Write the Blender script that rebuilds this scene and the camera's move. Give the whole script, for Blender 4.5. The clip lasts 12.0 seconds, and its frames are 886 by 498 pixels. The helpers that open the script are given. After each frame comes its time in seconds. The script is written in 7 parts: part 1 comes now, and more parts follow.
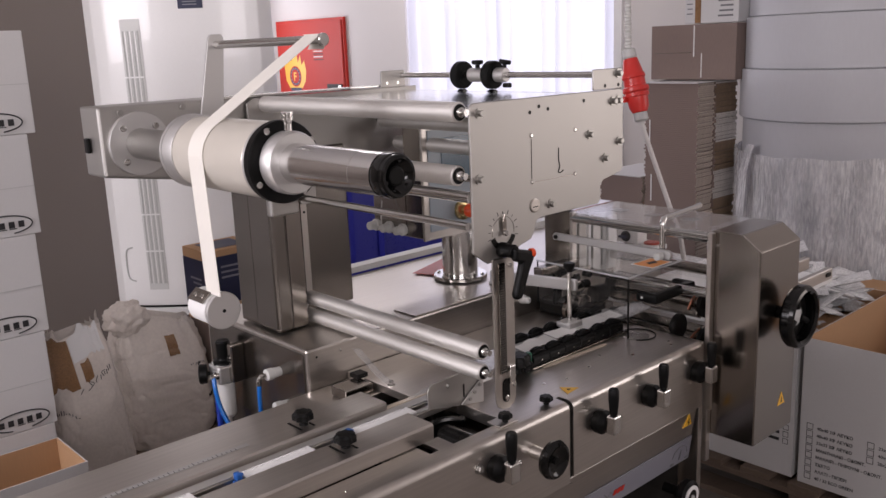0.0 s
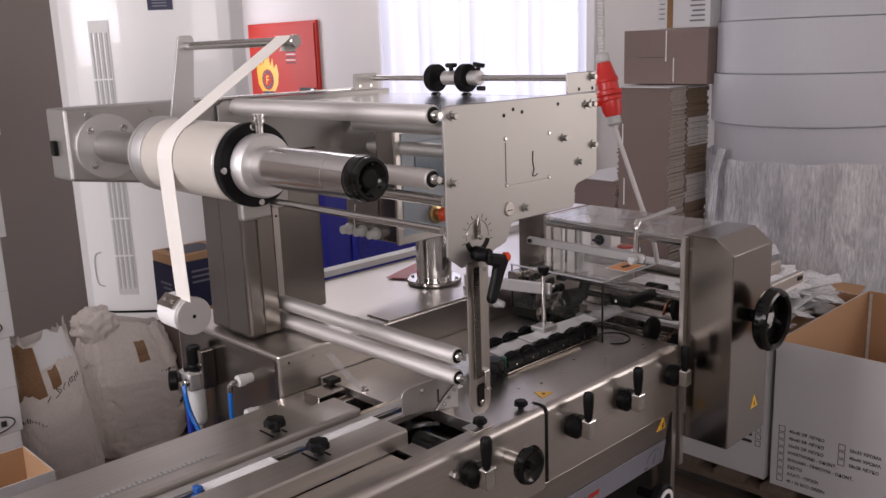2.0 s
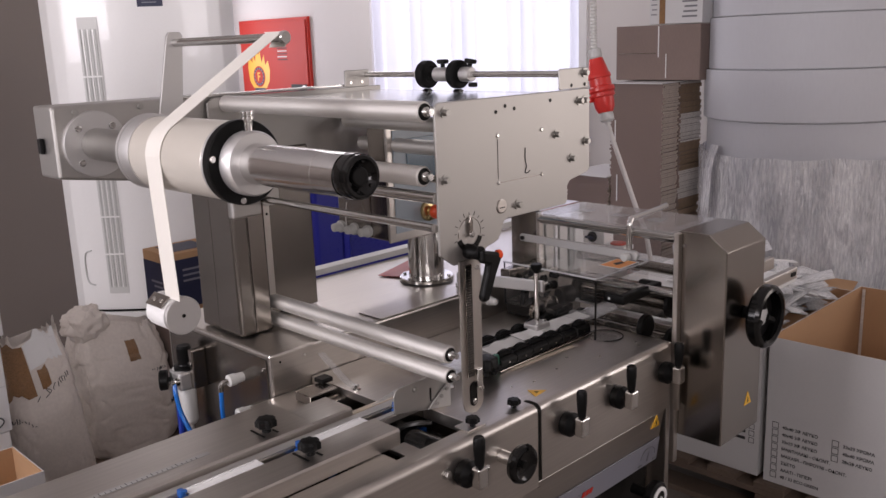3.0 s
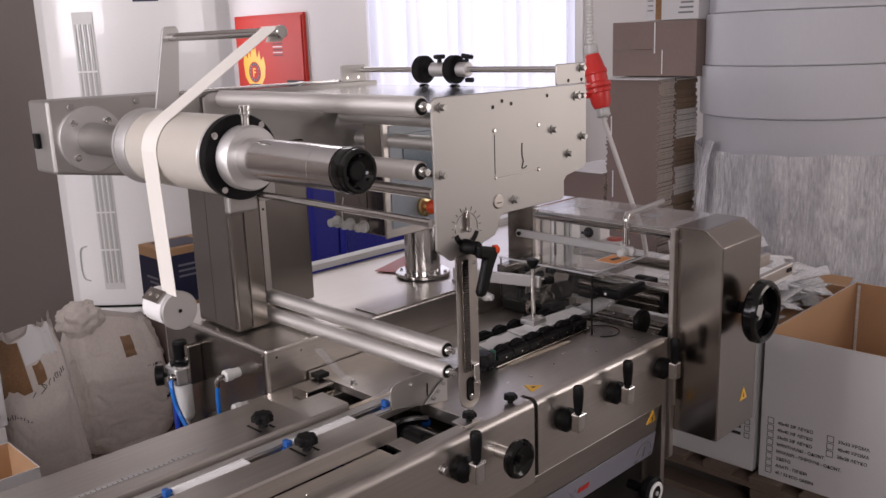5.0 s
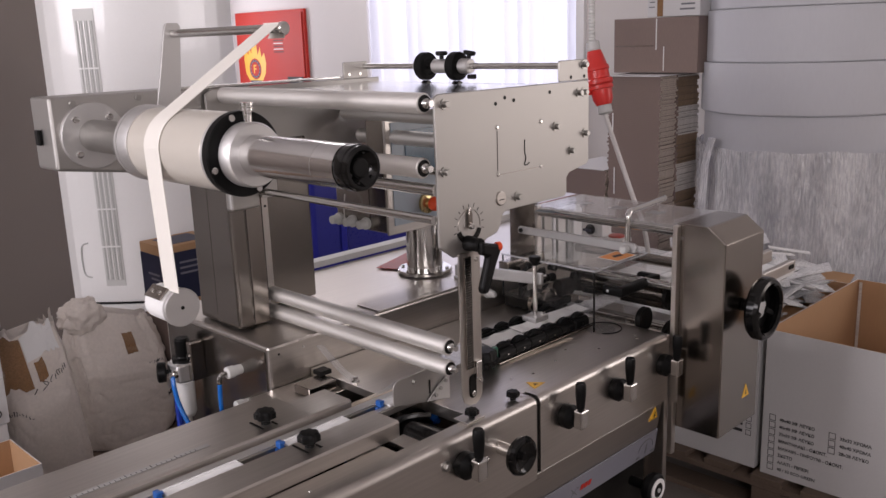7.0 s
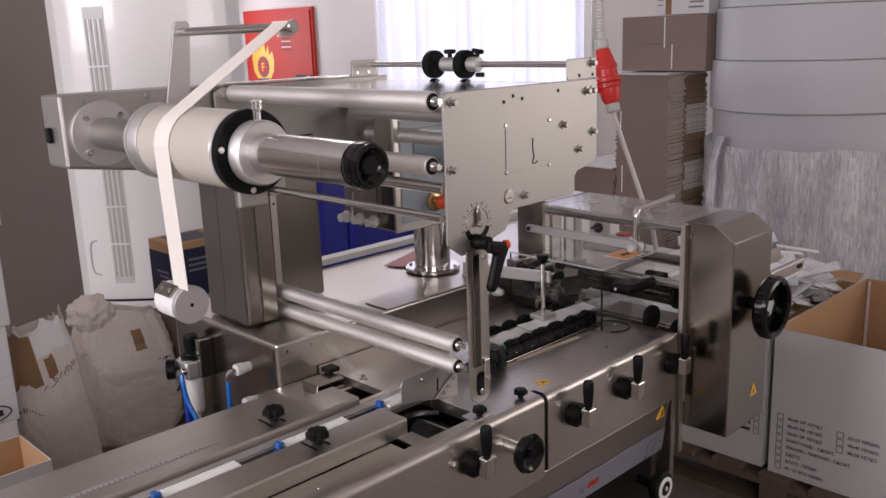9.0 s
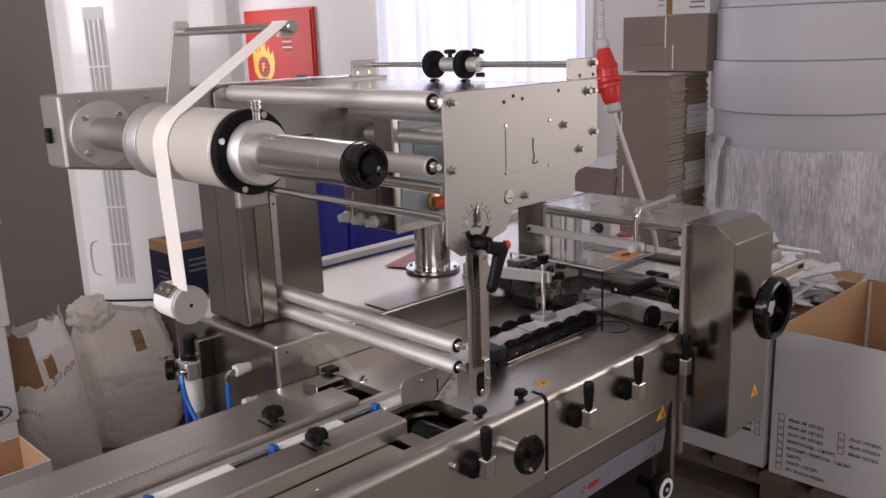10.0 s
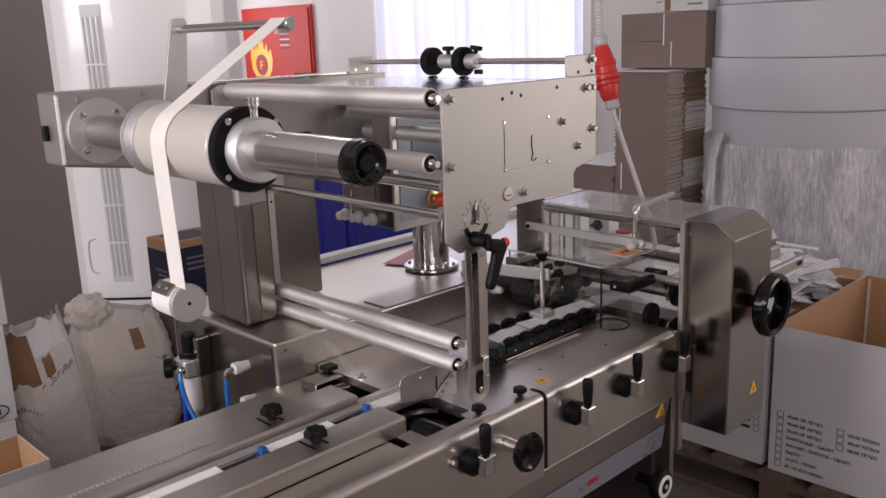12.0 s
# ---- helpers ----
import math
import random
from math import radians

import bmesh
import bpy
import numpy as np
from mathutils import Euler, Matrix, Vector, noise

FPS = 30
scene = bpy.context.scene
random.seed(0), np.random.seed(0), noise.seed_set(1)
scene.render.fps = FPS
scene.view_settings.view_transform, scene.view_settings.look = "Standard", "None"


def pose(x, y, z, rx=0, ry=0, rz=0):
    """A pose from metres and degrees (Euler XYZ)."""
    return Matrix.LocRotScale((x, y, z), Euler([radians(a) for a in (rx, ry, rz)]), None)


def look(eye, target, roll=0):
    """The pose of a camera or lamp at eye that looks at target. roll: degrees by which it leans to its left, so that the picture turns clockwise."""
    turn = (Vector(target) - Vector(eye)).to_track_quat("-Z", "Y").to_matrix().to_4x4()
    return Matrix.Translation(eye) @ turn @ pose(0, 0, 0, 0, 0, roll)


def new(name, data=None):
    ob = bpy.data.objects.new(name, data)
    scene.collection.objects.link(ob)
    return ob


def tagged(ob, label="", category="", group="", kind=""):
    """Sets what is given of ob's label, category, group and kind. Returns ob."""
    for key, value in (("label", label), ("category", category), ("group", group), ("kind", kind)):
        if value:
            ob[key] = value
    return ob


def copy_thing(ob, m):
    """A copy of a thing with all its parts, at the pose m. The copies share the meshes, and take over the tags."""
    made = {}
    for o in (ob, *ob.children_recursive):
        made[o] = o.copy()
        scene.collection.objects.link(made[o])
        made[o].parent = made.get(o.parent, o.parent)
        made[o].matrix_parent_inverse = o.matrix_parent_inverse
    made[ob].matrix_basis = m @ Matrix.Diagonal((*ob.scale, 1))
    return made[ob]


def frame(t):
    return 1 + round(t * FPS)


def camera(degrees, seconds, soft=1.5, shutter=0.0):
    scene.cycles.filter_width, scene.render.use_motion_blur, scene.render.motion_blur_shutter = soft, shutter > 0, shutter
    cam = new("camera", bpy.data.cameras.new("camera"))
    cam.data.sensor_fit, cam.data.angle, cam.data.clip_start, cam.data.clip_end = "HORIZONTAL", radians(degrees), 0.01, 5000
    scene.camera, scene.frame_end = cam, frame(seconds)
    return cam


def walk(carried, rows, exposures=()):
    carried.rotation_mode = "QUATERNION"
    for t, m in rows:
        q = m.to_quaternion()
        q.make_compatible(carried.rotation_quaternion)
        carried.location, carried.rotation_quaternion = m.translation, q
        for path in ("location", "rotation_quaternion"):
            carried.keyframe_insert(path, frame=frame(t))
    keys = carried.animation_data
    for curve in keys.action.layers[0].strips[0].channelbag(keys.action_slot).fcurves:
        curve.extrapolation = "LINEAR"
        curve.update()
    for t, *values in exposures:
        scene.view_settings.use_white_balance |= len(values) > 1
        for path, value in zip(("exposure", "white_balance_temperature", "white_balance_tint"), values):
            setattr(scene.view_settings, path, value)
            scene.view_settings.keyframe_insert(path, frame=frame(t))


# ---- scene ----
cam = camera(53.3, 12.0)

PATH = [
    (0, (0.002, 0.001, 1.657), (1.312, 1.442, 1.203), -2.3),
    (0.5, (0.009, 0.009, 1.654), (1.331, 1.441, 1.203), -2.1),
    (1, (0.009, 0.01, 1.655), (1.343, 1.431, 1.205), -2.1),
    (1.5, (0.008, 0.009, 1.655), (1.353, 1.42, 1.207), -2.0),
    (2, (0.012, 0.013, 1.653), (1.367, 1.414, 1.206), -2.0),
    (2.5, (0.019, 0.02, 1.652), (1.38, 1.414, 1.202), -2.0),
    (3, (0.024, 0.022, 1.652), (1.389, 1.411, 1.197), -2.1),
    (5, (0.022, 0.024, 1.649), (1.393, 1.405, 1.186), -2.0),
    (5.5, (0.022, 0.025, 1.649), (1.394, 1.404, 1.183), -2.0),
    (6, (0.02, 0.026, 1.65), (1.393, 1.403, 1.182), -1.9),
    (6.5, (0.02, 0.026, 1.651), (1.391, 1.405, 1.182), -2.0),
    (7, (0.02, 0.029, 1.649), (1.389, 1.409, 1.179), -2.0),
    (9, (0.016, 0.028, 1.65), (1.373, 1.419, 1.176), -2.0),
    (9.5, (0.017, 0.028, 1.649), (1.373, 1.419, 1.176), -1.9),
    (10, (0.021, 0.03, 1.649), (1.376, 1.422, 1.176), -2.0),
    (10.5, (0.021, 0.031, 1.648), (1.379, 1.421, 1.175), -2.0),
    (11, (0.023, 0.031, 1.647), (1.38, 1.421, 1.173), -2.0),
    (11.5, (0.025, 0.033, 1.647), (1.382, 1.422, 1.17), -2.0),
    (12, (0.023, 0.033, 1.647), (1.38, 1.422, 1.169), -2.1),
]
walk(cam, [(t, look(eye, target, roll)) for t, eye, target, roll in PATH],
     exposures=[(0, 0.0, 6500, 19), (12, 0.0, 6500, 19)])

# ---------------------------------------------------------------- light
scene.view_settings.exposure = 0.0
world = bpy.data.worlds.new("world")
scene.world = world
world.use_nodes = True
wn = world.node_tree
sky = wn.nodes.new("ShaderNodeTexSky")
sky.sky_type, sky.sun_disc = "NISHITA", False
sky.sun_elevation, sky.sun_rotation = radians(38), radians(120)
wn.links.new(sky.outputs[0], wn.nodes["Background"].inputs[0])
wn.nodes["Background"].inputs[1].default_value = 0.06


def area(name, m, sx, sy, watts, colour):
    d = bpy.data.lights.new(name, "AREA")
    d.shape, d.size, d.size_y, d.energy, d.color = "RECTANGLE", sx, sy, watts, colour
    ob = new(name, d)
    ob.matrix_world = m
    return ob


# room: back wall x = WX, side wall y = WY, wall behind the camera x = BX, near wall y = BY
WX, WY, BX, BY, TOP = 4.6, 7.4, -2.6, -2.2, 3.1
# daylight in the curtained window, then fill lamps added in unseen openings
area("window_light", look((WX + 0.22, 4.36, 1.95), (0, 4.36, 1.95)), 1.9, 2.1, 34, (0.93, 0.95, 1.0))
area("rear_fill_light", look((-1.4, BY - 0.12, 2.15), (0.4, 2.6, 2.3)), 1.9, 1.1, 60, (0.985, 0.95, 0.935))
area("west_fill_light", look((BX - 0.12, 2.3, 2.15), (2.2, 2.6, 2.2)), 1.7, 1.1, 100, (0.985, 0.965, 0.97))
# fill lamp added in an unseen opening of the back wall
area("near_fill_light", look((WX + 0.15, -1.3, 1.7), (2.2, 1.4, 0.7)), 1.5, 1.9, 27, (1.0, 0.95, 0.90))
# fill lamp added above an unseen ceiling opening over the far aisle
area("roof_fill_light", look((3.5, 4.75, TOP + 0.06), (3.5, 4.7501, 0)), 1.3, 1.1, 22, (1.0, 0.98, 0.96))
# fill lamp added out of view to brighten the cabinet and its wall
area("north_fill_light", look((3.6, WY + 0.1, 1.85), (4.1, 5.6, 1.6)), 1.1, 1.5, 33, (0.95, 0.95, 1.0))


# ---------------------------------------------------------------- materials
def material(name, colour, rough=0.5, metal=0.0, var=0.08, scale=30.0, stretch=(1, 1, 1), bump=0.02, fine=220.0, rvar=0.1,
             coat=0.0, gloss=0.5):
    """A surface with large stains, a fine grain and a matching relief."""
    m = bpy.data.materials.new(name)
    m.use_nodes = True
    t = m.node_tree
    p = t.nodes["Principled BSDF"]
    n, k = t.nodes.new, t.links.new
    co = n("ShaderNodeTexCoord")
    mp = n("ShaderNodeMapping")
    mp.inputs["Scale"].default_value = stretch
    k(co.outputs["Object"], mp.inputs[0])
    big, small = n("ShaderNodeTexNoise"), n("ShaderNodeTexNoise")
    big.inputs["Scale"].default_value, big.inputs["Detail"].default_value = scale * 0.18, 4
    small.inputs["Scale"].default_value, small.inputs["Detail"].default_value = fine, 3
    k(co.outputs["Object"], big.inputs[0])
    k(mp.outputs[0], small.inputs[0])
    mix = n("ShaderNodeMath")
    mix.operation = "MULTIPLY_ADD"
    mix.inputs[1].default_value = 0.5
    k(small.outputs[0], mix.inputs[0])
    half = n("ShaderNodeMath")
    half.operation = "MULTIPLY"
    half.inputs[1].default_value = 0.5
    k(big.outputs[0], half.inputs[0])
    k(half.outputs[0], mix.inputs[2])
    ramp = n("ShaderNodeMapRange")
    ramp.inputs[1].default_value, ramp.inputs[2].default_value = 0.3, 0.7
    ramp.inputs[3].default_value, ramp.inputs[4].default_value = 1 - var, 1 + var
    k(mix.outputs[0], ramp.inputs[0])
    hsv = n("ShaderNodeHueSaturation")
    hsv.inputs["Color"].default_value = (*colour, 1)
    k(ramp.outputs[0], hsv.inputs["Value"])
    k(hsv.outputs[0], p.inputs["Base Color"])
    rr = n("ShaderNodeMapRange")
    rr.inputs[1].default_value, rr.inputs[2].default_value = 0.3, 0.7
    rr.inputs[3].default_value, rr.inputs[4].default_value = max(0.02, rough * (1 - rvar)), min(1, rough * (1 + rvar))
    k(mix.outputs[0], rr.inputs[0])
    k(rr.outputs[0], p.inputs["Roughness"])
    p.inputs["Metallic"].default_value = metal
    p.inputs["Specular IOR Level"].default_value = gloss
    p.inputs["Coat Weight"].default_value = coat
    if bump:
        b = n("ShaderNodeBump")
        b.inputs["Strength"].default_value, b.inputs["Distance"].default_value = bump, 0.002
        k(small.outputs[0], b.inputs["Height"])
        k(b.outputs[0], p.inputs["Normal"])
    return m


STEEL_C = (0.58, 0.545, 0.508)
STEEL = material("brushed_steel", STEEL_C, 0.35, 1, 0.12, 14, (0.025, 1, 1), 0.006, 210, 0.13)
STEEL_V = material("brushed_steel_upright", STEEL_C, 0.32, 1, 0.05, 14, (1, 1, 0.025), 0.004, 210, 0.1)
PLATE = material("blasted_steel_plate", (0.47, 0.455, 0.435), 0.46, 1, 0.04, 14, (1, 1, 1), 0.02, 900, 0.08)
# darker copy of the brushed steel; on housings it stands in for dark reflections
DARKSTEEL = material("dark_brushed_steel", (0.34, 0.31, 0.28), 0.19, 1, 0.06, 12, (1, 1, 0.025), 0.004, 210, 0.12)
# darkest copy of the brushed steel: dark reflections put into the colour
SHADESTEEL = material("reflection_darkened_steel", (0.24, 0.22, 0.20), 0.25, 1, 0.05, 12, (1, 1, 0.025), 0.004, 210, 0.1)
CHROME = material("polished_steel", (0.66, 0.65, 0.63), 0.16, 1, 0.03, 20, (1, 1, 1), 0.0, 300, 0.15)
BOLT = material("zinc_plated_steel", (0.42, 0.41, 0.39), 0.38, 1, 0.03, 20, (1, 1, 1), 0.0, 300, 0.15)
MANDREL = material("turned_steel", (0.72, 0.71, 0.70), 0.17, 1, 0.06, 20, (1, 0.05, 1), 0.004, 300, 0.2)
ALU = material("anodised_aluminium", (0.62, 0.61, 0.60), 0.52, 1, 0.04, 20, (1, 0.1, 1), 0.02, 400, 0.1)
ROLLER = material("roller_aluminium", (0.78, 0.76, 0.73), 0.58, 1, 0.04, 24, (1, 0.05, 1), 0.03, 500, 0.12)
BLACK = material("black_plastic", (0.004, 0.004, 0.004), 0.42, 0, 0.2, 40, (1, 1, 1), 0.03, 500, 0.2, gloss=0.17)
GLOSSBLACK = material("glossy_black_plastic", (0.004, 0.004, 0.004), 0.13, 0, 0.2, 40, (1, 1, 1), 0.0, 300, 0.2, gloss=0.4)
RUBBER = material("black_rubber", (0.005, 0.005, 0.005), 0.6, 0, 0.25, 50, (1, 1, 1), 0.12, 400, 0.1, gloss=0.17)
# near-black; also colours the thin discs and strips drawn as holes and slots
DARK = material("near_black_metal", (0.006, 0.0055, 0.005), 0.4, 0, 0.4, 40, (1, 1, 1), 0.1, 260, 0.3, gloss=0.2)
WALL = material("painted_wall", (0.70, 0.665, 0.64), 0.75, 0, 0.03, 6, (1, 1, 1), 0.05, 160, 0.05)
CEIL = material("white_ceiling", (0.88, 0.86, 0.85), 0.85, 0, 0.02, 6, (1, 1, 1), 0.04, 120, 0.05)
# copy of the wall paint, darkened to put shade into the colour
SHADEWALL = material("shade_darkened_paint", (0.215, 0.182, 0.16), 0.7, 0, 0.04, 6, (1, 1, 1), 0.05, 160, 0.05)
FLOOR = material("dusty_concrete", (0.19, 0.165, 0.145), 0.6, 0, 0.2, 12, (1, 1, 1), 0.12, 90, 0.2)
WHITE = material("white_paint", (0.86, 0.855, 0.845), 0.34, 0, 0.015, 8, (1, 1, 1), 0.0, 100, 0.1, coat=0.3)
GREYPLASTIC = material("grey_plastic", (0.50, 0.50, 0.49), 0.45, 0, 0.05, 20, (1, 1, 1), 0.02, 300, 0.1)
LIGHTGREY = material("light_grey_plastic", (0.62, 0.62, 0.60), 0.4, 0, 0.05, 20, (1, 1, 1), 0.02, 300, 0.1)
STRAP = material("cream_strap", (0.82, 0.79, 0.73), 0.7, 0, 0.03, 20, (1, 1, 1), 0.1, 700, 0.05)
FILMROLL = material("film_on_reel", (0.70, 0.66, 0.59), 0.30, 0.25, 0.012, 4, (1, 1, 1), 0.0, 40, 0.02, coat=0.3)
REDPAINT = material("red_paint", (0.52, 0.035, 0.022), 0.55, 0, 0.06, 10, (1, 1, 1), 0.02, 200, 0.15, gloss=0.25)
REDPLUG = material("red_plastic", (0.62, 0.035, 0.028), 0.33, 0, 0.06, 30, (1, 1, 1), 0.02, 300, 0.2)
ORANGE = material("orange_red_plastic", (0.80, 0.085, 0.02), 0.35, 0, 0.05, 30, (1, 1, 1), 0.0, 300, 0.1)
YELLOW = material("yellow_print", (0.85, 0.48, 0.04), 0.4, 0, 0.05, 30, (1, 1, 1), 0.0, 300, 0.1)
ORANGELAB = material("orange_label", (0.84, 0.30, 0.04), 0.4, 0, 0.05, 30, (1, 1, 1), 0.0, 300, 0.1)
BRASS = material("brass", (0.62, 0.48, 0.24), 0.3, 1, 0.06, 30, (1, 1, 1), 0.02, 300, 0.2)
BLUE = material("blue_plastic_sheet", (0.022, 0.026, 0.30), 0.32, 0, 0.1, 8, (1, 1, 1), 0.02, 120, 0.2)
BLUELUG = material("blue_plastic", (0.012, 0.10, 0.38), 0.35, 0, 0.1, 30, (1, 1, 1), 0.02, 300, 0.2)
BLUETUBE = material("blue_air_hose", (0.008, 0.15, 0.55), 0.25, 0, 0.05, 30, (1, 1, 1), 0.0, 300, 0.1)
DARKBLUETUBE = material("dark_blue_air_hose", (0.01, 0.035, 0.30), 0.3, 0, 0.05, 30, (1, 1, 1), 0.0, 300, 0.1)
CARD = material("brown_cardboard", (0.47, 0.28, 0.15), 0.85, 0, 0.06, 14, (1, 1, 0.1), 0.06, 240, 0.05)
CARDGREY = material("grey_brown_cardboard", (0.225, 0.168, 0.146), 0.85, 0, 0.10, 14, (1, 1, 0.15), 0.10, 240, 0.05)
CARDEDGE = material("cardboard_edges", (0.56, 0.48, 0.41), 0.9, 0, 0.22, 60, (0.3, 0.3, 1), 0.5, 160, 0.05)
CARDBROWN = material("brown_cardboard_edges", (0.27, 0.19, 0.125), 0.9, 0, 0.22, 60, (0.3, 0.3, 1), 0.5, 160, 0.05)
CARDPALE = material("pale_cardboard_edges", (0.66, 0.62, 0.58), 0.9, 0, 0.22, 60, (0.3, 0.3, 1), 0.5, 160, 0.05)
CARDWHITE = material("white_faced_cardboard", (0.61, 0.602, 0.60), 0.6, 0, 0.03, 8, (1, 1, 1), 0.04, 180, 0.05)
PAPER = material("white_paper", (0.82, 0.82, 0.81), 0.8, 0, 0.02, 20, (1, 1, 1), 0.04, 300, 0.05)
PAPERROLL = material("pale_grey_paper_roll", (0.53, 0.535, 0.565), 0.55, 0, 0.03, 5, (1, 1, 0.2), 0.02, 120, 0.1)
SACK = material("woven_white_sack", (0.74, 0.68, 0.62), 0.6, 0, 0.10, 34, (1, 1, 1), 0.16, 90, 0.15)


def add_creases(m, scale, depth):
    """Broad soft folds under the fine relief of a cloth or paper."""
    t = m.node_tree
    fine = next(q for q in t.nodes if q.type == "BUMP")
    co, nz, b = next(q for q in t.nodes if q.type == "TEX_COORD"), t.nodes.new("ShaderNodeTexNoise"), t.nodes.new("ShaderNodeBump")
    nz.noise_type = "RIDGED_MULTIFRACTAL"
    nz.inputs["Scale"].default_value, nz.inputs["Detail"].default_value, nz.inputs["Distortion"].default_value = scale, 3, 0.8
    b.inputs["Strength"].default_value, b.inputs["Distance"].default_value = 0.4, depth
    t.links.new(co.outputs["Object"], nz.inputs[0])
    t.links.new(nz.outputs[0], b.inputs["Height"])
    t.links.new(b.outputs[0], fine.inputs["Normal"])


add_creases(SACK, 6.0, 0.0065)
TAPE = material("brown_packing_tape", (0.25, 0.135, 0.06), 0.22, 0, 0.35, 25, (1, 1, 1), 0.04, 200, 0.2, coat=0.4)
WOOD = material("pallet_wood", (0.14, 0.10, 0.075), 0.8, 0, 0.22, 20, (0.15, 1, 1), 0.3, 130, 0.1)
INK = material("black_ink", (0.02, 0.02, 0.022), 0.6, 0, 0.1, 20, (1, 1, 1), 0.0, 300, 0.1)
GREYINK = material("grey_ink", (0.16, 0.16, 0.17), 0.6, 0, 0.1, 20, (1, 1, 1), 0.0, 300, 0.1)
NAVY = material("navy_print", (0.018, 0.022, 0.06), 0.45, 0, 0.15, 12, (1, 1, 1), 0.02, 200, 0.1)
SIGN = material("pale_blue_grey_label", (0.22, 0.22, 0.255), 0.4, 0, 0.02, 8, (1, 1, 1), 0.0, 200, 0.1)
SCREENFACE = material("pale_blue_panel_foil", (0.36, 0.42, 0.47), 0.3, 0, 0.03, 8, (1, 1, 1), 0.0, 200, 0.1)
SCREEN = material("dark_screen", (0.10, 0.17, 0.23), 0.12, 0, 0.2, 20, (1, 1, 1), 0.0, 200, 0.1)
REDFOIL = material("red_foil", (0.45, 0.07, 0.045), 0.4, 0, 0.08, 8, (1, 1, 1), 0.02, 200, 0.1)
GREEN = material("green_plastic", (0.01, 0.12, 0.07), 0.3, 0, 0.1, 20, (1, 1, 1), 0.0, 200, 0.1)
BEIGE = material("beige_tape", (0.60, 0.52, 0.42), 0.6, 0, 0.04, 20, (1, 1, 1), 0.02, 300, 0.1)
COPPER = material("copper_red_fitting", (0.42, 0.16, 0.10), 0.35, 0.8, 0.1, 30, (1, 1, 1), 0.0, 300, 0.1)
CABLE = material("white_cable", (0.66, 0.64, 0.62), 0.45, 0, 0.05, 20, (1, 1, 1), 0.03, 300, 0.1)


def clear(name, tint, see, rough=0.05):
    """Clear sheet plastic: mostly see-through, with a glossy coat."""
    m = bpy.data.materials.new(name)
    m.use_nodes = True
    t = m.node_tree
    p, out = t.nodes["Principled BSDF"], t.nodes["Material Output"]
    p.inputs["Base Color"].default_value, p.inputs["Roughness"].default_value = (0.88, 0.88, 0.89, 1), rough
    tr, mx = t.nodes.new("ShaderNodeBsdfTransparent"), t.nodes.new("ShaderNodeMixShader")
    tr.inputs[0].default_value = (*tint, 1)
    gl = t.nodes.new("ShaderNodeBsdfGlossy")
    gl.inputs["Roughness"].default_value = rough
    lw = t.nodes.new("ShaderNodeLayerWeight")
    pw = t.nodes.new("ShaderNodeMath")
    pw.operation = "POWER"
    pw.inputs[1].default_value = 4.0
    t.links.new(lw.outputs["Facing"], pw.inputs[0])
    fr = t.nodes.new("ShaderNodeMath")
    fr.operation = "MULTIPLY_ADD"
    fr.inputs[1].default_value, fr.inputs[2].default_value = 0.60, 0.022
    t.links.new(pw.outputs[0], fr.inputs[0])
    mx0 = t.nodes.new("ShaderNodeMixShader")
    t.links.new(fr.outputs[0], mx0.inputs[0])
    t.links.new(tr.outputs[0], mx0.inputs[1])
    t.links.new(gl.outputs[0], mx0.inputs[2])
    nz = t.nodes.new("ShaderNodeTexNoise")
    nz.inputs["Scale"].default_value = 14
    mr = t.nodes.new("ShaderNodeMapRange")
    mr.inputs[3].default_value, mr.inputs[4].default_value = (1 - see) * 0.4, (1 - see) * 1.6
    t.links.new(nz.outputs[0], mr.inputs[0])
    t.links.new(mr.outputs[0], mx.inputs[0])
    t.links.new(mx0.outputs[0], mx.inputs[1])
    t.links.new(p.outputs[0], mx.inputs[2])
    t.links.new(mx.outputs[0], out.inputs[0])
    return m


PLEXI = clear("clear_guard_plastic", (0.97, 0.97, 0.97), 0.993)
# milky cover sheet, with extra white mixed in for its bright sheen
COVER = clear("milky_sheen_plastic", (0.97, 0.97, 0.97), 0.80, 0.08)
EDGE = clear("plastic_sheet_edge", (0.55, 0.56, 0.57), 0.6, 0.1)
CLEARFILM = clear("clear_film", (0.98, 0.98, 0.98), 0.86, 0.12)
MILKFILM = clear("milky_film", (0.97, 0.97, 0.97), 0.50, 0.15)
PACKFILM = clear("clear_pack_film", (0.97, 0.97, 0.97), 0.30, 0.2)


def curtain_material():
    m = material("white_curtain", (0.80, 0.80, 0.84), 0.9, 0, 0.03, 6, (1, 1, 0.05), 0.05, 300, 0.05)
    t = m.node_tree
    p, out = t.nodes["Principled BSDF"], t.nodes["Material Output"]
    tl, mx = t.nodes.new("ShaderNodeBsdfTranslucent"), t.nodes.new("ShaderNodeMixShader")
    tl.inputs[0].default_value = (0.66, 0.66, 0.74, 1)
    mx.inputs[0].default_value = 0.6
    t.links.new(p.outputs[0], mx.inputs[1])
    t.links.new(tl.outputs[0], mx.inputs[2])
    t.links.new(mx.outputs[0], out.inputs[0])
    return m


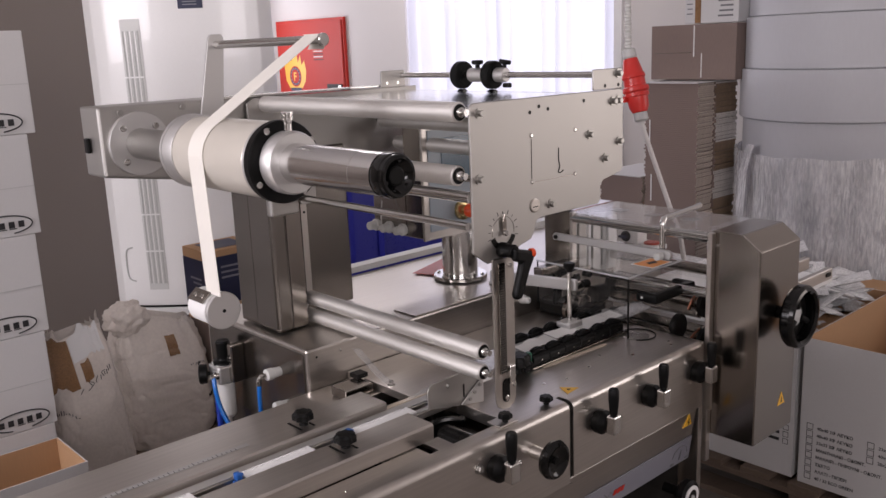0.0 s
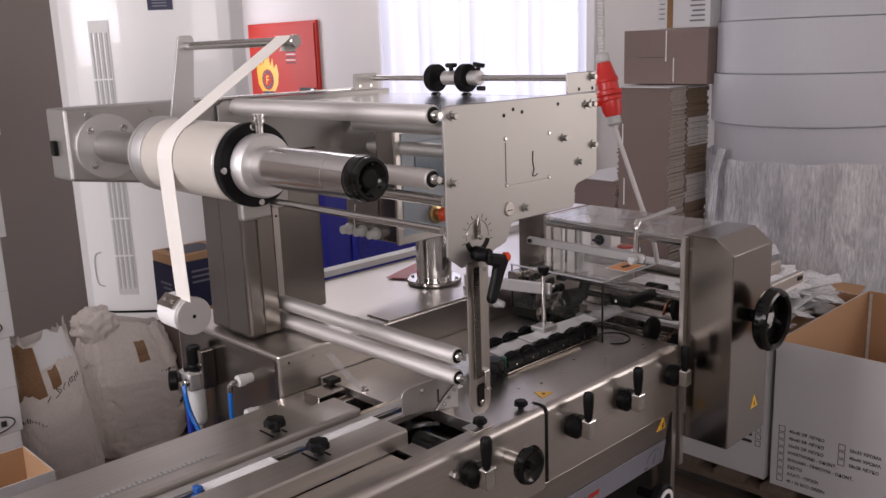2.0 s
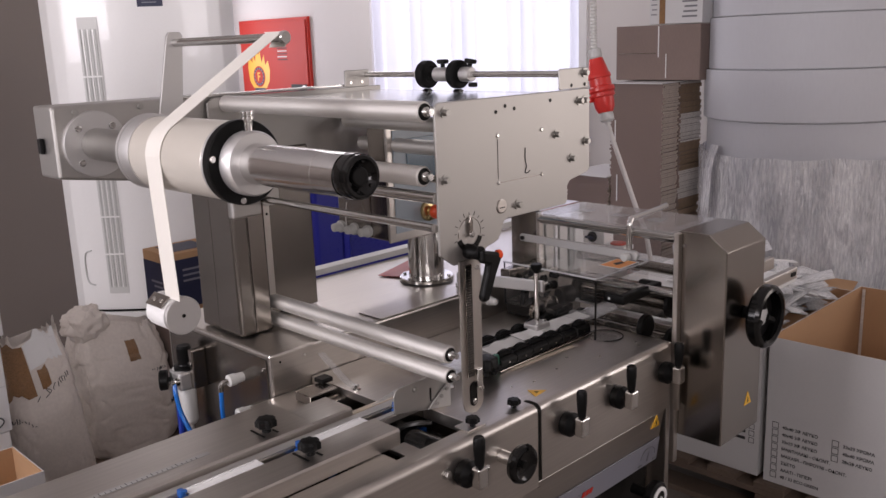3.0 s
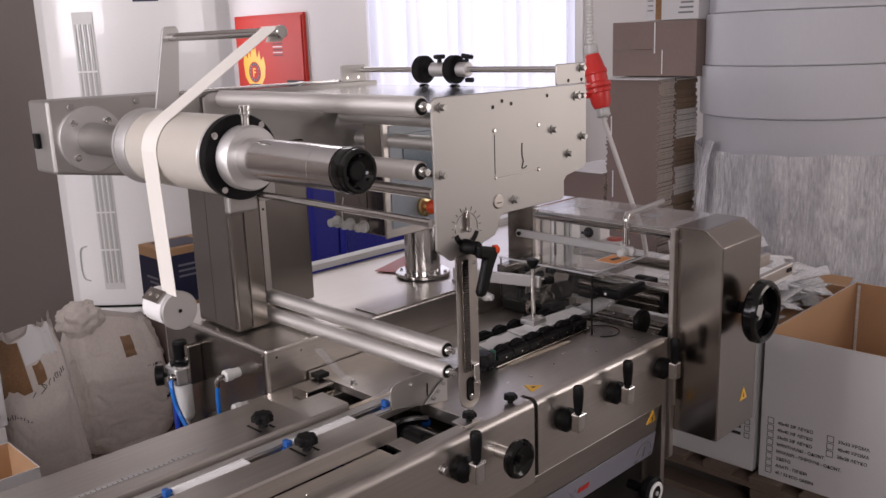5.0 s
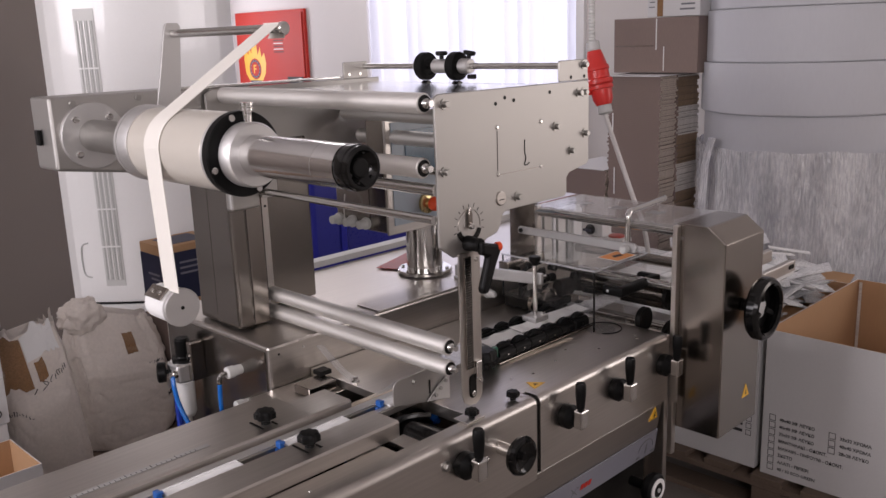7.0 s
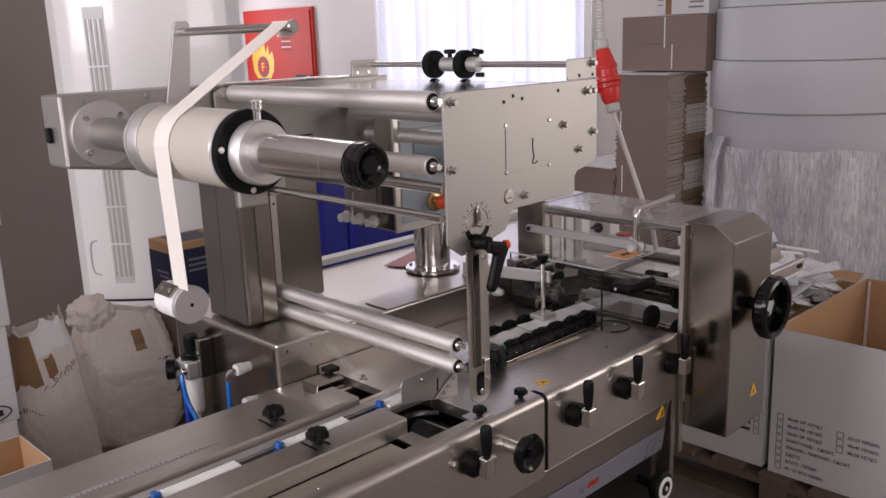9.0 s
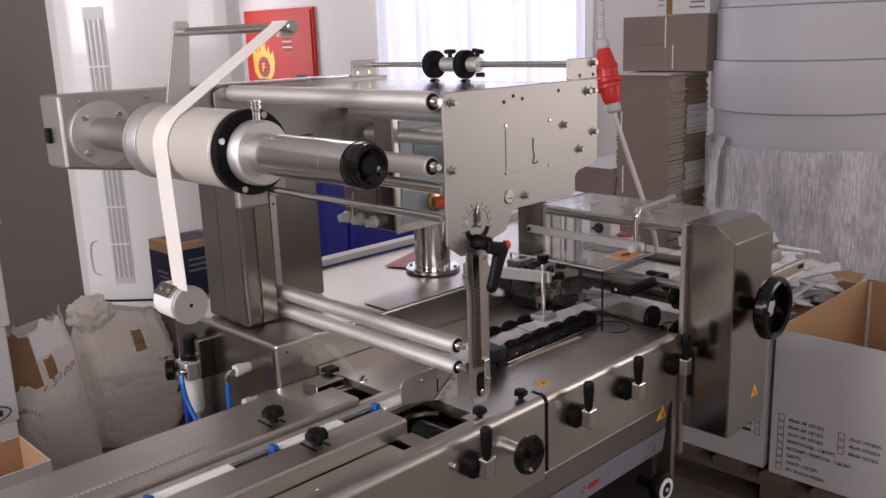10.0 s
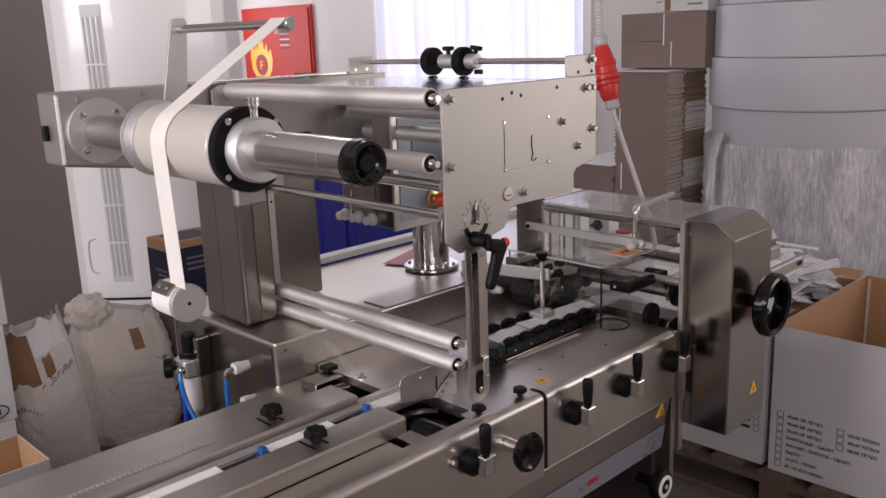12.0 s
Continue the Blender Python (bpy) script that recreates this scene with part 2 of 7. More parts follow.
def wrap_material():
    """Many layers of stretch film: dulls what is under it and glints along its creases."""
    m = bpy.data.materials.new("crumpled_stretch_film")
    m.use_nodes = True
    t = m.node_tree
    n, k = t.nodes.new, t.links.new
    p, out = t.nodes["Principled BSDF"], t.nodes["Material Output"]
    p.inputs["Roughness"].default_value = 0.2
    p.inputs["Coat Weight"].default_value, p.inputs["Coat Roughness"].default_value = 1.0, 0.06
    co, mp, nz, vo = n("ShaderNodeTexCoord"), n("ShaderNodeMapping"), n("ShaderNodeTexNoise"), n("ShaderNodeTexNoise")
    mp.inputs["Scale"].default_value = (1, 1, 0.22)
    k(co.outputs["Object"], mp.inputs[0])
    k(mp.outputs[0], nz.inputs[0])
    k(mp.outputs[0], vo.inputs[0])
    nz.inputs["Scale"].default_value, nz.inputs["Detail"].default_value, nz.inputs["Distortion"].default_value = 75, 6, 0.8
    vo.inputs["Scale"].default_value, vo.inputs["Detail"].default_value = 7, 3
    b = n("ShaderNodeBump")
    b.inputs["Strength"].default_value, b.inputs["Distance"].default_value = 0.7, 0.03
    k(nz.outputs[0], b.inputs["Height"])
    k(b.outputs[0], p.inputs["Normal"])
    k(b.outputs[0], p.inputs["Coat Normal"])
    tr, mx, mr = n("ShaderNodeBsdfTransparent"), n("ShaderNodeMixShader"), n("ShaderNodeMapRange")
    tr.inputs[0].default_value = (0.90, 0.90, 0.94, 1)
    mr.inputs[1].default_value, mr.inputs[2].default_value, mr.inputs[3].default_value, mr.inputs[4].default_value = 0.35, 0.65, 0.55, 0.98
    k(vo.outputs[0], mr.inputs[0])
    # thin whitish creases, with their glints put into the colour
    mp2, cr, cm = n("ShaderNodeMapping"), n("ShaderNodeTexNoise"), n("ShaderNodeValToRGB")
    mp2.inputs["Scale"].default_value, mp2.inputs["Rotation"].default_value = (1, 1, 0.16), (0.10, 0.08, 0)
    k(co.outputs["Object"], mp2.inputs[0])
    k(mp2.outputs[0], cr.inputs[0])
    cr.inputs["Scale"].default_value, cr.inputs["Detail"].default_value, cr.inputs["Distortion"].default_value = 110, 6, 0.4
    cm.color_ramp.elements[0].position, cm.color_ramp.elements[0].color = 0.40, (0.70, 0.70, 0.73, 1)
    cm.color_ramp.elements[1].position, cm.color_ramp.elements[1].color = 0.64, (0.99, 0.99, 0.99, 1)
    k(cr.outputs[0], cm.inputs[0])
    k(cm.outputs[0], p.inputs["Base Color"])
    k(mr.outputs[0], mx.inputs[0])
    k(tr.outputs[0], mx.inputs[1])
    k(p.outputs[0], mx.inputs[2])
    k(mx.outputs[0], out.inputs[0])
    return m


WRAPFILM = wrap_material()
CURTAIN = curtain_material()


# ---------------------------------------------------------------- building helpers
ROOTS = {}


def root(name, at, label, category, group=""):
    ob = new(name)
    ob.location = at
    ob.empty_display_size = 0.05
    ROOTS[ob] = Vector(at)
    return tagged(ob, label, category, group)


def mesh_of(name, bm, mat, off, angle=0.6):
    bmesh.ops.recalc_face_normals(bm, faces=bm.faces)
    for f in bm.faces:
        f.smooth = True
    for e in bm.edges:
        if len(e.link_faces) == 2:
            q = e.calc_face_angle(0)
            a, b = (f.calc_area() for f in e.link_faces)
            e.smooth = q < angle and not (q > 0.1 and max(a, b) > 5 * min(a, b))
    bm.transform(Matrix.Translation(-Vector(off)))
    me = bpy.data.meshes.new(name)
    bm.to_mesh(me)
    bm.free()
    me.materials.append(mat)
    return me


def part(name, bm, mat, parent, label="", origin=None):
    """One mesh object under a thing or a part; the bmesh is in world metres."""
    base = ROOTS[parent]
    at = Vector(origin) if origin is not None else base
    ob = new(name, mesh_of(name, bm, mat, at))
    ob.parent = parent
    ob.location = at - base
    ROOTS[ob] = at
    if mat in (PLEXI, COVER, EDGE, CLEARFILM, PACKFILM):
        ob.visible_shadow = False
    return tagged(ob, label)


def thing(name, bm, mat, label, category, group="", kind="", origin=(0, 0, 0)):
    ob = new(name, mesh_of(name, bm, mat, origin))
    ob.location = origin
    ROOTS[ob] = Vector(origin)
    return tagged(ob, label, category, group, kind)


def structure(name, bm, mat, label=""):
    return thing(name, bm, mat, label, "", "", "structure")


def box(x0, x1, y0, y1, z0, z1, bev=0.0, seg=2, bm=None):
    bm = bm or bmesh.new()
    m = Matrix.LocRotScale(((x0 + x1) / 2, (y0 + y1) / 2, (z0 + z1) / 2), None, (abs(x1 - x0), abs(y1 - y0), abs(z1 - z0)))
    r = bmesh.ops.create_cube(bm, size=1, matrix=m)
    if bev:
        es = list({e for v in r["verts"] for e in v.link_edges})
        bmesh.ops.bevel(bm, geom=es, offset=bev, segments=seg, affect="EDGES", profile=0.5)
    return bm


def frame_of(a, d):
    d = Vector(d).normalized()
    u = d.orthogonal().normalized() if abs(d.z) > 0.9 else Vector((0, 0, 1)).cross(d).normalized()
    return Vector(a), d, u, d.cross(u)


def lathe(a, d, prof, seg=32, bm=None, close=True):
    """Turned solid: prof holds (distance along d, radius)."""
    bm = bm or bmesh.new()
    a, d, u, w = frame_of(a, d)
    rings = []
    for s, r in prof:
        rings.append([bm.verts.new(a + d * s + (u * math.cos(q) + w * math.sin(q)) * r) for q in (2 * math.pi * i / seg for i in range(seg))])
    for r0, r1 in zip(rings, rings[1:]):
        for i in range(seg):
            bm.faces.new((r0[i], r0[(i + 1) % seg], r1[(i + 1) % seg], r1[i]))
    if close:
        bm.faces.new(rings[0][::-1])
        bm.faces.new(rings[-1])
    return bm


def cyl(a, b, r, seg=24, bev=0.0, bm=None):
    a, b = Vector(a), Vector(b)
    n = (b - a).length
    prof = [(0, r - bev), (bev, r), (n - bev, r), (n, r - bev)] if bev else [(0, r), (n, r)]
    return lathe(a, b - a, prof, seg, bm)


def prism(pts, d, bev=0.0, seg=2, bm=None):
    """A flat outline (points in order) pushed along d."""
    bm = bm or bmesh.new()
    f = bm.faces.new([bm.verts.new(p) for p in pts])
    r = bmesh.ops.extrude_face_region(bm, geom=[f])
    vs = [v for v in r["geom"] if isinstance(v, bmesh.types.BMVert)]
    bmesh.ops.translate(bm, vec=Vector(d), verts=vs)
    if bev:
        es = list({e for v in list(f.verts) + vs for e in v.link_edges})
        bmesh.ops.bevel(bm, geom=es, offset=bev, segments=seg, affect="EDGES", profile=0.5)
    return bm


def tube(pts, r, seg=10, bm=None, smooth=4):
    """A round bar or hose along a soft curve through the points."""
    bm = bm or bmesh.new()
    p = [Vector(q) for q in pts]
    path = []
    if smooth > 1 and len(p) > 2:
        for i in range(len(p) - 1):
            p0, p1, p2, p3 = p[max(i - 1, 0)], p[i], p[i + 1], p[min(i + 2, len(p) - 1)]
            for k in range(smooth):
                t = k / smooth
                path.append(0.5 * ((2 * p1) + (p2 - p0) * t + (2 * p0 - 5 * p1 + 4 * p2 - p3) * t * t + (3 * p1 - p0 - 3 * p2 + p3) * t ** 3))
        path.append(p[-1])
    else:
        path = p
    rings, u = [], None
    for i, q in enumerate(path):
        d = (path[min(i + 1, len(path) - 1)] - path[max(i - 1, 0)]).normalized()
        u = (d.orthogonal() if u is None else u - d * u.dot(d)).normalized()
        w = d.cross(u)
        rings.append([bm.verts.new(q + (u * math.cos(a) + w * math.sin(a)) * r) for a in (2 * math.pi * k / seg for k in range(seg))])
    for r0, r1 in zip(rings, rings[1:]):
        for k in range(seg):
            bm.faces.new((r0[k], r0[(k + 1) % seg], r1[(k + 1) % seg], r1[k]))
    bm.faces.new(rings[0][::-1])
    bm.faces.new(rings[-1])
    return bm


def ribbon(pts, across, thick, bm=None):
    """A flat band along the points, as wide as the vector across."""
    bm = bm or bmesh.new()
    p, across = [Vector(q) for q in pts], Vector(across)
    rows = []
    for i, q in enumerate(p):
        d = (p[min(i + 1, len(p) - 1)] - p[max(i - 1, 0)]).normalized()
        nn = d.cross(across).normalized() * thick / 2
        rows.append([bm.verts.new(q + s * across / 2 + k * nn) for s, k in ((-1, -1), (1, -1), (1, 1), (-1, 1))])
    for a, b in zip(rows, rows[1:]):
        for k in range(4):
            bm.faces.new((a[k], a[(k + 1) % 4], b[(k + 1) % 4], b[k]))
    bm.faces.new(rows[0][::-1])
    bm.faces.new(rows[-1])
    return bm


def plate(outline, y0, y1, bev=0.0015):
    """An upright sheet from an (x, z) outline between y0 and y1."""
    return prism([(x, y0, z) for x, z in outline], (0, y1 - y0, 0), bev, 1)


def rounded(x0, x1, z0, z1, r, n=4):
    """Corner points of a rounded rectangle."""
    out = []
    for cx, cz, a0 in ((x1 - r, z1 - r, 0), (x0 + r, z1 - r, 90), (x0 + r, z0 + r, 180), (x1 - r, z0 + r, 270)):
        out += [(cx + r * math.cos(radians(a0 + 90 * k / n)), cz + r * math.sin(radians(a0 + 90 * k / n))) for k in range(n + 1)]
    return out


def sweep_x(profile, x0, x1, bev=0.0, bm=None):
    """A bent sheet or bar: a closed (y, z) profile drawn from x0 to x1."""
    return prism([(x0, y, z) for y, z in profile], (x1 - x0, 0, 0), bev, 1, bm)


def bolt(parent, p, d, r=0.006, h=0.005, name="bolt", washer=True):
    d = Vector(d).normalized()
    p = Vector(p)
    bm = bmesh.new()
    if washer:
        lathe(p, d, [(0, r * 1.45), (h * 0.25, r * 1.45)], 16, bm)
    lathe(p + d * h * 0.2, d, [(0, r), (h * 0.85, r), (h, r * 0.85)], 6 if washer else 14, bm)
    return part(name, bm, BOLT, parent)


def lettering(name, body, m, size, mat, parent, label=""):
    """Raised print with the built-in font, laid on a surface by the pose m."""
    cu = bpy.data.curves.new(name, "FONT")
    cu.offset = 0.018 * size
    cu.body, cu.size, cu.extrude = body, size, 0.0003
    tmp = new(name, cu)
    bpy.context.view_layer.update()
    me = bpy.data.meshes.new_from_object(tmp.evaluated_get(bpy.context.evaluated_depsgraph_get()))
    bpy.data.objects.remove(tmp)
    bm = bmesh.new()
    bm.from_mesh(me)
    bm.transform(m)
    return part(name, bm, mat, parent, label)


# ---------------------------------------------------------------- room
def room():
    structure("floor", box(BX - 0.2, WX + 0.2, BY - 0.2, WY + 0.2, -0.1, 0), FLOOR, "dusty dark concrete floor")
    # ceiling with an opening added for the fill lamp
    bm = box(BX - 0.2, 2.8, BY - 0.2, WY + 0.2, TOP, TOP + 0.1)
    box(4.2, WX + 0.2, BY - 0.2, WY + 0.2, TOP, TOP + 0.1, bm=bm)
    box(2.8, 4.2, BY - 0.2, 4.15, TOP, TOP + 0.1, bm=bm)
    box(2.8, 4.2, 5.35, WY + 0.2, TOP, TOP + 0.1, bm=bm)
    structure("ceiling", bm, CEIL, "plain white ceiling with an added opening for fill light")
    # back wall with its window opening and one added for fill light
    y0, y1, z0, z1 = 3.39, 5.33, 0.85, 2.95
    bm = box(WX, WX + 0.25, BY, -2.1, 0, TOP)
    box(WX, WX + 0.25, -0.5, y0, 0, TOP, bm=bm)
    box(WX, WX + 0.25, -2.1, -0.5, 0, 0.7, bm=bm)
    box(WX, WX + 0.25, -2.1, -0.5, 2.7, TOP, bm=bm)
    box(WX, WX + 0.25, y1, WY, 0, TOP, bm=bm)
    box(WX, WX + 0.25, y0, y1, 0, z0, bm=bm)
    box(WX, WX + 0.25, y0, y1, z1, TOP, bm=bm)
    structure("wall_east", bm, WALL, "pale painted wall with a curtained window")
    bm = box(BX, 3.0, WY, WY + 0.2, 0, TOP)
    box(4.2, WX + 0.25, WY, WY + 0.2, 0, TOP, bm=bm)
    box(3.0, 4.2, WY, WY + 0.2, 0, 1.05, bm=bm)
    box(3.0, 4.2, WY, WY + 0.2, 2.65, TOP, bm=bm)
    structure("wall_north", bm, WALL, "pale painted wall with an added opening for fill light")
    structure("wall_north_2", box(BX, 2.9, 4.85, 5.05, 0, TOP), SHADEWALL, "partition wall in a beige darkened for shade")
    # unseen walls behind the camera, with openings added for the fill lamps
    bm = box(BX - 0.2, BX, BY - 0.2, 1.3, 0, TOP)
    box(BX - 0.2, BX, 3.3, WY, 0, TOP, bm=bm)
    box(BX - 0.2, BX, 1.3, 3.3, 0, 1.5, bm=bm)
    box(BX - 0.2, BX, 1.3, 3.3, 2.8, TOP, bm=bm)
    structure("wall_west", bm, SHADEWALL, "unseen wall darkened for shade, with an added high opening")
    bm = box(BX, -2.4, BY - 0.2, BY, 0, TOP)
    box(-0.4, WX + 0.25, BY - 0.2, BY, 0, TOP, bm=bm)
    box(-2.4, -0.4, BY - 0.2, BY, 0, 1.55, bm=bm)
    box(-2.4, -0.4, BY - 0.2, BY, 2.75, TOP, bm=bm)
    # kept pale so the steel facing it reflects brighter
    structure("wall_south", bm, WALL, "unseen pale wall with an added high opening")
    # upright pilaster strip beside the window
    structure("trim", box(WX - 0.05, WX, 5.33, 5.52, 0, TOP, 0.004), WALL, "narrow painted pilaster beside the window")
    bm = box(WX - 0.03, WX + 0.02, 3.33, 3.39, 0.8, TOP, 0.004)
    structure("trim_2", bm, WHITE, "white window frame")
    # curtain: folds of a thin cloth hung in front of the pane
    bm = bmesh.new()
    n, prev = 230, None
    for i in range(n + 1):
        y = 3.36 + (5.34 - 3.36) * i / n
        x = WX - 0.03 + 0.030 * math.sin(i * 0.42 + 1.5 * math.sin(i * 0.11)) + 0.014 * math.sin(i * 0.137)
        row = [bm.verts.new((x + 0.004 * math.sin(i * 0.3 + zz), y, zz)) for zz in (0.8, 1.4, 1.9, 2.4, TOP - 0.05)]
        if prev:
            for k in range(4):
                bm.faces.new((prev[k], row[k], row[k + 1], prev[k + 1]))
        prev = row
    thing("curtain", bm, CURTAIN, "thin white curtain hanging in folds before the window", "curtain")


def fire_cabinet():
    r = root("fire_cabinet", (WX, 6.66, 0.85), "red metal fire hose cabinet with a flame sticker on the wall", "fire cabinet")
    part("body", box(WX - 0.030, WX - 0.002, 6.155, 7.19, 0.85, 1.905, 0.004), REDPAINT, r)
    d = part("door", box(WX - 0.040, WX - 0.031, 6.178, 7.167, 0.88, 1.882, 0.003), REDPAINT, r)
    lt = part("latch", box(WX - 0.048, WX - 0.0405, 6.20, 6.42, 1.296, 1.350, 0.003), BLACK, d, "black latch")
    part("key_plate", box(WX - 0.0495, WX - 0.0485, 6.215, 6.255, 1.306, 1.340), BOLT, lt)
    x = WX - 0.0415
    # flame sticker: tongues of uneven height round a disc
    cy, cz = 6.905, 1.435
    tongues = [(-0.170, 0.06), (-0.150, 0.165), (-0.095, 0.10), (-0.085, 0.19), (-0.050, 0.11), (-0.022, 0.27), (0.008, 0.16), (0.030, 0.215), (0.050, 0.10), (0.090, 0.17), (0.105, 0.08), (0.150, 0.12), (0.172, 0.03)]

    def flame():
        bm = bmesh.new()
        rim = [(-0.10, -0.125), (-0.155, -0.06)] + tongues + [(0.155, -0.06), (0.10, -0.125)]
        vs = [bm.verts.new((x, cy - o, cz + h)) for o, h in rim]
        c = bm.verts.new((x, cy, cz - 0.03))
        for p, q in zip(vs, vs[1:] + vs[:1]):
            bm.faces.new((c, p, q))
        return bm
    st = part("flame_sticker", flame(), YELLOW, r, "yellow flame sticker")
    part("red_ring", lathe((x - 0.001, cy, cz - 0.02), (-1, 0, 0), [(0, 0.092), (0.001, 0.092)], 28), REDPAINT, st)
    part("navy_ring", lathe((x - 0.0022, cy, cz - 0.02), (-1, 0, 0), [(0, 0.080), (0.001, 0.080)], 28), NAVY, st)
    part("disc", lathe((x - 0.0034, cy, cz - 0.02), (-1, 0, 0), [(0, 0.062), (0.001, 0.062)], 28), REDPAINT, st)
    for k in range(14):
        a = radians(360 * k / 14)
        part("ring_bar", box(x - 0.0036, x - 0.0033, cy + 0.071 * math.cos(a) - 0.006, cy + 0.071 * math.cos(a) + 0.006, cz - 0.02 + 0.071 * math.sin(a) - 0.006, cz - 0.02 + 0.071 * math.sin(a) + 0.006), SIGN, st)
    lettering("letter", "F", Matrix.Translation((x - 0.0050, cy + 0.028, cz - 0.058)) @ Matrix(((0, 0, -1, 0), (-1, 0, 0, 0), (0, 1, 0, 0), (0, 0, 0, 1))), 0.105, YELLOW, st)
    part("foot_band", box(x - 0.002, x - 0.0010, cy - 0.085, cy + 0.085, cz - 0.150, cz - 0.122), NAVY, st)
    for k in range(6):
        part("vent_slot", box(x - 0.0015, x - 0.0005, 6.455 + 0.006 * (k % 2), 6.60, 1.555 + 0.024 * k, 1.563 + 0.024 * k), PAPER if k % 2 else DARK, r)


def air_conditioner():
    """Tall white unit with a bowed front; built along its own width, then turned."""
    A, Bv = Vector((1.54, 3.98, 0)), Vector((2.165, 3.445, 0))
    u = (Bv - A)
    W = u.length
    u.normalize()
    back = Vector((-u.y, u.x, 0))
    if back.y < 0:
        back = -back
    r = root("air_conditioner", (*((A + Bv) / 2).xy, 0), "tall white floor-standing air conditioner with slotted side grilles", "air conditioner")

    def at(s, d, z):
        return A + u * s + back * d + Vector((0, 0, z))

    def front(s):
        q = (s / W - 0.5) * 2
        return -0.05 + 0.05 * q * q + 0.05 * max(0, abs(q) - 0.86) / 0.14

    def shell(s0, s1, z0, z1, out=0.0, depth=0.36, n=16):
        pts = [at(s0 + (s1 - s0) * k / n, front(s0 + (s1 - s0) * k / n) - out, z0) for k in range(n + 1)]
        pts += [at(s1 - 0.16, depth, z0), at(s0 + 0.16, depth, z0)]
        return prism(pts, (0, 0, z1 - z0), 0.004, 1)
    part("body", shell(0, W, 0.522, 2.05), WHITE, r)
    part("lower_lip", shell(0.0, W, 0.450, 0.508, -0.004), WHITE, r)
    part("gap", shell(0.01, W - 0.01, 0.5085, 0.5215, -0.014), BLACK, r)
    # base takes the shade-darkened wall colour
    part("plinth", shell(0.03, W - 0.03, 0.0, 0.4495, -0.07), SHADEWALL, r, "recessed base darkened for shade")
    # slotted grille strip on the front
    def fp(s, out, z):
        return at(s, front(s) - out, z)
    g = part("grille", prism([fp(0.178, 0.0015, 0.60), fp(0.266, 0.0015, 0.60), fp(0.266, 0.0015, 1.81), fp(0.178, 0.0015, 1.81)], -back * 0.002), LIGHTGREY, r, "grey slotted grille")
    for k in range(7):
        s = 0.186 + 0.011 * k
        part("slat", prism([fp(s, 0.0034, 0.63), fp(s + 0.0045, 0.0034, 0.63), fp(s + 0.0045, 0.0034, 1.76), fp(s, 0.0034, 1.76)], -back * 0.004), WHITE if k % 2 else GREYPLASTIC, g)
    for z in (0.78, 0.95, 1.22, 1.56):
        part("cross_bar", prism([fp(0.180, 0.0074, z), fp(0.264, 0.0074, z), fp(0.264, 0.0074, z + 0.007), fp(0.180, 0.0074, z + 0.007)], -back * 0.003), WHITE, g)
    part("handle_groove", tube([fp(0.115, 0.002, 0.80), fp(0.085, 0.002, 0.785), fp(0.078, 0.002, 0.72), fp(0.085, 0.002, 0.655), fp(0.115, 0.002, 0.64)], 0.0035, 6), GREYPLASTIC, r)
    part("sticker", prism([fp(0.44, 0.002, 1.845), fp(0.545, 0.002, 1.845), fp(0.545, 0.002, 1.95), fp(0.44, 0.002, 1.95)], -back * 0.001), NAVY, r, "navy blue sticker with pale lines")
    for k in range(3):
        part("sticker_line", prism([fp(0.46, 0.0035, 1.86 + 0.012 * k), fp(0.52, 0.0035, 1.86 + 0.012 * k), fp(0.52, 0.0035, 1.864 + 0.012 * k), fp(0.46, 0.0035, 1.864 + 0.012 * k)], -back * 0.0005), SIGN, r)


# ---------------------------------------------------------------- the machine
ZT, ZC = 0.857, 0.892      # worktop and infeed cover heights
YF = 1.19                  # front panel
YP = 1.25                  # front side plate of the film unit


